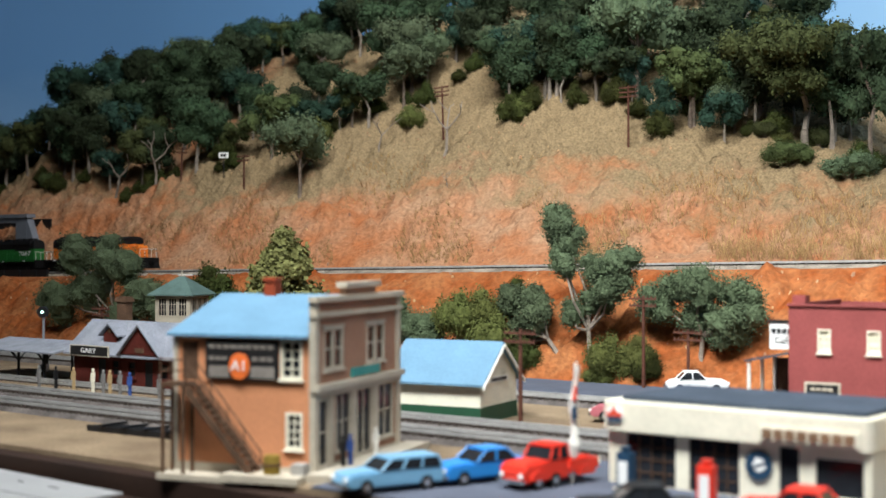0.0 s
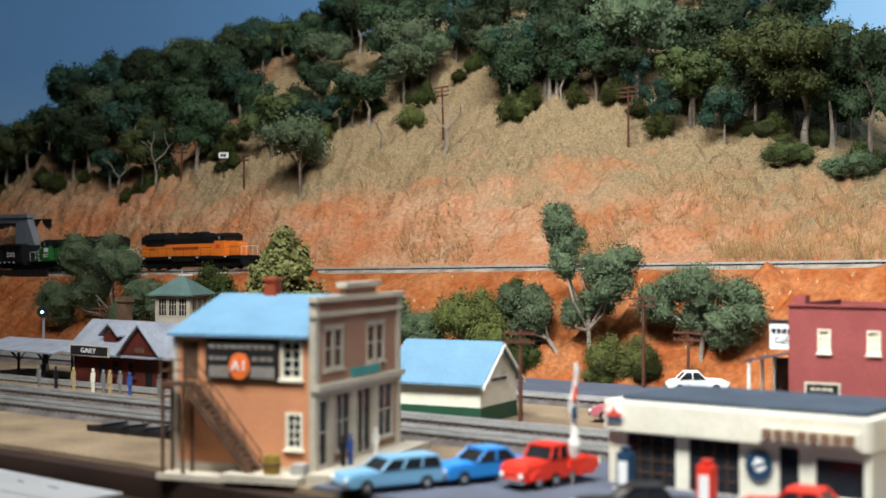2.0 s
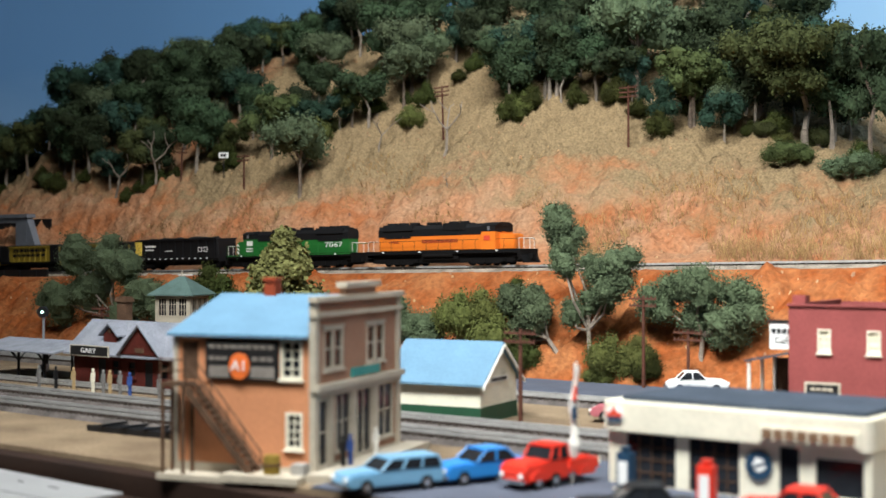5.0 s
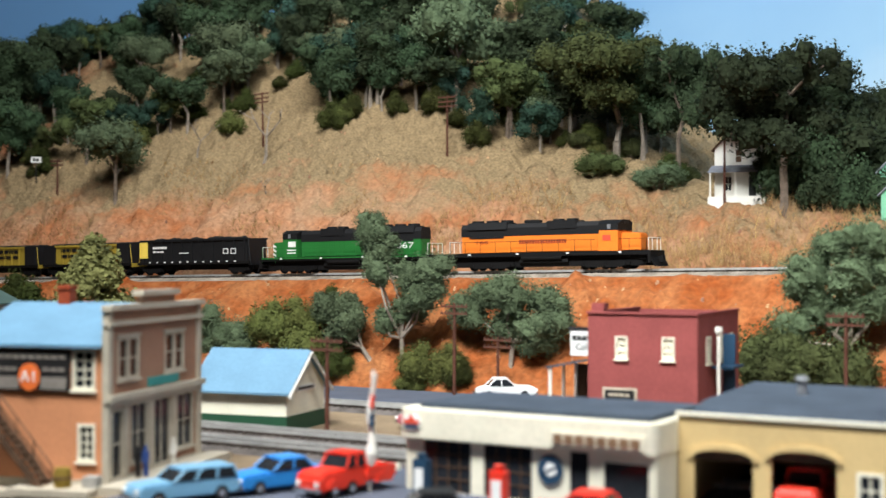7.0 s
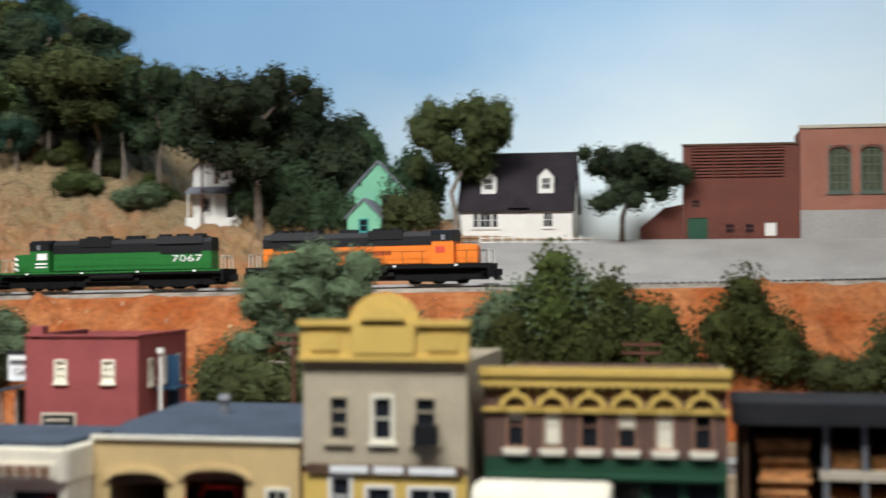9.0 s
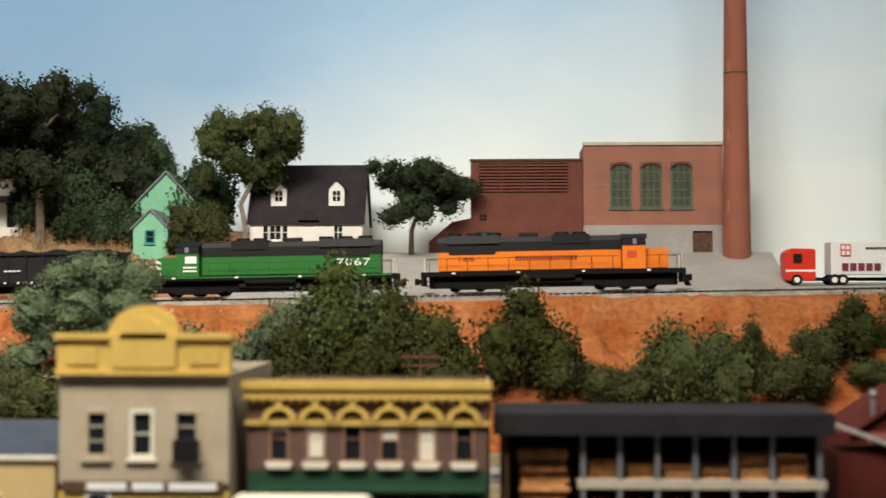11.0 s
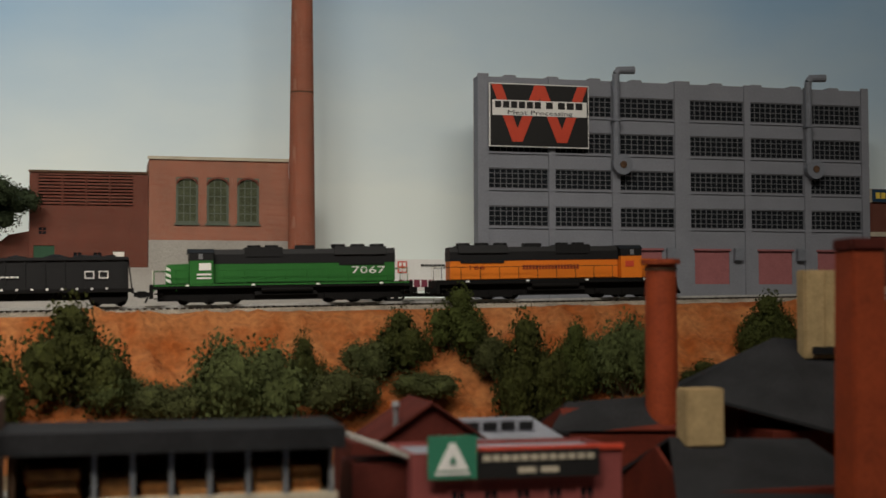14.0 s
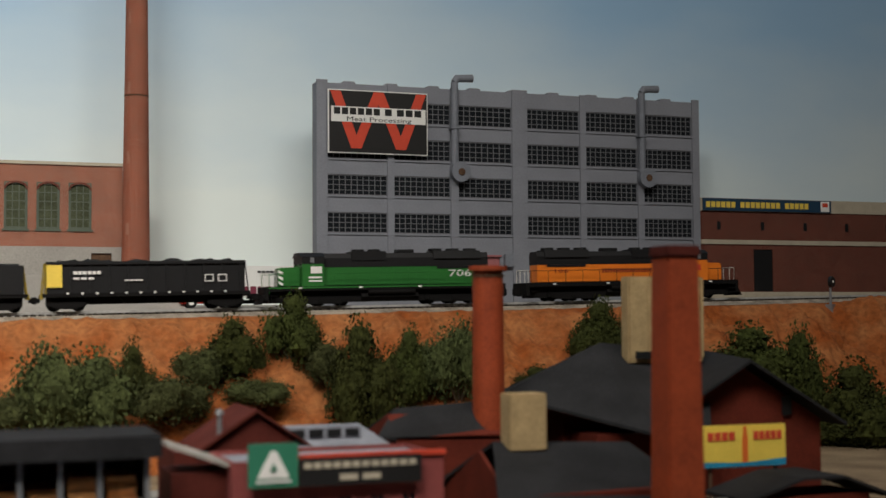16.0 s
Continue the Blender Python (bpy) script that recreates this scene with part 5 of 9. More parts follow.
def yellow_front():
    o = thing("false_front_store", pose(-0.12, 0.63, 0.0), "grey store with a rounded yellow false front", "shop building")
    w, d, top = 0.0765, 0.11, 0.1005
    m = {s: face(s, w, d) for s in ("front", "left", "right", "back")}
    wins = [(0.0125, 0.0215, 0.0475, 0.067), (0.033, 0.042, 0.0475, 0.067), (0.0525, 0.0625, 0.0475, 0.067)]
    lowwin = (0.013, 0.0225, 0.012, 0.0305)
    part("front_wall", wall(0, w, 0.035, 0.084, wins), STUCCO, o, "warm grey stucco wall")
    part("shop_front", wall(0, w, 0, 0.0315, [lowwin, (0.03, 0.042, 0.001, 0.026), (0.05, 0.07, 0.008, 0.026)]), YELLOW, o, "yellow ground floor front")
    part("back_wall", wall(0, w, 0, 0.084).moved(m["back"]), STUCCO, o)
    for s in ("left", "right"):
        part(s + "_wall", wall(0.0017, d - 0.0017, 0, 0.084).moved(m[s]), RED_WALL if s == "left" else STUCCO, o)
    part("flat_roof", Mesh().box(0.0017, w - 0.0017, 0.0017, d - 0.0017, 0.078, 0.08), DARK_ROOF, o, "dark flat roof")
    par = part("parapet", Mesh().box(-0.001, w + 0.001, -0.0018, 0.0025, 0.084, top - 0.001), YELLOW, o, "ochre yellow parapet")
    part("parapet_cap", Mesh().box(-0.002, w + 0.002, -0.0034, 0.003, top - 0.001, top + 0.0016), YELLOW, par)
    part("parapet_band", Mesh().box(-0.0015, w + 0.0015, -0.003, -0.0018, 0.0835, 0.0858), YELLOW, par)
    for a0, a1 in ((0.004, 0.0175), (0.059, 0.0725)):
        part("parapet_panel", Mesh().box(a0, a1, -0.0025, -0.0018, 0.0882, 0.096), YELLOW, par)
    cx, r = 0.0385, 0.0165
    dome = [(cx - r, 0.0965)] + [(cx + r * math.cos(math.pi - math.pi * k / 16), 0.1 + 0.0145 * math.sin(math.pi * k / 16)) for k in range(17)] + [(cx + r, 0.0965)]
    part("dome", Mesh().prism(dome, "y", -0.0026, 0.0022), YELLOW, par, "rounded yellow crest", bevel=0.0005)
    inner = [(cx + (r - 0.006) * math.cos(math.pi - math.pi * k / 14), 0.0995 + 0.0098 * math.sin(math.pi * k / 14)) for k in range(15)]
    part("dome_panel", Mesh().prism(inner, "y", -0.0034, -0.0026), YELLOW, par)
    part("dome_panel", Mesh().box(cx - r + 0.002, cx + r - 0.002, -0.0034, -0.0026, 0.0868, 0.0994), YELLOW, par)
    for i, h in enumerate(wins):
        window(o, m["front"], h, 1, 2 if i == 1 else 3, CREAM if i == 1 else STUCCO, bar=0.0008)
    part("window_box", Mesh().box(0.0525, 0.0635, -0.0055, -0.0001, 0.0455, 0.055), BLACK, o, "black window air unit", bevel=0.0004)
    sg = part("sign_strip", Mesh().box(0.002, w - 0.002, -0.0014, 0.0001, 0.0318, 0.0362), DARK_WOOD, o, "brown sign strip with pale lettering panels")
    for a0, a1 in ((0.013, 0.031), (0.0335, 0.0475), (0.05, 0.0715)):
        part("sign_panel", Mesh().box(a0, a1, -0.0018, -0.0013, 0.0324, 0.0356), SIGN_WHITE, sg)
    window(o, m["front"], lowwin, 1, 2, WHITE)
    window(o, m["front"], (0.05, 0.07, 0.008, 0.026), 2, 1, WHITE, name="shop_window")
    window(o, m["front"], (0.03, 0.042, 0.001, 0.026), 1, 2, WHITE, name="shop_door", sill=False)
    return o


yellow_front()


def brown_block():
    o = thing("brick_store", pose(-0.037, 0.64, 0.0), "brown brick store with yellow arched window hoods", "shop building")
    w, d, top = 0.1085, 0.1, 0.0795
    m = {s: face(s, w, d) for s in ("front", "left", "right", "back")}
    wins = [(0.0105 + i * 0.0167, 0.0185 + i * 0.0167, 0.0445, 0.064) for i in range(6)]
    part("front_wall", wall(0, w, 0.04, top - 0.003, wins), BROWN_BRICK, o, "dark brown brick wall")
    part("back_wall", wall(0, w, 0, top - 0.003).moved(m["back"]), BROWN_BRICK, o)
    for s in ("left", "right"):
        part(s + "_wall", wall(0.0017, d - 0.0017, 0, top - 0.003).moved(m[s]), BROWN_BRICK, o)
    part("flat_roof", Mesh().box(0.0017, w - 0.0017, 0.0017, d - 0.0017, top - 0.008, top - 0.006), DARK_ROOF, o, "dark flat roof")
    c = part("cornice", Mesh().box(-0.0015, w + 0.0015, -0.003, 0.0016, 0.0722, 0.077), YELLOW, o, "yellow projecting cornice")
    part("cornice_cap", Mesh().box(-0.0022, w + 0.0022, -0.0042, 0.0018, 0.077, 0.0806), YELLOW, c, "weathered yellow cap")
    for i in range(25):
        x = 0.002 + i * (w - 0.006) / 24
        part("dentil", Mesh().box(x, x + 0.0018, -0.0022, -0.0001, 0.0705, 0.0722), YELLOW, c)
    for a0, a1, z0, z1 in wins:
        cx = (a0 + a1) / 2
        h = Mesh()
        inn = [(cx + 0.0052 * math.cos(math.pi * k / 8), 0.0625 + 0.0048 * math.sin(math.pi * k / 8)) for k in range(9)]
        out = [(cx + 0.0078 * math.cos(math.pi * k / 8), 0.0625 + 0.0068 * math.sin(math.pi * k / 8)) for k in range(9)]
        h.prism(out + inn[::-1], "y", -0.0022, -0.0001)
        hood = part("window_hood", h, YELLOW, o, "yellow arched window hood")
        part("keystone", Mesh().box(cx - 0.0013, cx + 0.0013, -0.0026, -0.0001, 0.0672, 0.0712), YELLOW, hood)
        part("tympanum", Mesh().box(a0, a1, -0.0006, -0.0001, z1, z1 + 0.0022), DARK_WOOD, o)
        wd = window(o, m["front"], (a0, a1, z0, z1), 1, 2, BROWN_FRONT, bar=0.0004, sill=False)
        part("sill", Mesh().prism([(a0 - 0.0022, z0 - 0.0006), (a1 + 0.0022, z0 - 0.0006), (a1 + 0.001, z0 - 0.0034), (a0 - 0.001, z0 - 0.0034)], "y", -0.0022, -0.0001), CREAM, wd, "cream stone sill")
    for i, lo in ((1, 0.046), (4, 0.0445), (0, 0.057), (3, 0.0535), (2, 0.06), (5, 0.06)):
        a0, a1, _, z1 = wins[i]
        part("blind", Mesh().box(a0 + 0.0007, a1 - 0.0007, 0.0003, 0.0008, lo, z1 - 0.0006), CREAM, o, "cream drawn blind")
    part("belt_course", Mesh().box(-0.001, w + 0.001, -0.0016, 0.0001, 0.0605, 0.0625), YELLOW, o, "yellow belt course")
    sf = [(0.006 + i * 0.017, 0.02 + i * 0.017, 0.004, 0.03) for i in range(6)]
    part("shop_front", wall(0, w, 0, 0.0398, sf), GREEN_BASE, o, "dark green shop front")
    for h in sf:
        window(o, m["front"], h, 1, 2, GREEN_BASE, name="shop_window", sill=False)
    part("awning_rail", Mesh().box(0.001, w - 0.001, -0.004, -0.0001, 0.031, 0.0326), GREEN_BASE, o)
    return o


brown_block()


def lumber_shed():
    o = thing("lumber_shed", pose(0.077, 0.662, 0.0), "open-fronted lumber shed with dark roof and stacked boards", "lumber shed")
    w, d = 0.15, 0.05
    part("roof", Mesh().prism([(-0.005, 0.0545), (d, 0.0605), (d, 0.065), (-0.005, 0.0645)], "x", -0.003, w + 0.003), DARK_ROOF, o, "dark grey felt roof")
    part("back_wall", Mesh().box(0, w, d - 0.002, d, 0, 0.06), DARK_WOOD, o, "dark board wall")
    for x in (0.0, w - 0.0016):
        part("end_wall", Mesh().box(x, x + 0.0016, 0.012, d - 0.002, 0, 0.056), DARK_WOOD, o)
    for i, x in enumerate((0.002, 0.0375, 0.0545, 0.0718, 0.0893, 0.107, 0.1245, 0.146)):
        part("post", Mesh().box(x, x + 0.0022, 0.0, 0.0024, 0, 0.0552), STEEL if i else DARK_WOOD, o, "grey front post")
    part("shelf", Mesh().box(0.036, w, 0.0026, d - 0.003, 0.0318, 0.0335), TRIM, o, "pale loft shelf")
    part("loft_rail", Mesh().box(0.036, w, -0.0004, 0.0026, 0.0295, 0.0335), TRIM, o, "pale shelf edge")
    rr = random.Random(3)
    for i in range(6):
        x0 = 0.041 + i * 0.0176
        z = 0.0336
        for k in range(rr.choice((4, 5, 7, 6))):
            x1 = x0 + 0.0125 + 0.002 * rr.random()
            part("board", Mesh().box(x0 + 0.001 * rr.random(), x1, 0.004 + 0.003 * rr.random(), d - 0.006, z, z + 0.0014), LUMBER, o)
            z += 0.0017
        z = 0.001
        for k in range(12):
            part("board", Mesh().box(x0 + 0.001 * rr.random(), x0 + 0.0135 + 0.001 * rr.random(), 0.004 + 0.003 * rr.random(), d - 0.006, z, z + 0.0014), LUMBER, o)
            z += 0.0017
    z = 0.001
    for k in range(24):
        part("board", Mesh().box(0.0075 + 0.003 * rr.random(), 0.03 + 0.003 * rr.random(), 0.003 + 0.006 * rr.random(), d - 0.006, z, z + 0.0016).moved(pose(0, 0, 0, 0, 0, 0)), LUMBER, o)
        z += 0.0019
    return o


lumber_shed()


def feed_store():
    """Low red store with a green and a black sign, and the tin roofs behind it."""
    o = thing("feed_store", pose(0.268, 0.685, 0.0), "low red store with green and black roof signs", "store")
    w, d, top = 0.111, 0.06, 0.0475
    m = {s: face(s, w, d) for s in ("front", "left", "right", "back")}
    hs = [(0.02 + i * 0.017, 0.028 + i * 0.017, 0.018, 0.029) for i in range(5)]
    part("front_wall", wall(0, w, 0, top, hs), RED_WALL, o, "bright red board wall")
    for h in hs:
        window(o, m["front"], h, 2, 2, RED_WALL, sill=False)
    part("back_wall", wall(0, w, 0, top).moved(m["back"]), RED_WALL, o)
    for s in ("left", "right"):
        part(s + "_wall", wall(0.0017, d - 0.0017, 0, top).moved(m[s]), RED_WALL, o)
    part("roof", Mesh().box(0.0017, w - 0.0017, 0.0017, d - 0.0017, top - 0.004, top - 0.002), GREY_ROOF, o, "grey flat roof")
    part("coping", Mesh().box(0.03, w + 0.001, -0.0012, 0.0022, top, top + 0.0024), SIGN_RED, o, "red coping")
    g = part("green_sign", Mesh().box(0.0075, 0.0325, -0.0042, -0.0026, 0.035, 0.0565), SIGN_GREEN, o, "green square sign with a white triangle")
    tri = Mesh().prism([(0.0118, 0.0395), (0.0282, 0.0395), (0.0214, 0.0528), (0.0186, 0.0528)], "y", -0.0047, -0.0042)
    part("triangle", tri, SIGN_WHITE, g, "white triangle")
    part("triangle_eye", Mesh().prism([(0.0182, 0.0428), (0.0218, 0.0428), (0.02, 0.047)], "y", -0.0052, -0.0047), SIGN_GREEN, g)
    part("sign_foot", Mesh().box(0.011, 0.029, -0.0047, -0.0042, 0.0372, 0.0383), SIGN_WHITE, g)
    b = part("black_sign", Mesh().box(0.0335, 0.0975, -0.0042, -0.0026, 0.0345, 0.0485), SIGN_BLACK, o, "long black sign with pale lettering")
    part("sign_line", bars(Mesh(), 0.0355, 0.0955, 0.0448, 0.003, 12, -0.0004).moved(pose(0, -0.0043, 0)), TRIM, b)
    part("sign_line", bars(Mesh(), 0.054, 0.078, 0.0385, 0.003, 2, -0.0004).moved(pose(0, -0.0043, 0)), TRIM, b)
    part("lean_roof", Mesh().prism([(-0.03, 0.0575), (0.006, 0.0445), (0.006, 0.0425), (-0.03, 0.0555)], "y", 0.006, 0.05), CONCRETE, o, "pale grey tin lean-to roof")
    part("lean_wall", Mesh().box(-0.028, -0.0002, 0.01, 0.046, 0, 0.0425), STATION_RED, o, "dark red lean-to wall")
    return o


feed_store()


def mill_back():
    o = thing("red_warehouse", pose(0.255, 0.78, 0.0), "dull red gabled warehouse with a long grey ridge vent", "warehouse")
    w, d = 0.12, 0.06
    part("body", Mesh().box(0, w, 0, d, 0, 0.044).prism([(0.016, 0.044), (0.076, 0.044), (0.046, 0.064)], "y", 0, d), STATION_RED, o, "dull red walls")
    k = 0.024 / 0.034
    part("gable_roof", Mesh().prism([(0.012, 0.0425), (0.046, 0.0652), (0.08, 0.0425), (0.08, 0.044), (0.046, 0.0668), (0.012, 0.044)], "y", -0.003, d), STATION_RED, o, "dull red gable roof")
    part("tin_roof", Mesh().prism([(-0.004, 0.043), (d, 0.05), (d, 0.052), (-0.004, 0.045)], "x", 0.05, w + 0.004), GREY_ROOF, o, "grey tin roof")
    vent = part("ridge_vent", Mesh().box(0.066, 0.112, 0.012, 0.026, 0.046, 0.0545), GREY_ROOF, o, "grey ridge vent")
    # Black plates stand in for the unlit openings of the vent.
    for i in range(4):
        part("vent_opening_plate", Mesh().box(0.069 + i * 0.011, 0.077 + i * 0.011, 0.0112, 0.0119, 0.0485, 0.053), BLACK, vent)
    part("flue", Mesh().rod((0.026, 0.004, 0.04), (0.026, 0.004, 0.066), 0.0016, seg=8).rod((0.026, 0.004, 0.064), (0.026, 0.004, 0.067), 0.0028, 0.002, 8), STEEL, o, "grey roof flue")
    return o


mill_back()


def slab(corners, thick=0.0022):
    """A roof plane of the given corners with its thickness under it."""
    m, k = Mesh(), len(corners)
    m.v = [tuple(p) for p in corners] + [(x, y, z - thick) for x, y, z in corners]
    m.f = [tuple(range(k)), tuple(k + i for i in reversed(range(k)))] + [(i, (i + 1) % k, k + (i + 1) % k, k + i) for i in range(k)]
    return m


def brewery():
    """Group of dark-roofed mill buildings round two red stacks."""
    o = thing("mill_building", pose(0, 0, 0), "dark-roofed deep red mill with long low roofs", "mill")
    part("body", Mesh().box(0.425, 0.515, 0.69, 0.79, 0, 0.0225), BREWERY, o, "deep red walls")
    part("gable_wall", Mesh().prism([(0.686, 0.012), (0.745, 0.0415), (0.8, 0.0155), (0.8, 0.0), (0.686, 0.0)], "x", 0.4225, 0.4245), BREWERY, o, "deep red gable wall")
    ra, rb = (0.4313, 0.745, 0.0465), (0.5187, 0.745, 0.0432)
    part("roof_front", slab([(0.4069, 0.678, 0.0184), (0.5403, 0.678, 0.0116), rb, ra]), DARK_ROOF, o, "dark tar paper roof")
    part("roof_back", slab([ra, rb, (0.53, 0.808, 0.0135), (0.4169, 0.808, 0.0155)]), DARK_ROOF, o, "dark tar paper roof")
    part("roof_end", slab([rb, (0.5403, 0.678, 0.0116), (0.53, 0.808, 0.0135)]), DARK_ROOF, o, "dark tar paper roof")
    part("roof_box", Mesh().box(0.4372, 0.4602, 0.733, 0.748, 0.0415, 0.0742), CRATE, o, "tan square roof ventilator", bevel=0.0008)
    q = thing("mill_wing", pose(0, 0, 0), "deep red mill wing with a dark sloping roof", "mill")
    part("body", Mesh().prism([(0.812, 0.0), (0.812, 0.0445), (0.83, 0.0575), (0.9, 0.035), (0.9, 0.0)], "x", 0.395, 0.4905), BREWERY, q, "deep red walls")
    part("roof_front", slab([(0.383, 0.812, 0.0455), (0.487, 0.812, 0.0425), (0.5034, 0.836, 0.0658), (0.4017, 0.836, 0.0607)]), DARK_ROOF, q, "dark tar paper roof")
    part("roof_back", slab([(0.4017, 0.836, 0.0607), (0.5034, 0.836, 0.0658), (0.5034, 0.912, 0.036), (0.39, 0.912, 0.031)]), DARK_ROOF, q, "dark tar paper roof")
    b = thing("mill_house", pose(0, 0, 0), "tall deep red mill house with dark hipped and gabled roofs", "mill")
    part("body", Mesh().box(0.52, 0.7, 0.838, 0.9, 0, 0.056).prism([(0.606, 0.0), (0.7, 0.0), (0.7, 0.047), (0.6386, 0.0835), (0.606, 0.064)], "y", 0.808, 0.8375), BREWERY, b, "deep red walls")
    part("front_wall", Mesh().box(0.525, 0.6055, 0.8, 0.8375, 0, 0.0425), BREWERY, b, "deep red front wall")
    el, ef, rl, rr2 = (0.4818, 0.85, 0.0671), (0.5557, 0.775, 0.0441), (0.563, 0.87, 0.0992), (0.6487, 0.87, 0.0925)
    part("hip_roof_front", slab([el, ef, (0.6, 0.785, 0.0475), rr2, rl]), DARK_ROOF, b, "dark tar paper hipped roof")
    part("hip_roof_back", slab([el, rl, rr2, (0.69, 0.945, 0.05), (0.5, 0.945, 0.055)]), DARK_ROOF, b, "dark tar paper hipped roof")
    ga = (0.6386, 0.797, 0.0885)
    part("gable_roof_near", slab([(0.5965, 0.797, 0.0642), ga, rr2, (0.6065, 0.87, 0.068)]), DARK_ROOF, b, "dark tar paper gable roof")
    part("gable_roof_far", slab([ga, (0.714, 0.797, 0.0445), (0.724, 0.9, 0.0445), rr2]), DARK_ROOF, b, "dark tar paper gable roof")
    part("dormer_strip", Mesh().box(0.669, 0.676, 0.8062, 0.8078, 0.05, 0.0625), BLACK, b)
    c = part("roof_hopper", Mesh().box(0.5735, 0.632, 0.846, 0.857, 0.0855, 0.1448), CRATE, b, "tan boarded roof hopper", bevel=0.0008)
    for i in range(5):
        x = 0.5745 + i * 0.0138
        part("batten", Mesh().box(x, x + 0.002, 0.8448, 0.8459, 0.089, 0.144), CRATE, c)
    # Black block standing in for a shaded gap at the hopper's foot.
    part("hopper_gap_block", Mesh().box(0.5785, 0.597, 0.8444, 0.8458, 0.0885, 0.0935), BLACK, c)
    s = thing("mill_stack", pose(0.4615, 0.825, 0.0), "rust red round stack with a dark rim", "chimney", "mill stacks")
    part("shaft", Mesh().rod((0, 0, 0.0), (0, 0, 0.1475), 0.0108, 0.0098, 24), NEAR_STACK, s)
    part("rim", Mesh().rod((0, 0, 0.1475), (0, 0, 0.1505), 0.0125, 0.0125, 24), NEAR_STACK, s, "rim")
    part("band", Mesh().rod((0, 0, 0.1436), (0, 0, 0.1447), 0.0106, 0.0106, 24), DARK_WOOD, s)
    t = thing("mill_stack", pose(0.504, 0.662, 0.0), "tall rust red square stack with a dark top", "chimney", "mill stacks")
    part("shaft", Mesh().rod((0, 0, 0), (0, 0, 0.1495), 0.0156, 0.0132, 4).moved(pose(0, 0, 0, 0, 0, 45)), NEAR_STACK, t, bevel=0.001)
    part("rim", Mesh().box(-0.0102, 0.0102, -0.0102, 0.0102, 0.1495, 0.1558), STATION_RED, t, "dark rim", bevel=0.001)
    bb = thing("billboard", pose(0.588, 0.778, 0.0), "yellow billboard with red letters and a blue foot", "billboard")
    part("board", Mesh().box(0, 0.0625, -0.0015, 0.0, 0.0205, 0.0475), SIGN_YELLOW, bb, "yellow board", bevel=0.0002)
    part("blue_band", Mesh().prism([(0.0003, 0.0208), (0.0622, 0.0208), (0.0622, 0.0255), (0.034, 0.0235), (0.028, 0.0235), (0.0003, 0.0245)], "y", -0.0019, -0.0015), material("billboard_blue", (0.03, 0.3, 0.5), 0.5), bb)
    part("red_letters", bars(bars(Mesh(), 0.004, 0.025, 0.0405, 0.0055, 4, -0.0004), 0.038, 0.06, 0.0405, 0.0055, 5, -0.0004).moved(pose(0, -0.0016, 0)), SIGN_RED, bb)
    part("bottle", Mesh().prism([(0.0295, 0.0235), (0.0335, 0.0235), (0.0335, 0.038), (0.0325, 0.0465), (0.0305, 0.0465), (0.0295, 0.038)], "y", -0.002, -0.0016), SIGN_ORANGE, bb, "orange bottle")
    for x in (0.006, 0.055):
        part("billboard_post", Mesh().box(x, x + 0.002, 0.0001, 0.0021, 0, 0.045), DARK_WOOD, bb)
    lo = thing("mill_shed", pose(0.585, 0.72, 0.0), "low dark-roofed red shed beside the mill", "shed")
    part("body", Mesh().box(0.004, 0.09, 0.004, 0.045, 0, 0.008), BREWERY, lo)
    part("roof", Mesh().prism([(0.0, 0.008), (0.04, 0.0195), (0.07, 0.0195), (0.11, 0.005), (0.11, 0.003), (0.07, 0.0178), (0.04, 0.0178), (0.0, 0.006)], "y", 0, 0.05), DARK_ROOF, lo, "dark roof")


brewery()


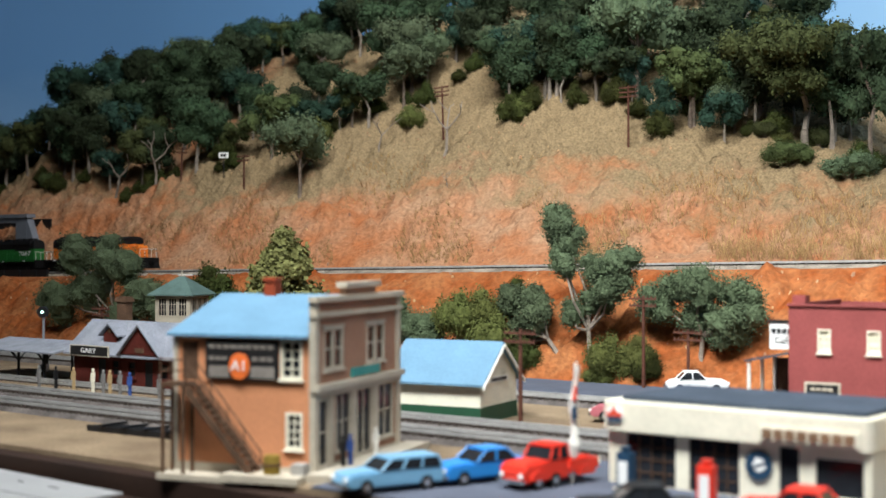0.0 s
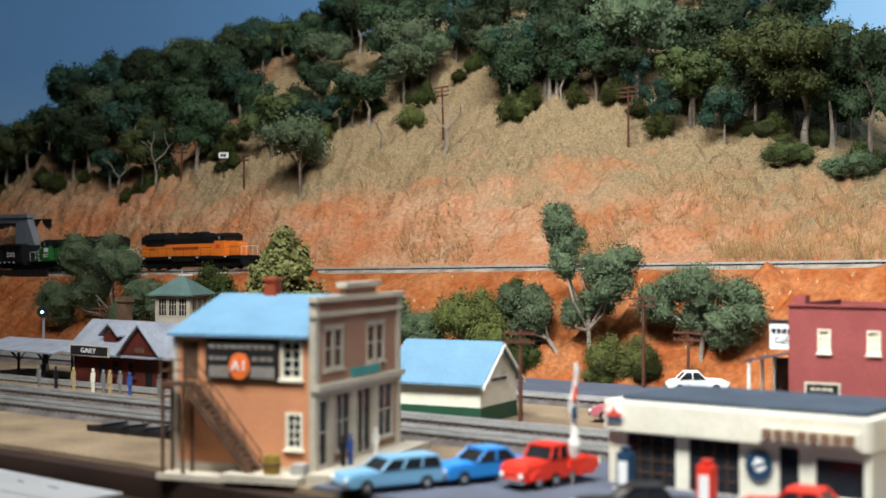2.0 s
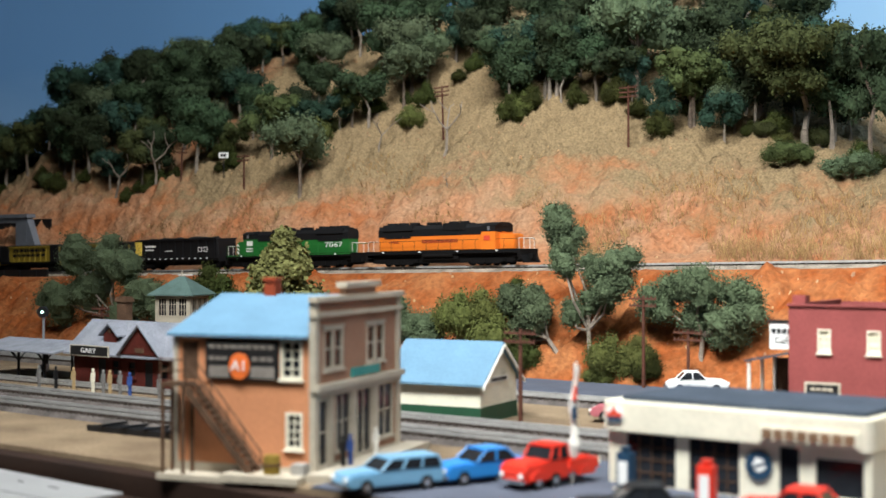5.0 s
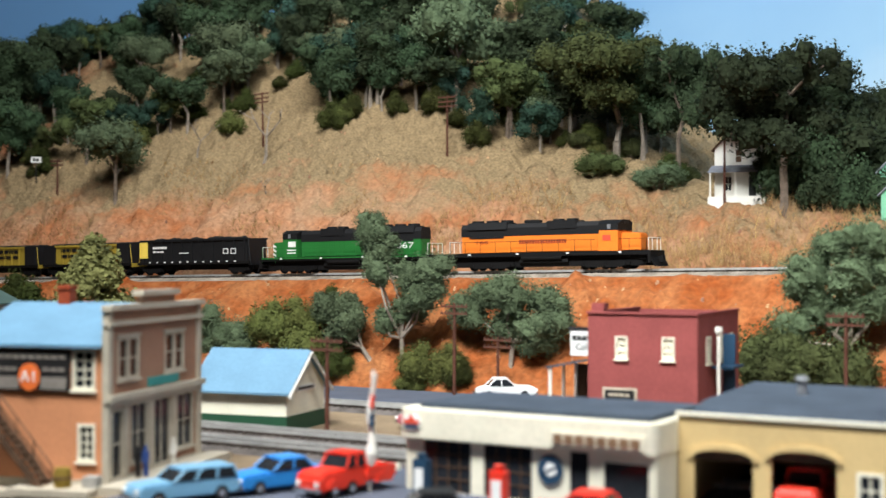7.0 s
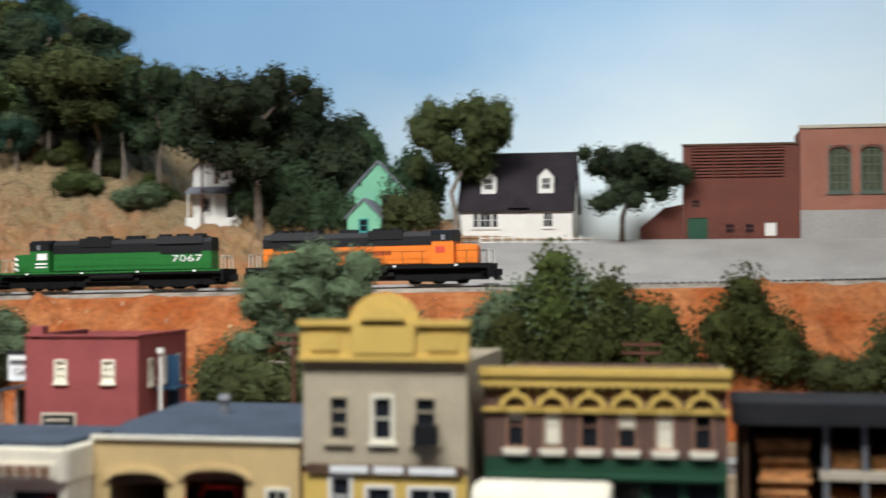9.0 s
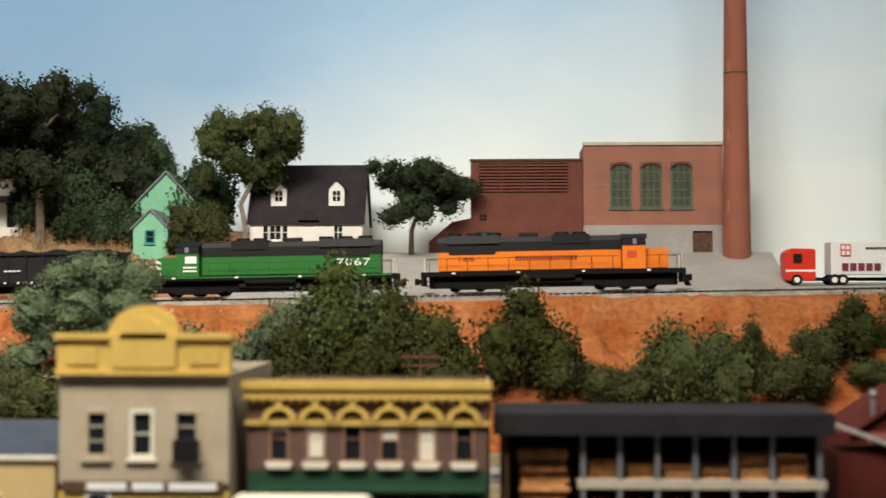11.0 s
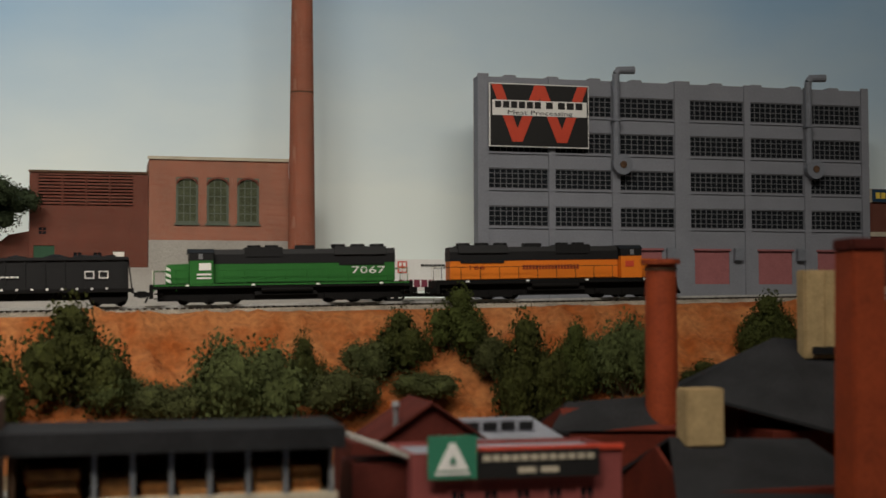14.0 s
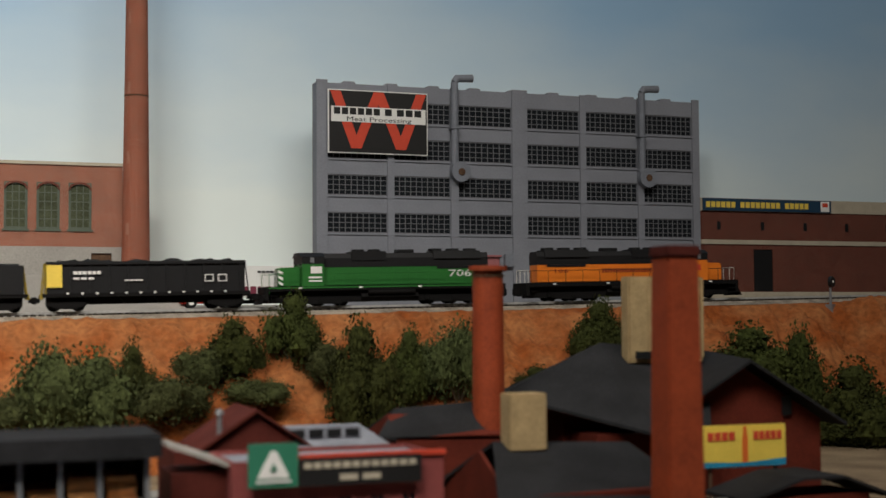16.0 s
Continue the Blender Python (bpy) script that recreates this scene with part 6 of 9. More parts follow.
# ---- behind the main line ----
def packing_plant():
    o = thing("packing_plant", pose(0.517, 1.46, 0.13), "grey five-storey packing plant with barred windows", "factory")
    w, d = 0.482, 0.016
    zt = 0.2465
    cols = [(0.0131, 0.0817), (0.0903, 0.1573), (0.1676, 0.2334), (0.2534, 0.3204), (0.3292, 0.3969), (0.4061, 0.4721)]
    rows = [(0.0803, 0.1032), (0.1222, 0.1452), (0.1632, 0.187), (0.2048, 0.2287)]
    holes = [(a, b, z0, z1) for a, b in cols for z0, z1 in rows]
    docks = [(a, b, 0.0166, 0.0551) for a, b in ((0.0217, 0.0642), (0.0979, 0.1411), (0.1747, 0.2179), (0.2581, 0.3013), (0.338, 0.381), (0.414, 0.457))]
    part("front_wall", wall(0, w, 0, zt, holes + docks, 0.004), PLANT_GREY, o, "grey concrete front")
    for x in (0.0, w - 0.004):
        part("side_wall", Mesh().box(x, x + 0.004, 0.0042, d, 0, zt), PLANT_GREY, o)
    part("flat_roof", Mesh().box(0.004, w - 0.004, 0.0042, d, zt - 0.006, zt - 0.003), PLANT_GREY, o)
    for x, x1 in ((0.0, 0.0125), (0.0822, 0.0898), (0.1578, 0.1671), (0.2339, 0.2529), (0.3209, 0.3287), (0.3974, 0.4056), (0.4726, w)):
        part("pier", Mesh().box(x, x1, -0.0024, -0.0001, 0, zt + (0.003 if x in (0.0, 0.2339, 0.4726) else 0.0012)), PLANT_GREY, o, "grey pier")
    for i in range(9):
        x = 0.03 + i * 0.05
        part("roof_lump", Mesh().prism([(x, zt), (x + 0.002, zt + 0.0028), (x + 0.014, zt + 0.0028), (x + 0.016, zt)], "y", 0.001, 0.02), PLANT_GREY, o)
    barm = material("window_bar_grey", (0.16, 0.165, 0.18), 0.6, 0.1, 60, 500, 0.0)
    rr = random.Random(8)
    for a, b, z0, z1 in holes:
        f = Mesh()
        n = max(8, int((b - a) / 0.0066))
        for i in range(1, n):
            x = a + (b - a) * i / n
            f.box(x - 0.00035, x + 0.00035, 0.0012, 0.002, z0, z1)
        for i in range(1, 4):
            z = z0 + (z1 - z0) * i / 4
            f.box(a, b, 0.0013, 0.0019, z - 0.00035, z + 0.00035)
        f.box(a, b, 0.0008, 0.0022, z0, z0 + 0.0012).box(a, b, 0.0008, 0.0022, z1 - 0.0012, z1)
        wn = part("window", f, barm, o, "barred factory window")
        part("pane", Mesh().box(a, b, 0.0024, 0.0029, z0, z1), GLASS, wn)
        part("sill", Mesh().box(a - 0.001, b + 0.001, -0.0016, -0.0001, z0 - 0.0022, z0 - 0.0002), PLANT_GREY, wn)
    for a, b, z0, z1 in docks:
        dd = part("dock_door", Mesh().box(a, b, 0.0012, 0.0028, z0, z1), DOCK_RED, o, "faded red dock door")
        part("door_head", Mesh().box(a - 0.0015, b + 0.0015, -0.002, -0.0001, z1, z1 + 0.002), DOCK_RED, dd)
        part("lamp_box", Mesh().prism([(-0.006, 0.044), (-0.0001, 0.044), (-0.0001, 0.058), (-0.006, 0.058)], "x", b + 0.0045, b + 0.0145), DUCT, o, "small dark wall box")
    for x in (0.1605, 0.4005):
        z0 = 0.151
        du = Mesh().rod((x, -0.007, z0), (x, -0.007, zt + 0.007), 0.0042, seg=12).rod((x, -0.007, zt + 0.007), (x + 0.004, -0.007, zt + 0.0122), 0.0042, seg=12).rod((x + 0.002, -0.007, zt + 0.0115), (x + 0.022, -0.007, zt + 0.0125), 0.0042, 0.0046, 12)
        dk = part("duct", du, DUCT, o, "grey roof duct")
        part("fan_housing", Mesh().rod((x + 0.0065, -0.012, z0), (x + 0.0065, -0.0026, z0), 0.0115, seg=24), DUCT, dk, "round fan housing")
        part("fan_eye", Mesh().rod((x + 0.0065, -0.0132, z0), (x + 0.0065, -0.012, z0), 0.004, seg=14), DARK_WOOD, dk)
        part("duct_strap", Mesh().box(x - 0.0055, x + 0.0055, -0.012, -0.0026, 0.2, 0.202), DUCT, dk)
    sg = part("sign_board", Mesh().box(0.0115, 0.1275, -0.008, -0.0055, 0.168, 0.2385), SIGN_WHITE, o, "black company sign with a red letter and white band")
    part("sign_face", Mesh().box(0.0127, 0.1263, -0.0086, -0.008, 0.1692, 0.2373), SIGN_BLACK, sg)
    zz = Mesh()
    z_hi, z_lo, k = 0.2368, 0.1735, 0.0115
    xs = [0.0195, 0.0435, 0.0695, 0.0955, 0.1195]
    for i in range(4):
        up = i % 2 == 0
        za, zb = (z_hi, z_lo) if up else (z_lo, z_hi)
        zz.prism([(xs[i] - k / 2, za), (xs[i] + k / 2, za), (xs[i + 1] + k / 2, zb), (xs[i + 1] - k / 2, zb)], "y", -0.0092 - 0.0001 * i, -0.0086)
    part("red_letter", zz, SIGN_RED, sg, "large red zigzag letter")
    bd = part("white_band", Mesh().box(0.0145, 0.1245, -0.0099, -0.0095, 0.2025, 0.2195), SIGN_WHITE, sg)
    part("band_letters", bars(bars(bars(Mesh(), 0.0175, 0.0725, 0.2145, 0.0074, 6), 0.0765, 0.0865, 0.2145, 0.0074, 1), 0.0905, 0.1215, 0.2145, 0.0074, 3).moved(pose(0, -0.01, 0)), SIGN_BLACK, sg, "black lettering blocks")
    letters("Meat Processing", 0.007, SIGN_BLACK, pose(0.0695, -0.0101, 0.2057), sg, width=0.075)
    for x in (0.02, 0.115):
        part("sign_bracket", Mesh().box(x, x + 0.002, -0.0055, -0.0025, 0.18, 0.23), DUCT, sg)
    return o


packing_plant()


def food_warehouse():
    o = thing("food_warehouse", pose(1.0045, 1.468, 0.132), "long dark red two-storey food warehouse with name board", "warehouse")
    w, d = 0.5, 0.075
    part("lower_wall", wall(0, w, 0.013, 0.072, [(0.076, 0.104, 0.0135, 0.066)], 0.003), FACTORY_DARK, o, "dark red brick lower wall")
    part("upper_wall", Mesh().box(0, w, 0, 0.003, 0.0775, 0.113), FACTORY_DARK, o, "dark red brick upper wall")
    part("plinth", Mesh().box(0, w, -0.001, 0.003, -0.004, 0.013), TRIM, o, "grey plinth")
    part("string_course", Mesh().box(0, w, -0.0018, 0.003, 0.072, 0.0775), TRIM, o, "pale string course")
    part("parapet", Mesh().box(0, w, -0.0015, 0.003, 0.113, 0.129), TRIM, o, "grey parapet")
    part("flat_roof", Mesh().box(0, w, 0.003, d, 0.118, 0.12), DARK_ROOF, o)
    part("cargo_door", Mesh().box(0.076, 0.104, 0.0012, 0.0028, 0.0135, 0.066), BLACK, o, "black cargo door")
    # Black plates on the uncut wall stand in for dark slots.
    for i in range(8):
        part("vent_slot_plate", Mesh().box(0.024 + i * 0.063, 0.029 + i * 0.063, -0.0006, -0.0001, 0.09, 0.1), BLACK, o)
    sg = part("name_board", Mesh().box(0.003, 0.19, -0.0034, -0.0016, 0.1135, 0.1285), SIGN_BLUE, o, "dark blue name board with yellow letters")
    part("board_letters", bars(bars(bars(Mesh(), 0.007, 0.05, 0.1209, 0.0072, 6), 0.056, 0.115, 0.1209, 0.0072, 8), 0.121, 0.157, 0.1209, 0.0072, 5).moved(pose(0, -0.0035, 0)), SIGN_YELLOW, sg, "yellow lettering blocks")
    part("logo", Mesh().box(0.174, 0.187, -0.0038, -0.0034, 0.1148, 0.1275), SIGN_WHITE, sg)
    part("logo_mark", Mesh().box(0.1765, 0.1845, -0.0041, -0.0038, 0.1205, 0.1255), SIGN_RED, sg)
    return o


food_warehouse()


def powerhouse():
    o = thing("powerhouse", pose(0.163, 1.472, 0.13), "red brick powerhouse with three arched windows", "factory")
    w, d, top = 0.147, 0.08, 0.147
    arches = [(0.0295 + i * 0.032, 0.0495 + i * 0.032, 0.0815, 0.127) for i in range(3)]
    part("front_wall", wall(0, w, 0.062, top, arches, 0.003), FACTORY_BRICK, o, "red brick front wall")
    part("base_wall", wall(0, w, 0, 0.062, [(0.115, 0.136, 0.012, 0.0555)], 0.004).moved(pose(0, -0.0012, 0)), CONCRETE, o, "grey concrete base")
    part("base_door", Mesh().box(0.115, 0.136, 0.001, 0.0028, 0.012, 0.0555), DARK_WOOD, o, "brown base door")
    for x in (0, w - 0.003):
        part("side_wall", Mesh().box(x, x + 0.003, 0.0031, d, 0, top), FACTORY_BRICK, o)
    part("coping", Mesh().box(-0.001, w + 0.001, -0.0018, 0.0035, top, top + 0.0032), TRIM, o, "pale stone coping")
    part("flat_roof", Mesh().box(0.003, w - 0.003, 0.0035, d, top - 0.006, top - 0.004), DARK_ROOF, o)
    frame_mat = material("powerhouse_window_green", (0.1, 0.12, 0.09), 0.6, 0.15, 60, 500, 0.05)
    pane_mat = material("dusty_window_glass", (0.09, 0.1, 0.06), 0.25, 0.3, 60, 500, 0.0)
    for h in arches:
        a, b, z0, z1 = h
        c = (a + b) / 2
        wn = window(o, Matrix.Identity(4), h, 3, 5, frame_mat, glass=pane_mat, bar=0.0011)
        spand = Mesh()
        for s in (-1, 1):
            pts = [(c + s * (b - a) / 2, z1), (c + s * (b - a) / 2, z1 - 0.006)] + [(c + s * (b - a) / 2 * math.cos(k * math.pi / 12), z1 - 0.006 + 0.006 * math.sin(k * math.pi / 12)) for k in range(1, 7)]
            spand.prism(pts, "y", -0.0012, 0.0001)
        part("arch_spandrel", spand, FACTORY_BRICK, wn)
        hood = Mesh()
        for k in range(8):
            t0, t1 = math.pi * k / 8, math.pi * (k + 1) / 8
            ri, ro = (b - a) / 2, (b - a) / 2 + 0.002
            hood.prism([(c + ri * math.cos(t0), z1 - 0.006 + 0.0065 * math.sin(t0)), (c + ro * math.cos(t0), z1 - 0.006 + 0.0085 * math.sin(t0)), (c + ro * math.cos(t1), z1 - 0.006 + 0.0085 * math.sin(t1)), (c + ri * math.cos(t1), z1 - 0.006 + 0.0065 * math.sin(t1))], "y", -0.0016, -0.0001)
        part("brick_arch", hood, FACTORY_DARK, wn)
    l = thing("boiler_house", pose(0.043, 1.474, 0.13), "dark brick boiler house with louvred vents", "factory")
    w, top = 0.1195, 0.131
    holes = [(0.009, 0.104, 0.097, 0.1285), (0.009, 0.0175, 0.0665, 0.0745), (0.0045, 0.0255, 0.031, 0.0555), (0.044, 0.053, 0.039, 0.049), (0.064, 0.073, 0.039, 0.049), (0.084, 0.0955, 0.036, 0.05)]
    part("front_wall", wall(0, w, 0, top, holes, 0.003), FACTORY_DARK, l, "dark red brick wall")
    part("coping", Mesh().box(-0.001, w, -0.0015, 0.004, top, top + 0.0022), DARK_WOOD, l)
    part("side_wall", Mesh().box(0, 0.003, 0.0031, 0.07, 0, top), FACTORY_DARK, l)
    part("flat_roof", Mesh().box(0.003, w, 0.004, 0.07, top - 0.005, top - 0.003), DARK_ROOF, l)
    part("wing_wall", Mesh().prism([(-0.045, 0.0), (-0.0002, 0.0), (-0.0002, 0.07), (-0.02, 0.066), (-0.045, 0.045)], "y", 0.002, 0.006), FACTORY_DARK, l, "stepped brick wing wall")
    lv = part("louvre", Mesh().box(0.009, 0.104, 0.0022, 0.0028, 0.097, 0.1285), BLACK, l, "dark louvred vent")
    for i in range(9):
        z = 0.0982 + i * 0.0034
        part("louvre_slat", Mesh().prism([(-0.0002, z), (0.0018, z + 0.0018), (0.0018, z + 0.0024), (-0.0002, z + 0.0006)], "x", 0.0092, 0.1038), FACTORY_DARK, lv)
    for i in range(1, 4):
        part("louvre_post", Mesh().box(0.009 + i * 0.0238 - 0.0008, 0.009 + i * 0.0238 + 0.0008, -0.0006, 0.0021, 0.097, 0.1285), FACTORY_DARK, lv)
    part("green_door", Mesh().box(0.0045, 0.0255, 0.001, 0.0026, 0.031, 0.0555), GREEN_BASE, l, "green arched door")
    for h in holes[1:2] + holes[3:5]:
        window(l, Matrix.Identity(4), h, 2, 2, FACTORY_DARK, sill=False)
    part("white_door", Mesh().box(0.084, 0.0955, 0.001, 0.0026, 0.036, 0.05), WHITE, l, "small white door")
    s = thing("brick_stack", pose(0.3225, 1.462, 0.13), "tall tapered red brick smokestack", "chimney")
    part("shaft", Mesh().rod((0, 0, 0), (0, 0, 0.4), 0.0152, 0.0104, 28), CHIMNEY, s)
    part("crown", Mesh().rod((0, 0, 0.4), (0, 0, 0.412), 0.012, 0.0128, 28), CHIMNEY, s)
    for z, r in ((0.22, 0.0128),):
        part("band", Mesh().rod((0, 0, z), (0, 0, z + 0.0015), r + 0.0001, r + 0.0001, 28), DARK_WOOD, s)


powerhouse()


def cape_house():
    o = thing("cape_house", pose(-0.2, 1.5, 0.172), "white house with dark roof and two dormers", "house")
    w, d, eave, ridge = 0.124, 0.075, 0.028, 0.09
    m = {s: face(s, w, d) for s in ("front", "left", "right", "back")}
    wl = (0.0145, 0.042, 0.0065, 0.0225)
    wr = (0.0925, 0.1025, 0.0065, 0.0225)
    dr = (0.0615, 0.0695, 0.0005, 0.021)
    part("front_wall", wall(0, w, -0.01, eave, [wl, wr, dr]), WHITE, o, "white clapboard wall")
    part("back_wall", wall(0, w, -0.01, eave).moved(m["back"]), WHITE, o)
    for s in ("left", "right"):
        part(s + "_gable", wall(0.0017, d - 0.0017, -0.01, eave).prism([(0.0017, eave), (d - 0.0017, eave), (d / 2, ridge)], "y", 0, 0.0016).moved(m[s]), WHITE, o)
    roofm = material("dark_shingle_roof", (0.035, 0.028, 0.032), 0.85, 0.25, 60, 700, 0.3)
    part("roof", gable_roof(w, d, eave, ridge, 0.003, 0.003), roofm, o, "dark shingle roof")
    window(o, m["front"], (wl[0], wl[0] + 0.006, wl[2], wl[3]), 1, 2, WHITE)
    window(o, m["front"], (wl[0] + 0.0075, wl[1] - 0.0075, wl[2], wl[3]), 2, 2, WHITE)
    window(o, m["front"], (wl[1] - 0.006, wl[1], wl[2], wl[3]), 1, 2, WHITE)
    window(o, m["front"], wr, 2, 2, WHITE)
    part("front_door", Mesh().box(dr[0], dr[1], 0.0004, 0.0012, dr[2], dr[3]), WHITE, o, "white front door")
    part("porch_gable", Mesh().prism([(0.0535, 0.0275), (0.0655, 0.039), (0.0775, 0.0275)], "y", -0.006, 0.02), roofm, o, "small dark porch gable")
    for x in (0.0305, 0.0945):
        zb = 0.044
        hm = [(x - 0.0042, x + 0.0042, zb + 0.005, zb + 0.0165)]
        dm = part("dormer", wall(x - 0.0085, x + 0.0085, zb, zb + 0.019, hm, 0.0014).prism([(x - 0.0085, zb + 0.019), (x + 0.0085, zb + 0.019), (x, zb + 0.028)], "y", 0, 0.0014).box(x - 0.0085, x - 0.0071, 0.0015, 0.022, zb - 0.004, zb + 0.019).box(x + 0.0071, x + 0.0085, 0.0015, 0.022, zb - 0.004, zb + 0.019).moved(pose(0, 0.0085, 0)), WHITE, o, "white gabled dormer")
        part("dormer_roof", Mesh().prism([(x - 0.0102, zb + 0.0174), (x, zb + 0.0282), (x + 0.0102, zb + 0.0174), (x + 0.0102, zb + 0.0186), (x, zb + 0.0295), (x - 0.0102, zb + 0.0186)], "y", 0.0065, 0.032), roofm, dm)
        f = Mesh()
        a0, a1, z0, z1 = hm[0]
        f.box(a0, a1, 0.009, 0.0096, (z0 + z1) / 2 - 0.0004, (z0 + z1) / 2 + 0.0004).box(x - 0.0004, x + 0.0004, 0.009, 0.0096, z0, z1)
        part("dormer_sash", f, WHITE, dm)
        part("pane", Mesh().box(a0, a1, 0.0097, 0.01, z0, z1), GLASS, dm)
    return o


cape_house()


def porch_house():
    o = thing("porch_house", pose(-0.531, 1.55, 0.194, 0, 0, 6) @ Matrix.Diagonal((0.86, 1, 1, 1)), "white two-storey house with gable and front porch", "house")
    w, d = 0.072, 0.06
    m = {s: face(s, w, d) for s in ("front", "left", "right", "back")}
    hs = [(0.0285, 0.0375, 0.041, 0.057), (0.014, 0.0235, 0.008, 0.025), (0.047, 0.057, 0.001, 0.025)]
    part("front_wall", wall(0, w, -0.012, 0.058, hs).prism([(0, 0.058), (w, 0.058), (w / 2, 0.088)], "y", 0, 0.0016), WHITE, o, "white gable wall")
    part("back_wall", wall(0, w, -0.012, 0.058).moved(m["back"]), WHITE, o)
    for s in ("left", "right"):
        part(s + "_wall", wall(0.0017, d - 0.0017, -0.012, 0.058).moved(m[s]), WHITE, o)
    k = 0.03 / (w / 2)
    part("roof", Mesh().prism([(-0.004, 0.058 - 0.004 * k), (w / 2, 0.088), (w + 0.004, 0.058 - 0.004 * k), (w + 0.004, 0.06 - 0.004 * k), (w / 2, 0.0905), (-0.004, 0.06 - 0.004 * k)], "y", -0.003, d), DARK_WOOD, o, "brown gable roof")
    window(o, m["front"], hs[0], 1, 2, WHITE, glass=DARK_WOOD)
    window(o, m["front"], hs[1], 2, 2, WHITE)
    part("front_door", Mesh().box(hs[2][0], hs[2][1], 0.0004, 0.0012, hs[2][2], hs[2][3]), BLACK, o, "dark front door")
    part("porch_roof", Mesh().prism([(-0.02, 0.0285), (-0.0002, 0.0365), (-0.0002, 0.038), (-0.02, 0.03)], "x", -0.004, w + 0.002), GREY_ROOF, o, "grey porch roof")
    part("porch_floor", Mesh().box(-0.004, w + 0.002, -0.02, -0.0002, -0.014, 0.0006), WHITE, o, "white porch floor")
    for x in (-0.001, 0.0335, 0.066):
        part("porch_post", Mesh().rod((x, -0.0185, 0.0006), (x, -0.0185, 0.0288), 0.0012, seg=8), WHITE, o, "white porch post")
    g = thing("green_house", pose(-0.318, 1.46, 0.166, 0, 0, 3), "mint green house with a steep gabled wing", "house")
    MINT = material("mint_green_paint", (0.22, 0.52, 0.33), 0.7, 0.12, 60, 600, 0.1)
    h = (0.0135, 0.0225, 0.008, 0.021)
    part("wing_wall", wall(0, 0.037, -0.01, 0.024, [h]).prism([(0, 0.024), (0.037, 0.024), (0.0185, 0.0425)], "y", 0, 0.0016), MINT, g, "mint green gable wall")
    part("wing_side", Mesh().box(0, 0.0016, 0.0017, 0.06, -0.01, 0.024).box(0.0354, 0.037, 0.0017, 0.06, -0.01, 0.024), MINT, g)
    window(g, Matrix.Identity(4), h, 1, 2, TEAL)
    part("wing_roof", Mesh().prism([(-0.003, 0.0212), (0.0185, 0.0428), (0.04, 0.0212), (0.04, 0.0229), (0.0185, 0.0448), (-0.003, 0.0229)], "y", -0.003, 0.06), GREY_ROOF, g, "grey wing roof")
    h2 = (0.028, 0.036, 0.036, 0.05)
    part("main_wall", wall(-0.012, 0.058, -0.01, 0.052, [h2]).prism([(-0.012, 0.052), (0.058, 0.052), (0.023, 0.088)], "y", 0, 0.0016).moved(pose(0, 0.0605, 0)), MINT, g, "mint green tall gable")
    window(g, pose(0, 0.0605, 0), h2, 1, 2, STATION_RED)
    part("main_side", Mesh().box(0.0564, 0.058, 0.0623, 0.11, -0.01, 0.052).box(-0.012, -0.0104, 0.0623, 0.11, -0.01, 0.052), MINT, g)
    part("main_roof", Mesh().prism([(-0.016, 0.0479), (0.023, 0.0885), (0.062, 0.0479), (0.062, 0.05), (0.023, 0.0908), (-0.016, 0.05)], "y", 0.057, 0.11), GREY_ROOF, g, "grey main roof")
    f = thing("picket_fence", pose(-0.28, 1.462, 0.0), "dark rail fence before the white house", "fence")
    for i in range(20):
        x = i * 0.012
        z = rough_height(-0.28 + x, 1.462)
        part("fence_post", Mesh().box(x, x + 0.0014, 0, 0.0014, z - 0.003, z + 0.013), DARK_WOOD if i < 9 else WHITE, f)
        if i < 19:
            z2 = rough_height(-0.28 + x + 0.012, 1.462)
            for dz in (0.005, 0.0095):
                part("fence_rail", Mesh().rod((x, 0.0007, z + dz), (x + 0.012, 0.0007, z2 + dz), 0.0006, seg=4), DARK_WOOD if i < 9 else WHITE, f)


porch_house()
solid("concrete_apron", Mesh().prism([(1.335, 0.1155), (1.345, 0.1175), (1.47, 0.163), (1.47, 0.158), (1.345, 0.112)], "x", -0.19, 0.36).prism([(1.342, 0.1262), (1.56, 0.1318), (1.56, 0.128), (1.342, 0.122)], "x", 0.3602, 2.3), CONCRETE, "grey concrete apron between track and factories", "apron", "structure")


# ---- trees ----
def leaf_crown(clumps, leaves, size, seed, flat=0.8):
    """Many small leaf blades gathered round clumps (x, y, z, r), with an uneven outline and gaps."""
    rnd = random.Random(seed)
    v, f = [], []
    total = sum(c[3] ** 2 for c in clumps)
    for cx, cy, cz, r in clumps:
        n = int(leaves * r * r / total)
        for _ in range(n):
            d = Vector((rnd.gauss(0, 1), rnd.gauss(0, 1), rnd.gauss(0, 1) * flat)).normalized()
            k = r * (0.55 + 0.5 * rnd.random() ** 0.7)
            lump = 1 + 0.35 * noise.noise(d * 2.6 + Vector((cx, cy, cz)) * 90)
            p = Vector((cx, cy, cz)) + d * k * lump
            a = Vector((rnd.gauss(0, 1), rnd.gauss(0, 1), rnd.gauss(0, 1))).normalized()
            b = (d + a * 0.9).cross(a).normalized()
            s = size * (0.6 + 0.8 * rnd.random())
            i = len(v)
            v += [tuple(p - a * s - b * s * 0.3), tuple(p + b * s), tuple(p + a * s), tuple(p - b * s * 0.8)]
            f.append((i, i + 1, i + 2, i + 3))
    m = Mesh()
    m.v, m.f = v, f
    return m


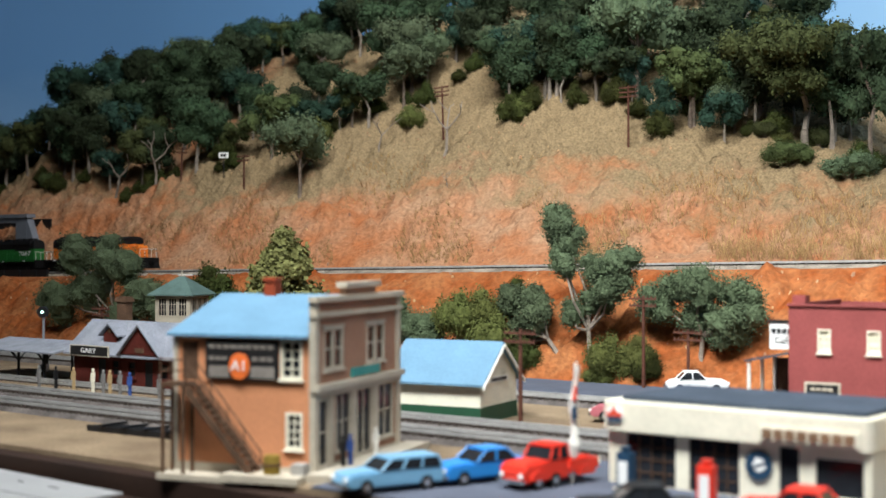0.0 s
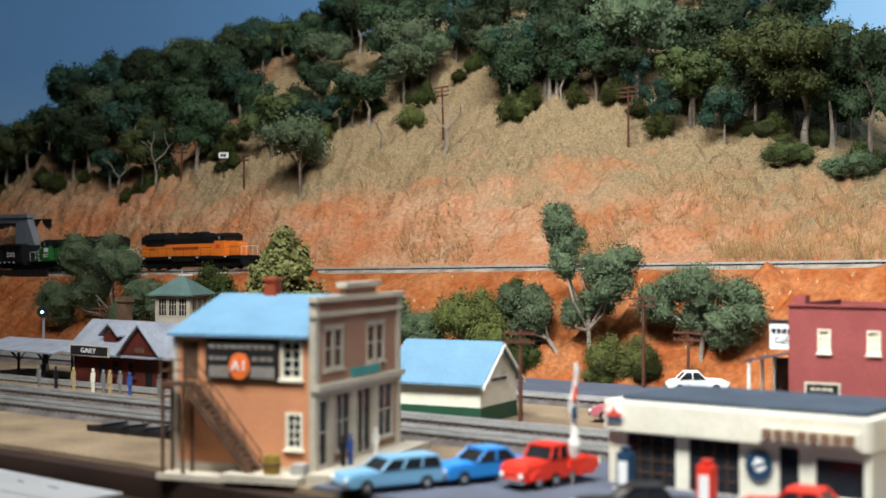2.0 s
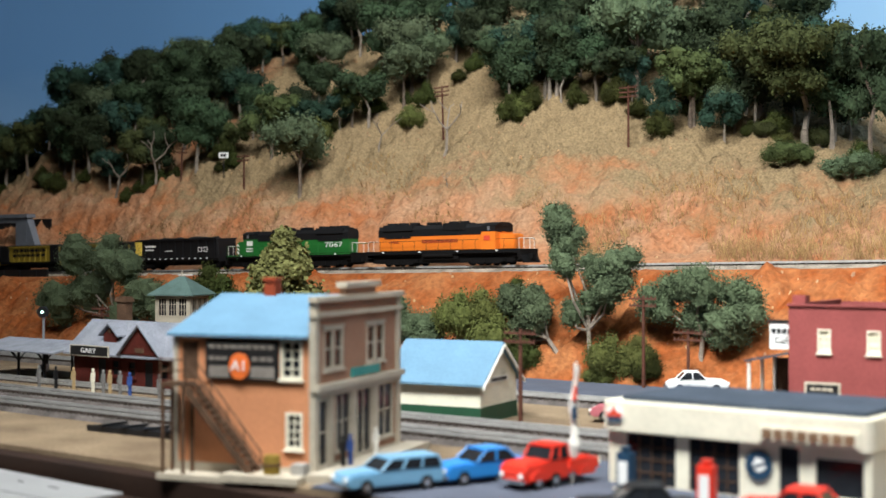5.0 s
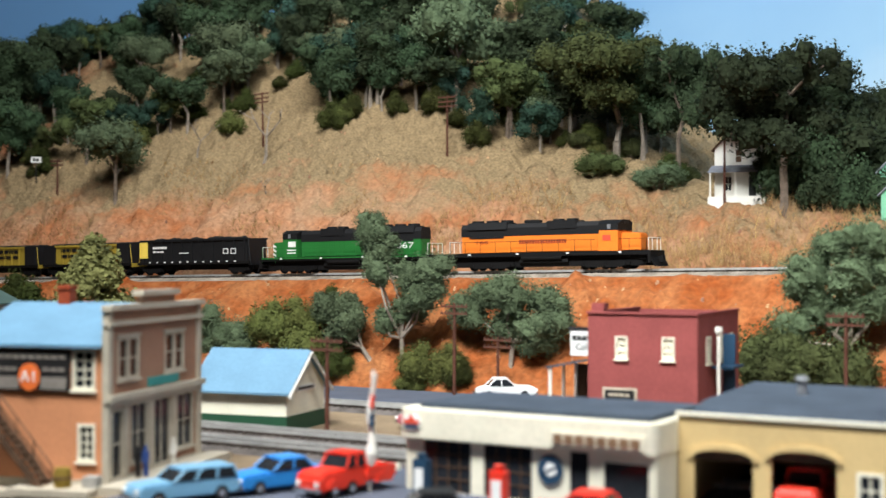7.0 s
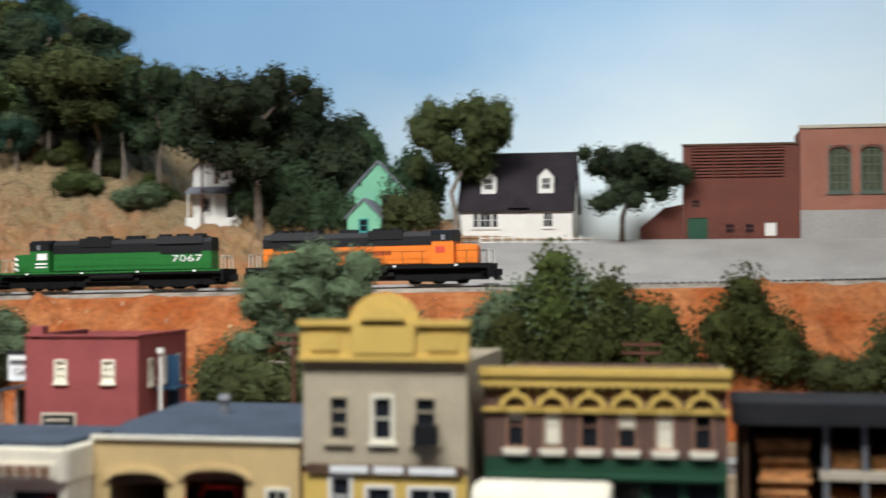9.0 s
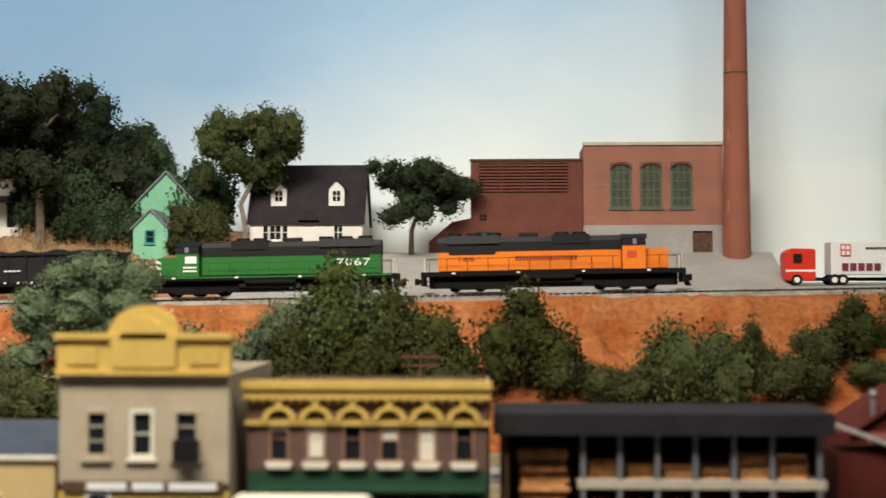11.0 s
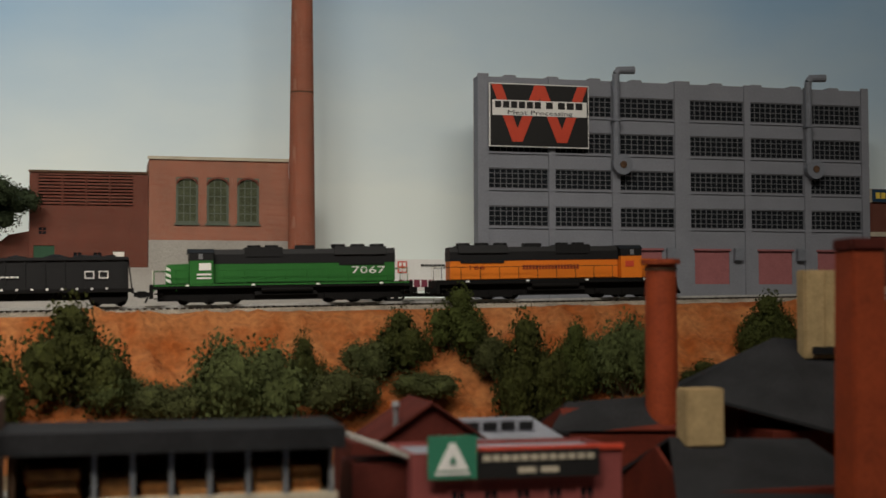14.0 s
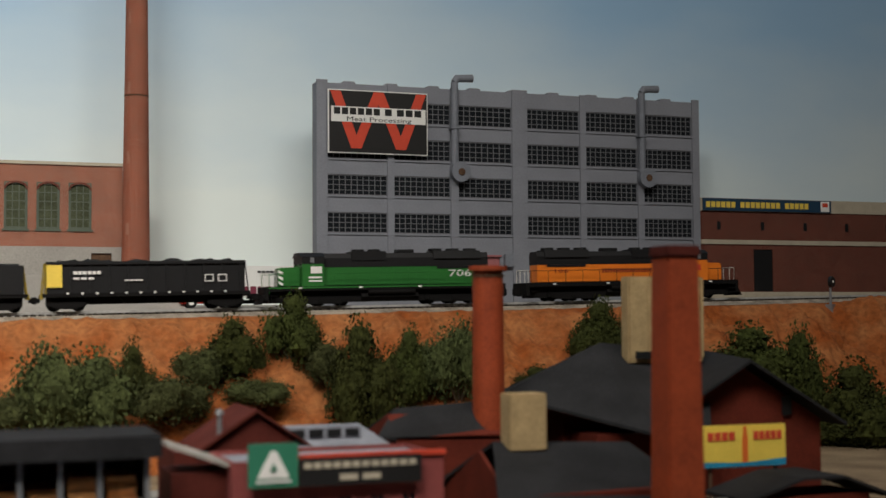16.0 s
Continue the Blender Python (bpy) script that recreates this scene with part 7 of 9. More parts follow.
def cores(m, clumps, seed, k=0.8):
    """Lumpy cores of foam inside the foliage."""
    rnd = random.Random(seed)
    for cx, cy, cz, r in clumps:
        n = len(m.v)
        rings, seg = 5, 8
        for i in range(1, rings):
            for j in range(seg):
                a, b = math.pi * i / rings, 2 * math.pi * j / seg
                d = Vector((math.sin(a) * math.cos(b), math.sin(a) * math.sin(b), math.cos(a)))
                q = r * k * (0.85 + 0.5 * noise.noise(d * 1.8 + Vector((cx, cy, cz)) * 70))
                m.v.append((cx + d.x * q, cy + d.y * q, cz + d.z * q * 0.9))
        m.v += [(cx, cy, cz + r * k * 0.8), (cx, cy, cz - r * k * 0.8)]
        for i in range(rings - 2):
            for j in range(seg):
                a, b = n + i * seg + j, n + i * seg + (j + 1) % seg
                m.f.append((a, a + seg, b + seg, b))
        for j in range(seg):
            m.f.append((n + (rings - 1) * seg, n + j, n + (j + 1) % seg))
            q = n + (rings - 2) * seg
            m.f.append((n + (rings - 1) * seg + 1, q + (j + 1) % seg, q + j))
    return m


def raw(name, m, mat):
    me = bpy.data.meshes.new(name)
    me.from_pydata(m.v, [], m.f)
    me.materials.append(mat)
    return me


def limbs(m, p, d, length, r, depth, rnd, ends):
    q = p + d * length
    bend = p + d * length * 0.5 + Vector((rnd.gauss(0, 1), rnd.gauss(0, 1), rnd.gauss(0, 0.5))) * length * 0.08
    m.rod(p, bend, r, r * 0.82, 5).rod(bend, q, r * 0.82, r * 0.62, 5)
    if depth == 0:
        ends.append(q)
        return
    ends.append(q)
    for i in range(3 if depth > 1 else 2):
        a = 2 * math.pi * (i / 3 + rnd.random() * 0.25)
        nd = (d + Vector((math.cos(a), math.sin(a), 0.25 * rnd.random())) * (0.75 + 0.3 * rnd.random())).normalized()
        limbs(m, q, nd, length * (0.62 + 0.2 * rnd.random()), r * 0.58, depth - 1, rnd, ends)


def make_tree(height, spread, leaf_mat, seed, leaves, size, bark=None, trunk=0.22, clump=0.2, depth=2, core=0.78, low=8):
    """A tree whose trunk forks into limbs; clumps of foliage sit on the limbs' ends."""
    rnd = random.Random(seed)
    o = thing("tree", Matrix.Identity(4), "model tree with dark green foam foliage on the hillside", "tree", "trees")
    t, ends = Mesh(), []
    t.rod((0, 0, -0.006), (0, 0, height * 0.1), height * 0.032, height * 0.024, 6)
    limbs(t, Vector((0, 0, height * 0.1)), Vector((rnd.gauss(0, 0.12), rnd.gauss(0, 0.12), 1)).normalized(), height * trunk, height * 0.022, depth, rnd, ends)
    mz = max(e.z for e in ends)
    mr = max(max(abs(e.x), abs(e.y)) for e in ends) + 1e-6
    r0 = height * clump
    kz, kr = (height - r0 * 0.7) / mz, (spread - r0 * 0.5) / mr
    t.v = [(x * (1 + (kr - 1) * min(1, max(0, z / mz))), y * (1 + (kr - 1) * min(1, max(0, z / mz))), z * kz) for x, y, z in t.v]
    clumps = []
    for e in ends[1:]:
        clumps.append((e.x * kr, e.y * kr, e.z * kz, r0 * (0.55 + 0.5 * rnd.random())))
    for _ in range(low):
        a, q, z = rnd.random() * 6.28, rnd.random() ** 0.6, 0.42 + 0.45 * rnd.random()
        clumps.append((spread * 0.8 * q * math.cos(a), spread * 0.8 * q * math.sin(a), height * z, r0 * (0.7 + 0.4 * rnd.random())))
    part("trunk", raw("trunk", t, bark or BARK), None, o, "grey-brown trunk and limbs")
    part("crown", raw("crown", cores(leaf_crown(clumps, leaves, size, seed), clumps, seed, core), leaf_mat), None, o, "clumped foliage")
    return o


def make_bush(height, spread, leaf_mat, seed, leaves, size, n=9, core=0.75):
    rnd = random.Random(seed)
    o = thing("bush", Matrix.Identity(4), "low leafy green bush on the clay bank", "bush", "bushes")
    clumps = []
    t = Mesh()
    for i in range(n):
        a, k = rnd.random() * 6.28, rnd.random() ** 0.5
        z = height * (0.25 + 0.55 * rnd.random() * (1.15 - k))
        c = (spread * 0.7 * k * math.cos(a), spread * 0.7 * k * math.sin(a), z)
        clumps.append((*c, spread * (0.35 + 0.25 * rnd.random())))
        t.rod((0, 0, -0.004), c, height * 0.02, height * 0.01, 4)
    part("stem", raw("stem", t, BARK), None, o, "thin brown stems")
    part("crown", raw("crown", cores(leaf_crown(clumps, leaves, size, seed), clumps, seed, core), leaf_mat), None, o, "clumped foliage")
    return o


def make_conifer(height, spread, leaf_mat, seed, leaves, size):
    rnd = random.Random(seed)
    o = thing("conifer_tree", Matrix.Identity(4), "pale green pointed cedar beside the bank", "tree", "trees")
    part("trunk", raw("trunk", Mesh().rod((0, 0, -0.005), (0, 0, height * 0.9), height * 0.025, height * 0.006, 6), BARK), None, o, "brown trunk")
    clumps = []
    for i in range(46):
        k = rnd.random() ** 0.8
        a = rnd.random() * 6.28
        rr = spread * (1 - k) ** 0.8 * (0.65 + 0.3 * rnd.random())
        clumps.append((rr * math.cos(a), rr * math.sin(a), height * (0.08 + 0.88 * k), spread * (0.16 + 0.22 * (1 - k))))
    part("crown", raw("crown", cores(leaf_crown(clumps, leaves, size, seed, 0.6), clumps, seed, 0.7), leaf_mat), None, o, "drooping pale green foliage")
    return o


KINDS = {}
for key, args in {
    "dark1": (0.105, 0.042, LEAF_DARK, 11, 4200, 0.0018, PALE_BARK),
    "dark2": (0.125, 0.05, LEAF_DARK, 12, 4600, 0.0018, PALE_BARK),
    "dark3": (0.085, 0.045, LEAF_DARK, 13, 4000, 0.0018, PALE_BARK),
    "olive1": (0.1, 0.045, LEAF_OLIVE, 14, 2600, 0.0017),
    "blue1": (0.11, 0.043, LEAF_BLUE, 16, 4200, 0.0018, PALE_BARK),
    "blue2": (0.09, 0.047, LEAF_BLUE, 17, 4200, 0.0018, PALE_BARK),
    "grey1": (0.095, 0.05, LEAF_GREY, 15, 4200, 0.0016, None, 0.26, 0.24, 2, 0.78, 2),
}.items():
    KINDS[key] = make_tree(*args)
KINDS["oak_olive"] = make_tree(0.165, 0.105, LEAF_OLIVE, 24, 15000, 0.0019, PALE_BARK, clump=0.14, depth=3, low=16)
KINDS["oak"] = make_tree(0.165, 0.105, LEAF_DARK, 21, 15000, 0.0019, clump=0.14, depth=3, low=20)
KINDS["bush1"] = make_bush(0.04, 0.03, LEAF_BANK, 31, 7000, 0.0010, 12)
KINDS["shrub"] = make_bush(0.04, 0.03, LEAF_DARK, 35, 7000, 0.0012, 12)
KINDS["bush2"] = make_bush(0.045, 0.032, LEAF_BRIGHT, 32, 7000, 0.0011, 12)
KINDS["bush3"] = make_bush(0.05, 0.036, LEAF_GREY, 33, 8000, 0.0010, 12)
KINDS["bush4"] = make_bush(0.045, 0.034, LEAF_OLIVE, 34, 7000, 0.0010, 12)
KINDS["cedar"] = make_conifer(0.088, 0.038, LEAF_CEDAR, 41, 6500, 0.0016)
USED = set()


def fibre_tree(x, y, z0, clumps, seed, leaves, label, mat=LEAF_GREY):
    """A soft tree of fine fibre puffs (x, y, z, r) carried by pale bent limbs."""
    z = rough_height(x, y)
    o = thing("fibre_tree", pose(x, y, z), label, "tree", "trees")
    rnd = random.Random(seed)
    puffs = [(a, b, max(c + z0 - z, 0.008), r) for a, b, c, r in clumps]
    t = Mesh()
    mx, mz = sum(p[0] for p in puffs) / len(puffs), min(p[2] for p in puffs)
    fork = Vector((mx * 0.35, 0, max(mz * 0.6, 0.01)))
    t.rod((0, 0, -0.006), fork, 0.0026, 0.002, 6)
    for a, b, c, r in puffs:
        mid = fork.lerp(Vector((a, b, c)), 0.5) + Vector((rnd.gauss(0, 0.004), rnd.gauss(0, 0.003) - 0.004, -0.004))
        t.rod(fork, mid, 0.0016, 0.0012, 5).rod(mid, (a, b, c), 0.0012, 0.0006, 5)
    part("trunk", raw("trunk", t, PALE_BARK), None, o, "pale bent trunk and limbs")
    fill = []
    for a, b, c, r in puffs:
        fill.append((a, b, c, r * 1.08))
        for _ in range(4):
            d = Vector((rnd.gauss(0, 1), rnd.gauss(0, 1), rnd.gauss(0, 0.8))).normalized() * r * 0.75
            fill.append((a + d.x, b + d.y * 0.7, c + d.z, r * (0.5 + 0.3 * rnd.random())))
    part("crown", raw("crown", cores(leaf_crown(fill, leaves * 2, 0.0009, seed), fill, seed, 0.82), mat), None, o, "soft grey-green fibre foliage")
    return o


def bare_tree(x, y, height, seed, turn):
    o = thing("bare_tree", pose(x, y, rough_height(x, y), 0, 0, turn), "leafless grey twisted tree on the clay slope", "tree", "trees")
    t, ends, rnd = Mesh(), [], random.Random(seed)
    limbs(t, Vector((0, 0, -0.006)), Vector((rnd.gauss(0, 0.2), rnd.gauss(0, 0.2), 1)).normalized(), height * 0.5, height * 0.03, 2, rnd, ends)
    part("trunk", raw("trunk", t, PALE_BARK), None, o, "bare grey trunk and limbs")
    return o


for i, (x, y, h) in enumerate([(-1.421, 1.466, 0.085), (-1.45, 1.52, 0.08), (-1.198, 1.538, 0.09), (-1.768, 1.487, 0.09), (-1.877, 1.49, 0.08), (-1.324, 1.541, 0.06), (-1.134, 1.462, 0.03)]):
    bare_tree(x, y, h, 60 + i, 47 * i)
fibre_tree(-0.6668, 1.078, 0.0101, [(-0.037, 0.0, 0.137, 0.017), (-0.028, 0.005, 0.118, 0.018), (-0.025, -0.008, 0.1, 0.014), (0.003, 0.006, 0.092, 0.015), (0.03, -0.001, 0.098, 0.02), (0.024, -0.004, 0.077, 0.019),
                                    (0.003, 0.008, 0.066, 0.016), (-0.015, -0.007, 0.05, 0.013)], 71, 12000, "tall grey-green fibre tree with two rounded crowns on the bank")
fibre_tree(-0.5571, 1.085, 0.0154, [(-0.042, 0.0, 0.059, 0.019), (-0.022, 0.005, 0.072, 0.018), (0.006, -0.008, 0.073, 0.021), (0.033, 0.006, 0.068, 0.018), (0.048, -0.001, 0.049, 0.015), (0.027, -0.004, 0.043, 0.021),
                                    (-0.003, 0.008, 0.047, 0.021)], 72, 13000, "broad grey-green fibre tree with a bent trunk")
fibre_tree(-0.7025, 1.08, 0.0108, [(-0.055, 0.0, 0.063, 0.014), (-0.039, 0.005, 0.063, 0.017), (-0.026, -0.008, 0.045, 0.016), (-0.042, 0.006, 0.031, 0.016), (-0.019, -0.001, 0.056, 0.012)], 73, 7000, "leaning grey-green fibre tree on the bank")
fibre_tree(-0.8829, 1.09, 0.0066, [(-0.03, 0.0, 0.046, 0.018), (-0.004, 0.005, 0.035, 0.021), (0.019, -0.008, 0.024, 0.017), (-0.023, 0.006, 0.023, 0.018)], 74, 6000, "low grey-green fibre tree behind the blue roof")
fibre_tree(-1.3653, 1.08, 0.0049, [(-0.068, 0.0, 0.106, 0.029), (-0.017, 0.005, 0.116, 0.023), (0.022, -0.008, 0.099, 0.028), (-0.045, 0.006, 0.07, 0.03), (0.054, -0.001, 0.065, 0.025), (0.096, -0.004, 0.052, 0.025),
                                   (0.011, 0.008, 0.036, 0.028), (-0.097, -0.007, 0.054, 0.029), (0.132, 0.003, 0.066, 0.016)], 75, 16000, "spreading grey-green fibre tree behind the station")
fibre_tree(-0.2576, 1.085, 0.0379, [(-0.033, 0.0, 0.07, 0.021), (-0.009, 0.005, 0.093, 0.018), (0.019, -0.008, 0.1, 0.017), (0.046, 0.006, 0.095, 0.016), (0.041, -0.001, 0.075, 0.019), (0.009, -0.004, 0.071, 0.021),
                                    (-0.024, 0.008, 0.043, 0.019), (-0.047, -0.007, 0.029, 0.017), (0.0, 0.003, 0.043, 0.019), (0.028, 0.003, 0.053, 0.017)], 76, 15000, "wide grey-green fibre tree with a pale bent trunk")


def grow(key, x, y, scale=1.0, turn=0.0, z=None, label="", tall=1.0):
    """Plants a tree or bush of a kind on the ground."""
    z = rough_height(x, y) if z is None else z
    m = pose(x, y, z - 0.001, 0, 0, turn)
    src = KINDS[key]
    if key not in USED:
        ob = src
        USED.add(key)
    else:
        ob = copy_thing(src, Matrix.Identity(4))
    ob.matrix_world = m @ Matrix.Diagonal((scale, scale, scale * tall, 1))
    if label:
        ob["label"] = label
    return ob


rnd = random.Random(5)


def tree_line(x):
    """The lower edge of the wood on the hill along x."""
    return float(np.interp(x, (-2.6, -2.2, -2.05, -1.87, -1.77, -1.64, -1.53, -1.44, -1.405, -1.34, -1.276, -1.2, -1.138, -1.07, -0.98, -0.9, -0.874, -0.8, -0.7, -0.62, -0.5),
                           (1.42, 1.53, 1.5, 1.485, 1.488, 1.507, 1.52, 1.585, 1.635, 1.685, 1.73, 1.69, 1.655, 1.66, 1.675, 1.66, 1.655, 1.64, 1.66, 1.62, 1.6)))


# bare clay gullies that run down through the wood: top (x, y) and half width
GULLIES = ((-1.712, 1.73, 0.026), (-1.593, 1.78, 0.03), (-1.465, 1.815, 0.02), (-1.44, 1.66, 0.015))


def in_gully(x, y):
    for gx, gy, w in GULLIES:
        u = Vector((gx, gy)).normalized()
        d = Vector((gx - x, gy - y))
        if -0.03 < d.dot(u) < 0.14 and abs(d.x * u.y - d.y * u.x) < w + 0.016:
            return True
    return False


WOOD = {"d": "dark green foam tree in the hillside wood", "o": "olive green foam tree in the hillside wood", "g": "grey-green fibre tree in the hillside wood", "b": "blue-green foam tree in the hillside wood"}
hill_trees = []
x = -2.75
while x < -0.6:
    edge = tree_line(x)
    back = float(np.interp(x, (-2.75, -2.2, -1.6, -1.0, -0.75, -0.58), (1.75, 1.95, 2.15, 2.1, 1.85, 1.72)))
    y = edge + 0.012 + 0.03 * rnd.random()
    while y < back:
        hill_trees.append((x + 0.05 * (rnd.random() - 0.5), y))
        y += 0.055 + 0.03 * rnd.random()
    x += 0.054
for x, y in hill_trees:
    if in_gully(x, y):
        if rnd.random() < 0.55:
            grow(rnd.choice(["bush1", "bush4"]), x, y, 0.5 + 0.35 * rnd.random(), 360 * rnd.random(), label="low bush in a clay gully of the wood")
        continue
    key = rnd.choice(["dark1", "dark2", "dark3", "blue1", "dark3", "olive1", "grey1", "dark2", "blue2", "dark1"])
    big = 1.08 if x < -1.75 else 1.0
    grow(key, x, y, big * (0.6 + 0.5 * rnd.random()), 360 * rnd.random(), tall=0.85 + 0.4 * rnd.random(), label=WOOD[key[0]])
for i in range(44):
    x = -2.3 + 1.7 * rnd.random()
    y = tree_line(x) - 0.004 + 0.04 * rnd.random()
    grow(rnd.choice(["bush1", "bush1", "bush4", "bush2", "bush1"]), x, y, 0.4 + 0.45 * rnd.random(), 360 * rnd.random(), tall=0.9 + 0.5 * rnd.random(), label="low dark bush at the edge of the wood")
# single trees at the wood's edge
grow("grey1", -1.412, 1.463, 1.2, 40, tall=1.05, label="grey-green fibre tree with a forked pale trunk on the slope")
grow("dark3", -1.395, 1.6, 1.05, 120, tall=0.95, label="rounded dark green foam tree on the slope")
grow("olive1", -1.43, 1.6, 0.75, 210, tall=0.95, label=WOOD["o"])
grow("grey1", -1.39, 1.7, 1.3, 75, tall=1.0, label="grey-green fibre tree with bent pale limbs")
grow("bush2", -1.325, 1.615, 0.75, 20, tall=1.2, label="leafy yellow-green bush at the wood's edge")
grow("dark2", -1.165, 1.66, 0.95, 15, tall=1.0, label=WOOD["d"])
grow("blue2", -1.2, 1.705, 1.0, 95, tall=1.1, label=WOOD["b"])
grow("dark1", -1.1, 1.685, 1.0, 185, tall=1.05, label=WOOD["d"])
grow("blue1", -1.13, 1.7, 1.05, 265, tall=1.05, label=WOOD["b"])
grow("dark3", -1.035, 1.69, 1.0, 25, tall=1.1, label=WOOD["d"])
grow("bush1", -1.15, 1.636, 0.85, 60, tall=1.3, label="dark bush at the wood's edge")
grow("bush2", -1.135, 1.65, 0.6, 160, tall=1.2, label="leafy yellow-green bush at the wood's edge")
grow("bush1", -1.06, 1.672, 0.6, 80, tall=1.4, label="dark bush at the wood's edge")
grow("olive1", -1.0, 1.705, 0.8, 300, tall=0.95, label="small leafy olive tree at the wood's edge")
grow("grey1", -0.975, 1.705, 1.5, 10, tall=1.2, label="tall grey-green fibre tree with pale twin trunks")
grow("blue1", -0.893, 1.618, 0.62, 35, tall=1.2, label="narrow blue-green foam tree on the slope")
grow("bush1", -0.89, 1.612, 0.7, 35, tall=1.4, label="dark bush on the slope")
grow("olive1", -0.868, 1.66, 1.1, 190, tall=1.0, label="olive foam tree with a leaning trunk")
grow("blue2", -0.808, 1.642, 0.75, 260, tall=1.05, label="blue-green foam tree at the wood's edge")
grow("bush4", -0.694, 1.585, 0.95, 90, tall=0.85, label="low olive bush on the crest of the slope")
grow("bush3", -0.62, 1.588, 0.95, 150, tall=0.85, label="low grey-green bush on the crest of the slope")
grow("oak_olive", -0.7, 1.65, 1.0, 25, tall=1.0, label="broad olive oak with a forked pale trunk")
grow("oak", -0.43, 1.492, 1.05, 40, tall=1.13, label="broad dark oak with a pale forked trunk by the white house")
# plants one by one: the bank, then the slope and the house gardens
grow("cedar", -1.066, 1.080, 1.66, 28, tall=0.87)
grow("bush1", -1.242, 1.130, 1.02, 157, tall=1.33)
grow("bush1", -1.176, 1.090, 1.13, 128, tall=1.41)
grow("bush2", -0.824, 1.085, 0.89, 310, tall=1.32)
grow("bush2", -0.810, 1.100, 0.85, 18, tall=1.29)
grow("bush2", -0.768, 1.070, 0.88, 297, tall=1.41)
grow("bush1", -0.782, 1.120, 0.62, 348, tall=1.29)
grow("bush2", -0.638, 1.065, 0.73, 260, tall=1.32)
grow("bush2", -0.611, 1.070, 0.60, 190, tall=1.27)
grow("bush1", -0.597, 1.065, 0.50, 278, tall=1.24)
grow("bush2", -0.647, 1.060, 0.48, 227, tall=0.93)
grow("bush1", -0.731, 1.065, 0.57, 186, tall=1.31)
grow("bush4", -0.267, 1.070, 1.06, 269, tall=1.33)
grow("bush4", -0.307, 1.070, 0.83, 84, tall=1.32)
grow("bush4", -0.310, 1.080, 1.07, 118, tall=1.40)
grow("bush3", -0.155, 1.100, 1.03, 12, tall=1.41)
grow("bush3", -0.102, 1.120, 1.12, 90, tall=1.33)
grow("bush3", -0.064, 1.110, 1.28, 166, tall=1.42)
grow("bush3", -0.020, 1.120, 1.11, 88, tall=1.33)
grow("bush1", 0.017, 1.100, 1.22, 69, tall=1.38)
grow("bush1", -0.087, 1.080, 1.37, 261, tall=1.40)
grow("bush1", 0.093, 1.100, 1.46, 28, tall=1.38)
grow("bush4", 0.225, 1.085, 1.36, 46, tall=1.46)
grow("bush1", 0.274, 1.105, 0.64, 43, tall=2.17)
grow("bush4", 0.328, 1.125, 0.73, 184, tall=1.26)
grow("bush1", 0.359, 1.125, 0.91, 86, tall=1.35)
grow("bush1", 0.409, 1.135, 0.92, 342, tall=1.47)
grow("bush4", 0.428, 1.115, 0.67, 157, tall=1.44)
grow("bush1", 0.456, 1.080, 1.12, 128, tall=2.04)
grow("bush1", 0.500, 1.100, 0.72, 310, tall=2.17)
grow("bush4", 0.544, 1.095, 0.87, 108, tall=1.99)
grow("bush4", 0.127, 1.090, 0.78, 310, tall=1.03)
grow("bush4", 0.167, 1.090, 0.97, 18, tall=0.88)
grow("bush4", 0.302, 1.080, 1.03, 297, tall=0.96)
grow("bush4", 0.376, 1.100, 0.95, 348, tall=0.63)
grow("bush1", 0.837, 1.095, 1.65, 81, tall=0.99)
grow("bush1", 0.870, 1.075, 1.00, 220, tall=2.07)
grow("bush1", 0.907, 1.050, 1.65, 326, tall=1.12)
grow("bush1", 0.906, 1.050, 1.65, 201, tall=0.53)
grow("bush1", 0.698, 1.140, 1.00, 260, tall=1.42)
grow("bush4", 0.511, 1.110, 0.69, 190, tall=1.77)
grow("bush1", 0.618, 1.105, 0.89, 278, tall=0.80)
grow("bush1", -0.050, 1.110, 1.58, 184, tall=1.36)
grow("bush1", -0.013, 1.100, 1.52, 263, tall=1.39)
grow("bush1", 0.026, 1.090, 1.34, 345, tall=1.43)
for x, y, k, tl, turn in ((-0.435, 1.56, 1.5, 1.5, 10), (-0.4, 1.54, 1.6, 1.7, 80), (-0.365, 1.55, 1.6, 1.8, 150), (-0.345, 1.5, 1.1, 1.5, 220), (-0.385, 1.5, 1.0, 1.3, 300), (-0.42, 1.62, 1.9, 1.9, 200), (-0.27, 1.56, 1.4, 1.6, 20)):
    grow("shrub", x, y, k, turn, tall=tl, label="dark green shrub beside the houses")
grow("oak", -0.603, 1.620, 0.66, 337, tall=1.57)
grow("dark2", -0.411, 1.600, 1.07, 166, tall=0.99)
grow("dark2", -0.379, 1.660, 0.89, 358, tall=1.35)
grow("dark1", -0.330, 1.620, 0.55, 158, tall=1.96)
grow("oak_olive", -0.203, 1.490, 0.66, 155, tall=1.42)
grow("bush4", -0.251, 1.475, 0.94, 258, tall=1.51)
grow("oak", -0.020, 1.465, 0.65, 287, tall=1.03)
grow("bush4", -0.266, 1.465, 0.53, 265, tall=1.17)
grow("dark2", -0.403, 1.580, 1.17, 259, tall=0.92)
grow("dark1", -0.350, 1.600, 0.71, 333, tall=1.45)
grow("dark2", -0.792, 1.720, 1.15, 315, tall=0.85)
grow("dark2", -0.875, 1.750, 1.17, 301, tall=0.84)


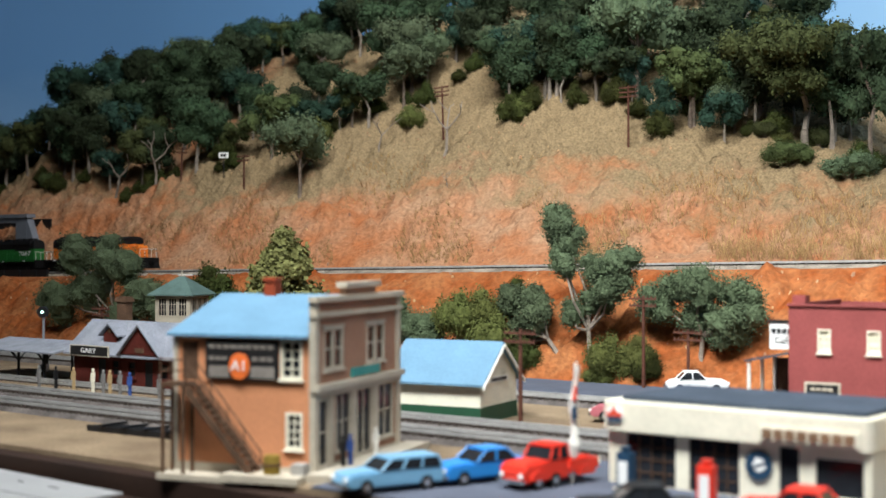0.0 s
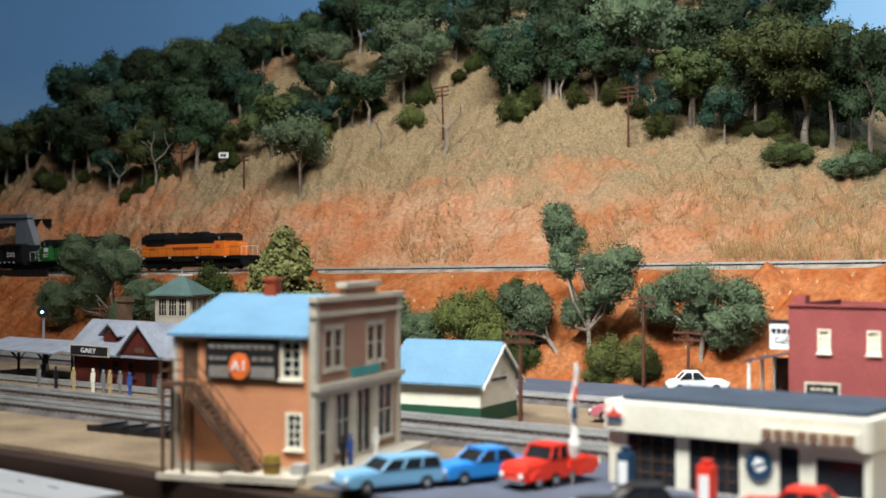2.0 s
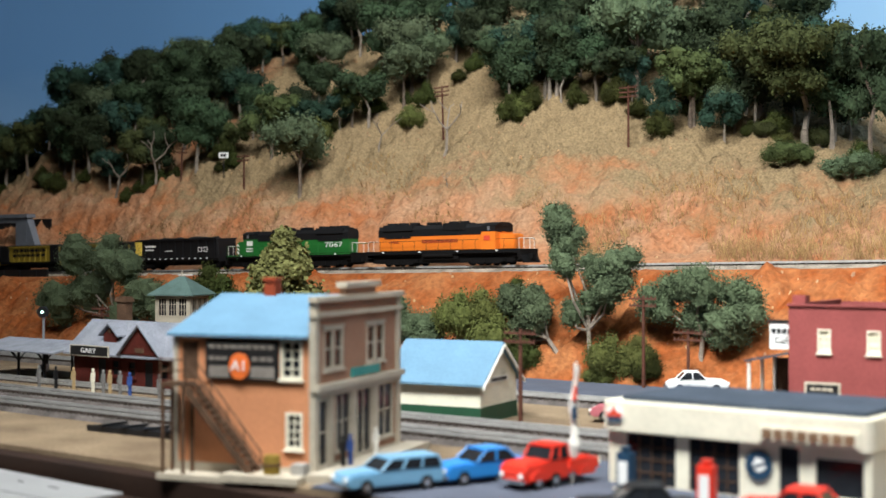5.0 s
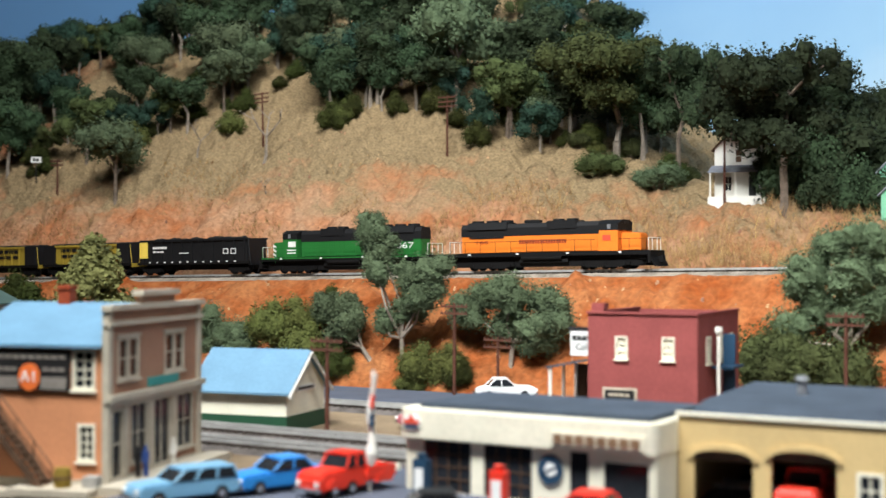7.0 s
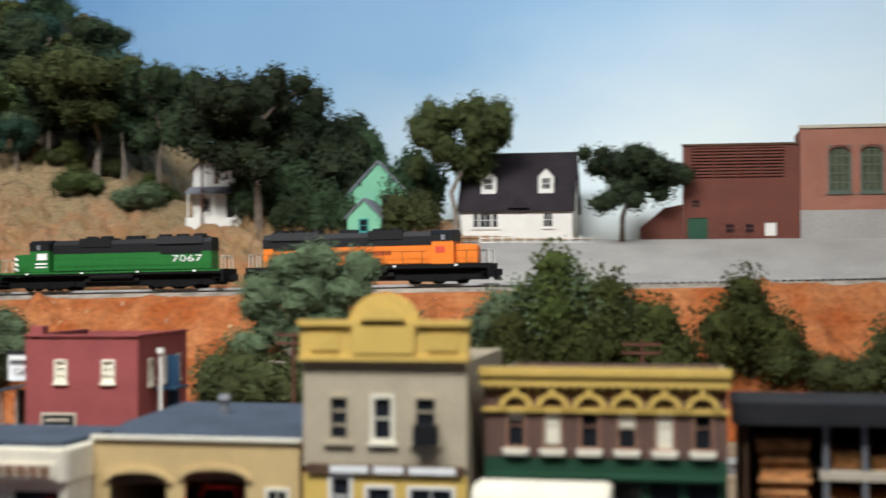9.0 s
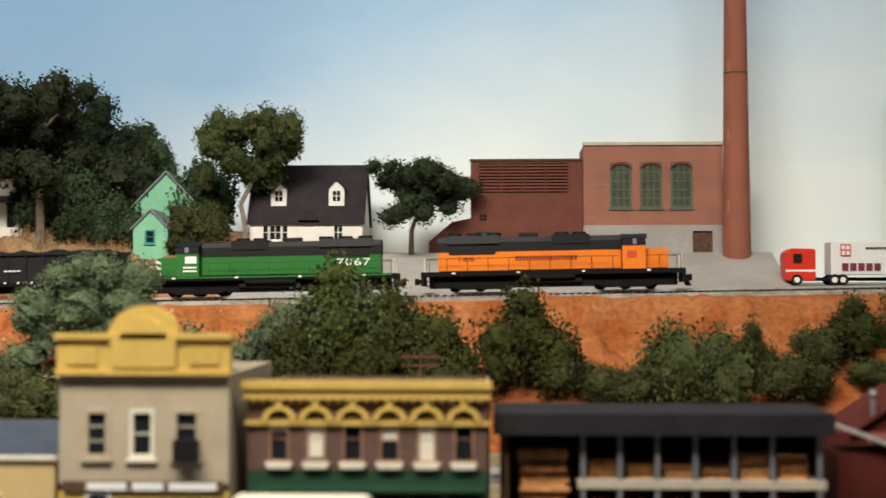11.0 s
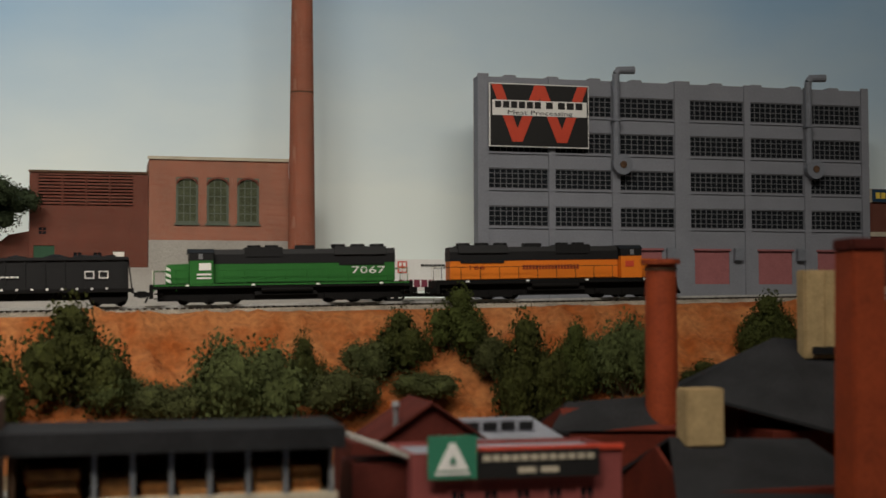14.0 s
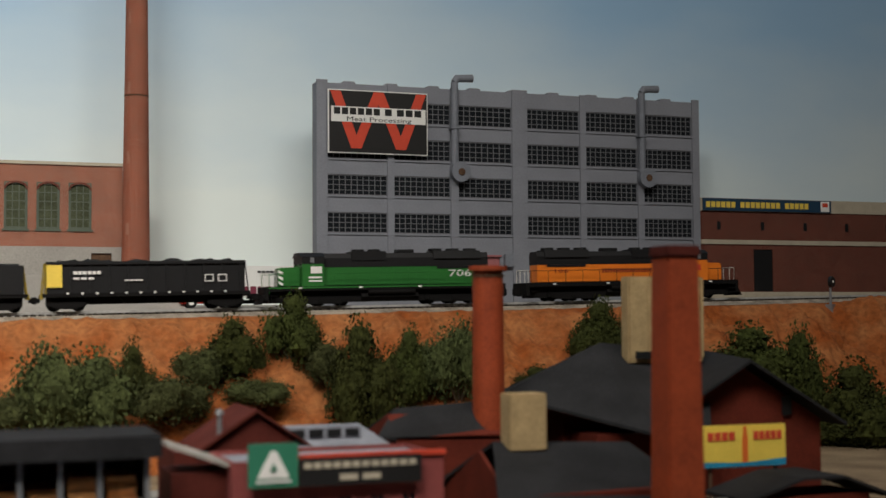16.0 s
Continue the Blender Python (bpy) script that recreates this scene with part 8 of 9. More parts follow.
# ---- roads, cars and clutter ----
solid("road_bank", Mesh().box(-1.05, -0.3, 0.955, 1.052, 0.0002, 0.0016), ASPHALT, "grey road along the foot of the bank", "road", "structure")
solid("road_street", Mesh().box(-0.475, 0.6, 0.5, 0.628, 0.0002, 0.0014), ASPHALT, "blue-grey street before the shops", "road", "structure")
solid("road_crossing", Mesh().box(-0.475, -0.375, 0.6284, 0.9546, 0.0002, 0.0012), ASPHALT, "grey road crossing the yard tracks", "road", "structure")


def car(name, m, paint, label, profile, cabin, length=0.054, width=0.0195, wagon=False, extra=None, group="parked cars"):
    """A car facing +x: lower body, glazed cabin, wheels, bumpers and lamps."""
    o = thing(name, m, label, "car", group)
    hw = width / 2
    part("body", Mesh().prism(profile, "y", -hw, hw), paint, o, bevel=0.0012)
    (x0, z0), (x1, z1), (x2, z2), (x3, z3) = cabin
    k = 0.84
    cm = Mesh()
    cm.v = [(x0, -hw * 0.97, z0), (x3, -hw * 0.97, z3), (x2, -hw * k, z2), (x1, -hw * k, z1), (x0, hw * 0.97, z0), (x3, hw * 0.97, z3), (x2, hw * k, z2), (x1, hw * k, z1)]
    cm.f = [(0, 1, 2, 3), (4, 7, 6, 5), (0, 3, 7, 4), (1, 5, 6, 2), (3, 2, 6, 7), (0, 4, 5, 1)]
    cab = part("cabin", cm, GLASS, o, "dark car windows")
    part("roof", Mesh().box(x1 - 0.0012, x2 + 0.0012, -hw * k - 0.0004, hw * k + 0.0004, z1 - 0.0009, z1 + 0.0006), paint, o, bevel=0.0005)
    n = 4 if wagon else 3
    for s in (-1, 1):
        for i in range(n):
            f = i / (n - 1)
            a = (x0 + (x3 - x0) * f, s * hw * 0.99, z0)
            b = (x1 + (x2 - x1) * f, s * (hw * k + 0.0003), z1)
            part("pillar", Mesh().rod(a, b, 0.0006, 0.0006, 4), paint, cab)
    lo, hi = min(p[0] for p in profile), max(p[0] for p in profile)
    for x in (lo + length * 0.2, hi - length * 0.19):
        for s in (-1, 1):
            w = part("wheel", Mesh().rod((x, s * (hw - 0.0034), 0.0037), (x, s * (hw + 0.0002), 0.0037), 0.0037, seg=16), TYRE, o, "black tyre")
            part("hubcap", Mesh().rod((x, s * (hw + 0.0002), 0.0037), (x, s * (hw + 0.0006), 0.0037), 0.0019, seg=12), CHROME, w)
    for x, s in ((hi, 1), (lo, -1)):
        part("bumper", Mesh().box(x - 0.0004, x + 0.0012, -hw * 0.98, hw * 0.98, 0.0038, 0.0055) if s > 0 else Mesh().box(x - 0.0012, x + 0.0004, -hw * 0.98, hw * 0.98, 0.0038, 0.0055), CHROME, o, "chrome bumper")
    for s in (-1, 1):
        part("headlight", Mesh().rod((hi - 0.0006, s * hw * 0.72, 0.0076), (hi + 0.0008, s * hw * 0.72, 0.0076), 0.0013, seg=10), SIGN_WHITE, o, "round headlight")
    if extra:
        extra(o)
    return o


SEDAN = [(-0.027, 0.003), (0.027, 0.003), (0.0272, 0.0085), (0.0255, 0.0103), (0.0085, 0.0112), (-0.013, 0.0112), (-0.0262, 0.0105), (-0.0275, 0.0075)]
SEDAN_CAB = [(-0.0155, 0.0112), (-0.0105, 0.0167), (0.0025, 0.0167), (0.0092, 0.0112)]
WAGON_CAB = [(-0.0258, 0.0108), (-0.0238, 0.0162), (0.0025, 0.0164), (0.0092, 0.0112)]
COUPE = [(-0.025, 0.003), (0.025, 0.003), (0.0258, 0.0078), (0.0235, 0.0105), (0.0075, 0.0115), (-0.014, 0.0115), (-0.0235, 0.0095), (-0.0258, 0.006)]
COUPE_CAB = [(-0.0155, 0.0112), (-0.0095, 0.0172), (0.0005, 0.0172), (0.0072, 0.0112)]
SKY_PAINT = material("pale_blue_car_paint", (0.2, 0.4, 0.58), 0.3, 0.06, 60, 500, 0.0)
BLUE_PAINT = material("bright_blue_car_paint", (0.04, 0.24, 0.62), 0.3, 0.06, 60, 500, 0.0)
RED_PAINT = material("bright_red_car_paint", (0.68, 0.04, 0.02), 0.35, 0.06, 60, 500, 0.0)
MAROON = material("dusty_pink_car_paint", (0.4, 0.12, 0.14), 0.4, 0.08, 60, 500, 0.0)
WHITE_PAINT = material("white_car_paint", (0.78, 0.78, 0.76), 0.3, 0.04, 60, 500, 0.0)
car("station_wagon", pose(-0.4375, 0.5165, 0.0014, 0, 0, 248), SKY_PAINT, "pale blue station wagon parked beside the corner shop", SEDAN, WAGON_CAB, wagon=True)
car("sedan_car", pose(-0.417, 0.567, 0.0014, 0, 0, 250), BLUE_PAINT, "bright blue sedan parked on the street", SEDAN, SEDAN_CAB)
car("coupe_car", pose(-0.535, 1.034, 0.0016, 0, 0, 36), WHITE_PAINT, "white rounded coupe on the road by the bank", COUPE, COUPE_CAB)
car("old_sedan", pose(-0.482, 0.83, 0.0012, 0, 0, 200), MAROON, "dusty pink old sedan near the yard tracks", COUPE, COUPE_CAB)


def pickup(m, label, paint, stake=False):
    def bed(o):
        part("bed", Mesh().box(-0.0265, -0.0065, -0.0098, 0.0098, 0.006, 0.0075).box(-0.0265, -0.0065, -0.0104, -0.0092, 0.0075, 0.0128).box(-0.0265, -0.0065, 0.0092, 0.0104, 0.0075, 0.0128).box(-0.0272, -0.0262, -0.0104, 0.0104, 0.0075, 0.0128), paint, o, "open load bed")
        for s in (-1, 1):
            part("fender", Mesh().prism([(0.0165 + 0.0068 * math.cos(k * math.pi / 12), 0.0046 + 0.0056 * math.sin(k * math.pi / 12)) for k in range(13)], "y", min(s * 0.0072, s * 0.0104), max(s * 0.0072, s * 0.0104)), paint, o, "rounded fender", bevel=0.0006)
            part("fender", Mesh().prism([(-0.0175 + 0.0068 * math.cos(k * math.pi / 12), 0.0046 + 0.0056 * math.sin(k * math.pi / 12)) for k in range(13)], "y", min(s * 0.0088, s * 0.0112), max(s * 0.0088, s * 0.0112)), paint, o, "rounded fender", bevel=0.0006)
    prof = [(-0.0065, 0.0035), (0.0255, 0.0035), (0.0262, 0.0105), (0.0235, 0.0132), (0.0085, 0.014), (-0.0065, 0.014)]
    cabn = [(-0.0064, 0.0138), (-0.0055, 0.0206), (0.0045, 0.0206), (0.0082, 0.0138)]
    return car("pickup_truck", m, paint, label, prof, cabn, 0.052, 0.0185, extra=bed, group="parked trucks")


pickup(pose(-0.383, 0.578, 0.0014, 0, 0, 260), "bright red old pickup truck on the street", RED_PAINT)
pickup(pose(-0.1665, 0.652, 0.0009, 0, 0, 270), "red pickup truck inside the arched bay", RED_PAINT)
car("sedan_car", pose(-0.238, 0.553, 0.0014, 0, 0, 188), RED_PAINT, "red sedan parked at the pumps", SEDAN, SEDAN_CAB)
car("sedan_car", pose(-0.297, 0.518, 0.0014, 0, 0, 215), BLACK, "black sedan parked at the pumps", SEDAN, SEDAN_CAB)


def delivery_van():
    o = thing("delivery_van", pose(-0.004, 0.585, 0.0014), "cream delivery van with rounded roof", "van", "parked trucks")
    part("body", Mesh().prism([(-0.012, 0.004), (0.012, 0.004), (0.012, 0.03), (0.0085, 0.0352), (-0.0085, 0.0352), (-0.012, 0.03)], "x", -0.028, 0.028), CREAM, o, bevel=0.0012)
    part("bonnet", Mesh().box(0.028, 0.039, -0.0105, 0.0105, 0.004, 0.015), CREAM, o, bevel=0.0015)
    part("windscreen", Mesh().box(0.0281, 0.0286, -0.009, 0.009, 0.0165, 0.026), GLASS, o, "dark windscreen")
    for x in (-0.018, 0.03):
        for s in (-1, 1):
            part("wheel", Mesh().rod((x, s * 0.0085, 0.0045), (x, s * 0.0122, 0.0045), 0.0045, seg=16), TYRE, o, "black tyre")
    return o


delivery_van()


def semi_trailer():
    o = thing("semi_trailer_truck", pose(0.354, 1.385, 0.1272), "white box trailer behind a red cab truck", "truck")
    cab = part("cab", Mesh().prism([(0.001, 0.0045), (0.03, 0.0045), (0.03, 0.036), (0.006, 0.0365), (0.0, 0.031)], "y", -0.0135, 0.0135), RED_PAINT, o, "red flat-fronted cab", bevel=0.0012)
    for s in (-1, 1):
        part("cab_window", Mesh().box(0.008, 0.0165, s * 0.0136 - 0.0004, s * 0.0136 + 0.0004, 0.022, 0.031), GLASS, cab)
        part("cab_stripe", Mesh().box(0.0005, 0.0295, s * 0.0137 - 0.0002, s * 0.0137 + 0.0002, 0.0135, 0.0155), SIGN_WHITE, cab)
    part("windscreen", Mesh().box(0.0018, 0.0024, -0.0115, 0.0115, 0.022, 0.031).moved(pose(-0.0012, 0, 0)), GLASS, cab)
    part("chassis", Mesh().box(0.01, 0.13, -0.006, 0.006, 0.0045, 0.008), UNDERFRAME, o, "black chassis")
    tr = part("trailer", Mesh().box(0.0445, 0.134, -0.0142, 0.0142, 0.0105, 0.0425), WHITE_PAINT, o, "white box trailer", bevel=0.0005)
    for i in range(12):
        part("trailer_rib", Mesh().box(0.0475 + i * 0.0075, 0.048 + i * 0.0075, -0.0146, -0.0142, 0.0115, 0.0415), WHITE_PAINT, tr)
    pm = Mesh()
    bars(pm, 0.055, 0.094, 0.018, 0.0075, 5, -0.0004)
    bars(pm, 0.104, 0.124, 0.018, 0.0075, 2, -0.0004)
    part("trailer_letters", pm.moved(pose(0, -0.0146, 0)), material("plum_letter", (0.22, 0.04, 0.07), 0.5), tr, "plum lettering blocks")
    part("cross_emblem", Mesh().box(0.0535, 0.0635, -0.015, -0.0145, 0.0285, 0.0405), SIGN_RED, tr, "red cross-shaped emblem")
    part("emblem_cut", Mesh().box(0.0548, 0.0578, -0.0152, -0.0149, 0.0352, 0.0392).box(0.0592, 0.0622, -0.0152, -0.0149, 0.0352, 0.0392).box(0.0548, 0.0578, -0.0152, -0.0149, 0.0298, 0.0338).box(0.0592, 0.0622, -0.0152, -0.0149, 0.0298, 0.0338), SIGN_WHITE, tr)
    part("small_letters", bars(Mesh(), 0.078, 0.104, 0.0365, 0.002, 6, -0.0004).moved(pose(0, -0.0146, 0)), SIGN_BLACK, tr)
    for x in (0.0115, 0.048, 0.056, 0.115, 0.124):
        for s in (-1, 1):
            w = part("wheel", Mesh().rod((x, s * 0.0095, 0.0055), (x, s * 0.0138, 0.0055), 0.0055, seg=18), TYRE, o, "black tyre")
            part("hub", Mesh().rod((x, s * 0.0138, 0.0055), (x, s * 0.0142, 0.0055), 0.0028, seg=12), SIGN_WHITE, w)
    return o


semi_trailer()


def fuel_pump(x, y, body, label):
    o = thing("fuel_pump", pose(x, y, 0.0014), label, "fuel pump", "fuel pumps")
    part("base", Mesh().box(-0.0055, 0.0055, -0.004, 0.004, 0, 0.0015), CONCRETE, o)
    part("cabinet", Mesh().box(-0.0042, 0.0042, -0.003, 0.003, 0.0015, 0.019), body, o, bevel=0.0006)
    part("panel", Mesh().box(-0.0025, 0.0025, -0.0034, -0.003, 0.003, 0.0145), SIGN_WHITE, o, "white front panel")
    part("globe", Mesh().rod((0, 0, 0.019), (0, 0, 0.0215), 0.0022, 0.0028, 12), body, o)
    return o


fuel_pump(-0.292, 0.575, RED_PAINT, "red fuel pump before the service station")
fuel_pump(-0.343, 0.588, SIGN_BLUE, "dark blue fuel pump before the service station")


def banner():
    o = thing("banner_pole", pose(-0.374, 0.587, 0.0014, 0, 2, 0), "white furled flag on a tall pole", "flag")
    part("pole", Mesh().rod((0, 0, 0), (0, 0, 0.062), 0.0009, 0.0007, 8), WHITE, o)
    fl = Mesh()
    for i in range(8):
        z0, z1 = 0.014 + i * 0.0058, 0.014 + (i + 1) * 0.0058
        r0, r1 = 0.0026 + 0.0008 * math.sin(i * 1.7), 0.0026 + 0.0008 * math.sin((i + 1) * 1.7)
        fl.rod((0.0008 * math.sin(i), 0, z0), (0.0008 * math.sin(i + 1), 0, z1), r0 * (1 - i * 0.06), r1 * (1 - (i + 1) * 0.06), 9)
    part("furled_flag", fl, WHITE, o, "furled white cloth")
    part("flag_red", Mesh().rod((0.001, -0.0016, 0.043), (0.0012, -0.0014, 0.05), 0.0014, 0.001, 8), SIGN_RED, o)
    part("flag_blue", Mesh().rod((0.0012, -0.0016, 0.0335), (0.001, -0.0016, 0.04), 0.0015, 0.0013, 8), SIGN_BLUE, o)
    return o


banner()


def pole(x, y, z, height, arms, label="brown wooden line pole with crossarms", lean=0.0, turn=0.0):
    o = thing("line_pole", pose(x, y, z - 0.002, 0, lean, turn), label, "utility pole", "line poles")
    part("mast", Mesh().rod((0, 0, 0), (0, 0, height), 0.0017, 0.0012, 8), POLE_WOOD, o)
    for i in range(arms):
        zz = height - 0.003 - i * 0.0062
        a = part("crossarm", Mesh().box(-0.0135, 0.0135, -0.0017, -0.0007, zz - 0.0008, zz + 0.0008), POLE_WOOD, o)
        for xx in (-0.0125, -0.0085, -0.0045, 0.0045, 0.0085, 0.0125):
            part("insulator", Mesh().rod((xx, -0.0012, zz + 0.0008), (xx, -0.0012, zz + 0.0026), 0.0006, seg=5), POLE_WOOD, a)
    return o


pole(-0.541, 0.782, 0.0, 0.068, 2, "rust-brown line pole beside the freight house")
pole(-0.588, 1.038, 0.0, 0.084, 2, "tall brown line pole at the foot of the bank")
pole(-0.552, 1.052, 0.0, 0.055, 2, "rust-brown line pole behind the white coupe")
pole(-1.105, 0.86, 0.0, 0.068, 2, "brown line pole behind the station")
pole(0.02, 0.985, 0.0, 0.08, 2, "brown line pole behind the brick store")
pole(-0.235, 0.99, 0.0, 0.085, 2, "brown line pole behind the red storefront")
for x, y, h, a, lean in ((-1.235, 1.585, 0.083, 3, -2), (-0.935, 1.61, 0.085, 3, 0), (-0.512, 1.53, 0.105, 2, 0), (-1.49, 1.57, 0.065, 2, 0), (-1.72, 1.5, 0.06, 2, 3), (-1.56, 1.49, 0.055, 2, 0)):
    pole(x, y, rough_height(x, y), h, a, "brown line pole standing on the clay slope", lean)


def mile_sign(x, y, z, h, w, hh, turn=0.0):
    o = thing("trackside_sign", pose(x, y, z - 0.002, 0, 0, turn), "small white trackside sign on a dark post", "sign", "trackside signs")
    part("post", Mesh().rod((0, 0, 0), (0, 0, h), 0.0009, seg=6), BLACK, o)
    p = part("plate", Mesh().box(-w / 2, w / 2, -0.0016, -0.0008, h - hh, h), SIGN_WHITE, o)
    part("figures", bars(Mesh(), -w * 0.3, w * 0.34, h - hh / 2, hh * 0.5, 2, -0.0004).moved(pose(0, -0.0016, 0)), SIGN_BLACK, p)
    return o


mile_sign(-1.617, 1.5, rough_height(-1.617, 1.5), 0.044, 0.016, 0.009, 30)
mile_sign(-1.36, 1.195, rail_z(-1.36) - 0.012, 0.008, 0.02, 0.008, 30)


def signal(x, y, z, h, lamp, label):
    o = thing("railway_signal", pose(x, y, z - 0.001, 0, 0, 30), label, "railway signal", "railway signals")
    part("mast", Mesh().rod((0, 0, 0), (0, 0, h), 0.0015, 0.0013, 8), STEEL, o)
    hd = part("head", Mesh().rod((0, -0.003, h - 0.005), (0, 0.0005, h - 0.005), 0.0055, seg=18), BLACK, o, "round black signal head")
    part("lens", Mesh().rod((0, -0.0036, h - 0.005), (0, -0.003, h - 0.005), 0.0014, seg=12), lamp, hd)
    part("base_box", Mesh().box(-0.004, 0.004, -0.004, 0.004, 0, 0.012), STEEL, o, "grey relay box")
    return o


signal(-1.118, 0.8006, 0.0, 0.068, glow("green_lamp", (0.55, 1.0, 0.75), 4.0), "grey signal mast with a lit green lamp")
signal(0.99, 1.19, rail_z(0.99) - 0.02, 0.04, SIGN_WHITE, "dark trackside signal with an unlit lamp")


def figurine(x, y, z, h, coat, trouser, turn=0.0, seated=False):
    """A small painted figurine, one plain shape."""
    k = h / 0.02
    me = Mesh().rod((-0.0009, 0, 0), (-0.0008, 0, 0.0092), 0.0008, 0.001, 6).rod((0.0009, 0.0004, 0), (0.0008, 0, 0.0092), 0.0008, 0.001, 6)
    me.rod((0, 0, 0.0085), (0, 0, 0.0125), 0.0018, 0.0017, 8).rod((0, 0, 0.0125), (0, 0, 0.0163), 0.0017, 0.0021, 8).rod((0, 0, 0.0163), (0, 0, 0.0172), 0.0008, 0.0008, 6)
    me.rod((0, 0, 0.0172), (0, 0, 0.0186), 0.001, 0.0013, 8).rod((0, 0, 0.0186), (0, 0, 0.02), 0.0013, 0.0008, 8)
    for s in (-1, 1):
        me.rod((s * 0.0021, 0, 0.016), (s * 0.0025, -0.0006, 0.0095), 0.0007, 0.0006, 5)
    ob = new("figurine", me.data("figurine", coat))
    ob.matrix_world = pose(x, y, z, 0, 0, turn) @ Matrix.Diagonal((k, k, k, 1))
    return tagged(ob, "small painted plastic figurine standing still", "figurine", "figurines")


GREYCLOTH = material("grey_cloth_paint", (0.22, 0.21, 0.2), 0.8)
BLUECLOTH = material("blue_cloth_paint", (0.05, 0.1, 0.33), 0.8)
for x, y, c in ((-0.984, 0.7, GREYCLOTH), (-0.966, 0.704, BLACK), (-0.947, 0.708, CRATE), (-0.921, 0.708, CREAM), (-0.905, 0.706, GREYCLOTH), (-0.899, 0.708, CRATE), (-0.886, 0.708, GREYCLOTH), (-0.87, 0.705, BLUECLOTH), (-0.835, 0.706, GREYCLOTH)):
    figurine(x, y, 0.004, 0.0195, c, BLACK)
# shop porch with its figurines, barrel and shrub
solid("shop_pavement", Mesh().box(0.0854, 0.1, -0.012, 0.125, 0.0002, 0.0048).box(0.04, 0.0852, -0.022, -0.0012, 0.0002, 0.004).moved(pose(-0.5723, 0.4957, 0.0, 0, 0, 17)), TRIM, "pale paved strip beside the corner shop", "pavement", "structure")
shop = pose(-0.5723, 0.4957, 0.0, 0, 0, 17)
for a, b, c in ((0.093, 0.026, BLUECLOTH), (0.091, 0.021, SIGN_BLACK), (0.094, 0.058, WHITE)):
    p = shop @ Vector((a, b, 0.0048))
    figurine(p.x, p.y, p.z, 0.0165, c, BLACK)
p = shop @ Vector((0.0655, -0.012, 0.004))
brl = thing("barrel", pose(p.x, p.y, p.z), "ochre round tub beside the stair", "barrel")
part("staves", Mesh().rod((0, 0, 0), (0, 0, 0.005), 0.0042, 0.0048, 14).rod((0, 0, 0.005), (0, 0, 0.0098), 0.0048, 0.0041, 14), material("ochre_tub", (0.25, 0.17, 0.03), 0.8), brl)
part("hoop", Mesh().rod((0, 0, 0.0045), (0, 0, 0.0056), 0.005, 0.005, 14), DARK_WOOD, brl)
p = shop @ Vector((0.08, -0.008, 0.004))
stp = thing("block", pose(p.x, p.y, p.z, 0, 0, 17), "grey stone block by the shop corner", "stone block")
part("stone", Mesh().box(-0.004, 0.004, -0.004, 0.004, -0.001, 0.0055), CONCRETE, stp, bevel=0.0005)
sw = thing("track_machine", pose(-0.705, 0.582, 0.0, 0, 0, 4), "flat black trackside rail pile", "rail pile")
for i in range(5):
    part("spare_rail", Mesh().box(-0.045 + 0.003 * i, 0.045 - 0.002 * i, -0.008 + i * 0.0036, -0.006 + i * 0.0036, 0, 0.004), BLACK, sw)
for i in range(4):
    part("bearer", Mesh().box(-0.03 + i * 0.02, -0.027 + i * 0.02, -0.011, 0.012, 0.0041, 0.0056), BLACK, sw)
gate = thing("crossing_markers", pose(-0.44, 0.655, 0.0), "row of cream marker stones at the crossing", "markers")
for i in range(6):
    part("marker", Mesh().rod((i * 0.013, 0.0008 * (i % 3), 0), (i * 0.013, 0.0008 * (i % 3), 0.005), 0.0022, 0.0018, 8), CREAM, gate)
wt = thing("wall_stain_mark", pose(0.3695, 1.5615, 0.311), "small hole in the painted backdrop", "hole")
part("ring", Mesh().rod((0, -0.001, 0), (0, 0.0005, 0), 0.0036, seg=14), TRIM, wt)
# A black disc stands in for the hole's dark inside.
part("bore", Mesh().rod((0, -0.0014, 0), (0, -0.001, 0), 0.0022, seg=12), BLACK, wt)
scrap = thing("scrap_heap", pose(0.1, 1.21, rail_z(0.1) - 0.0105), "small pale scrap beside the track", "scrap")
for i in range(6):
    part("scrap_piece", Mesh().rod((-0.01 + 0.004 * i, 0.001 * (i % 2), 0.001), (0.0 + 0.003 * i, 0.003 - 0.001 * i, 0.0045 - 0.0006 * i), 0.0011, 0.0008, 5), SIGN_WHITE, scrap)


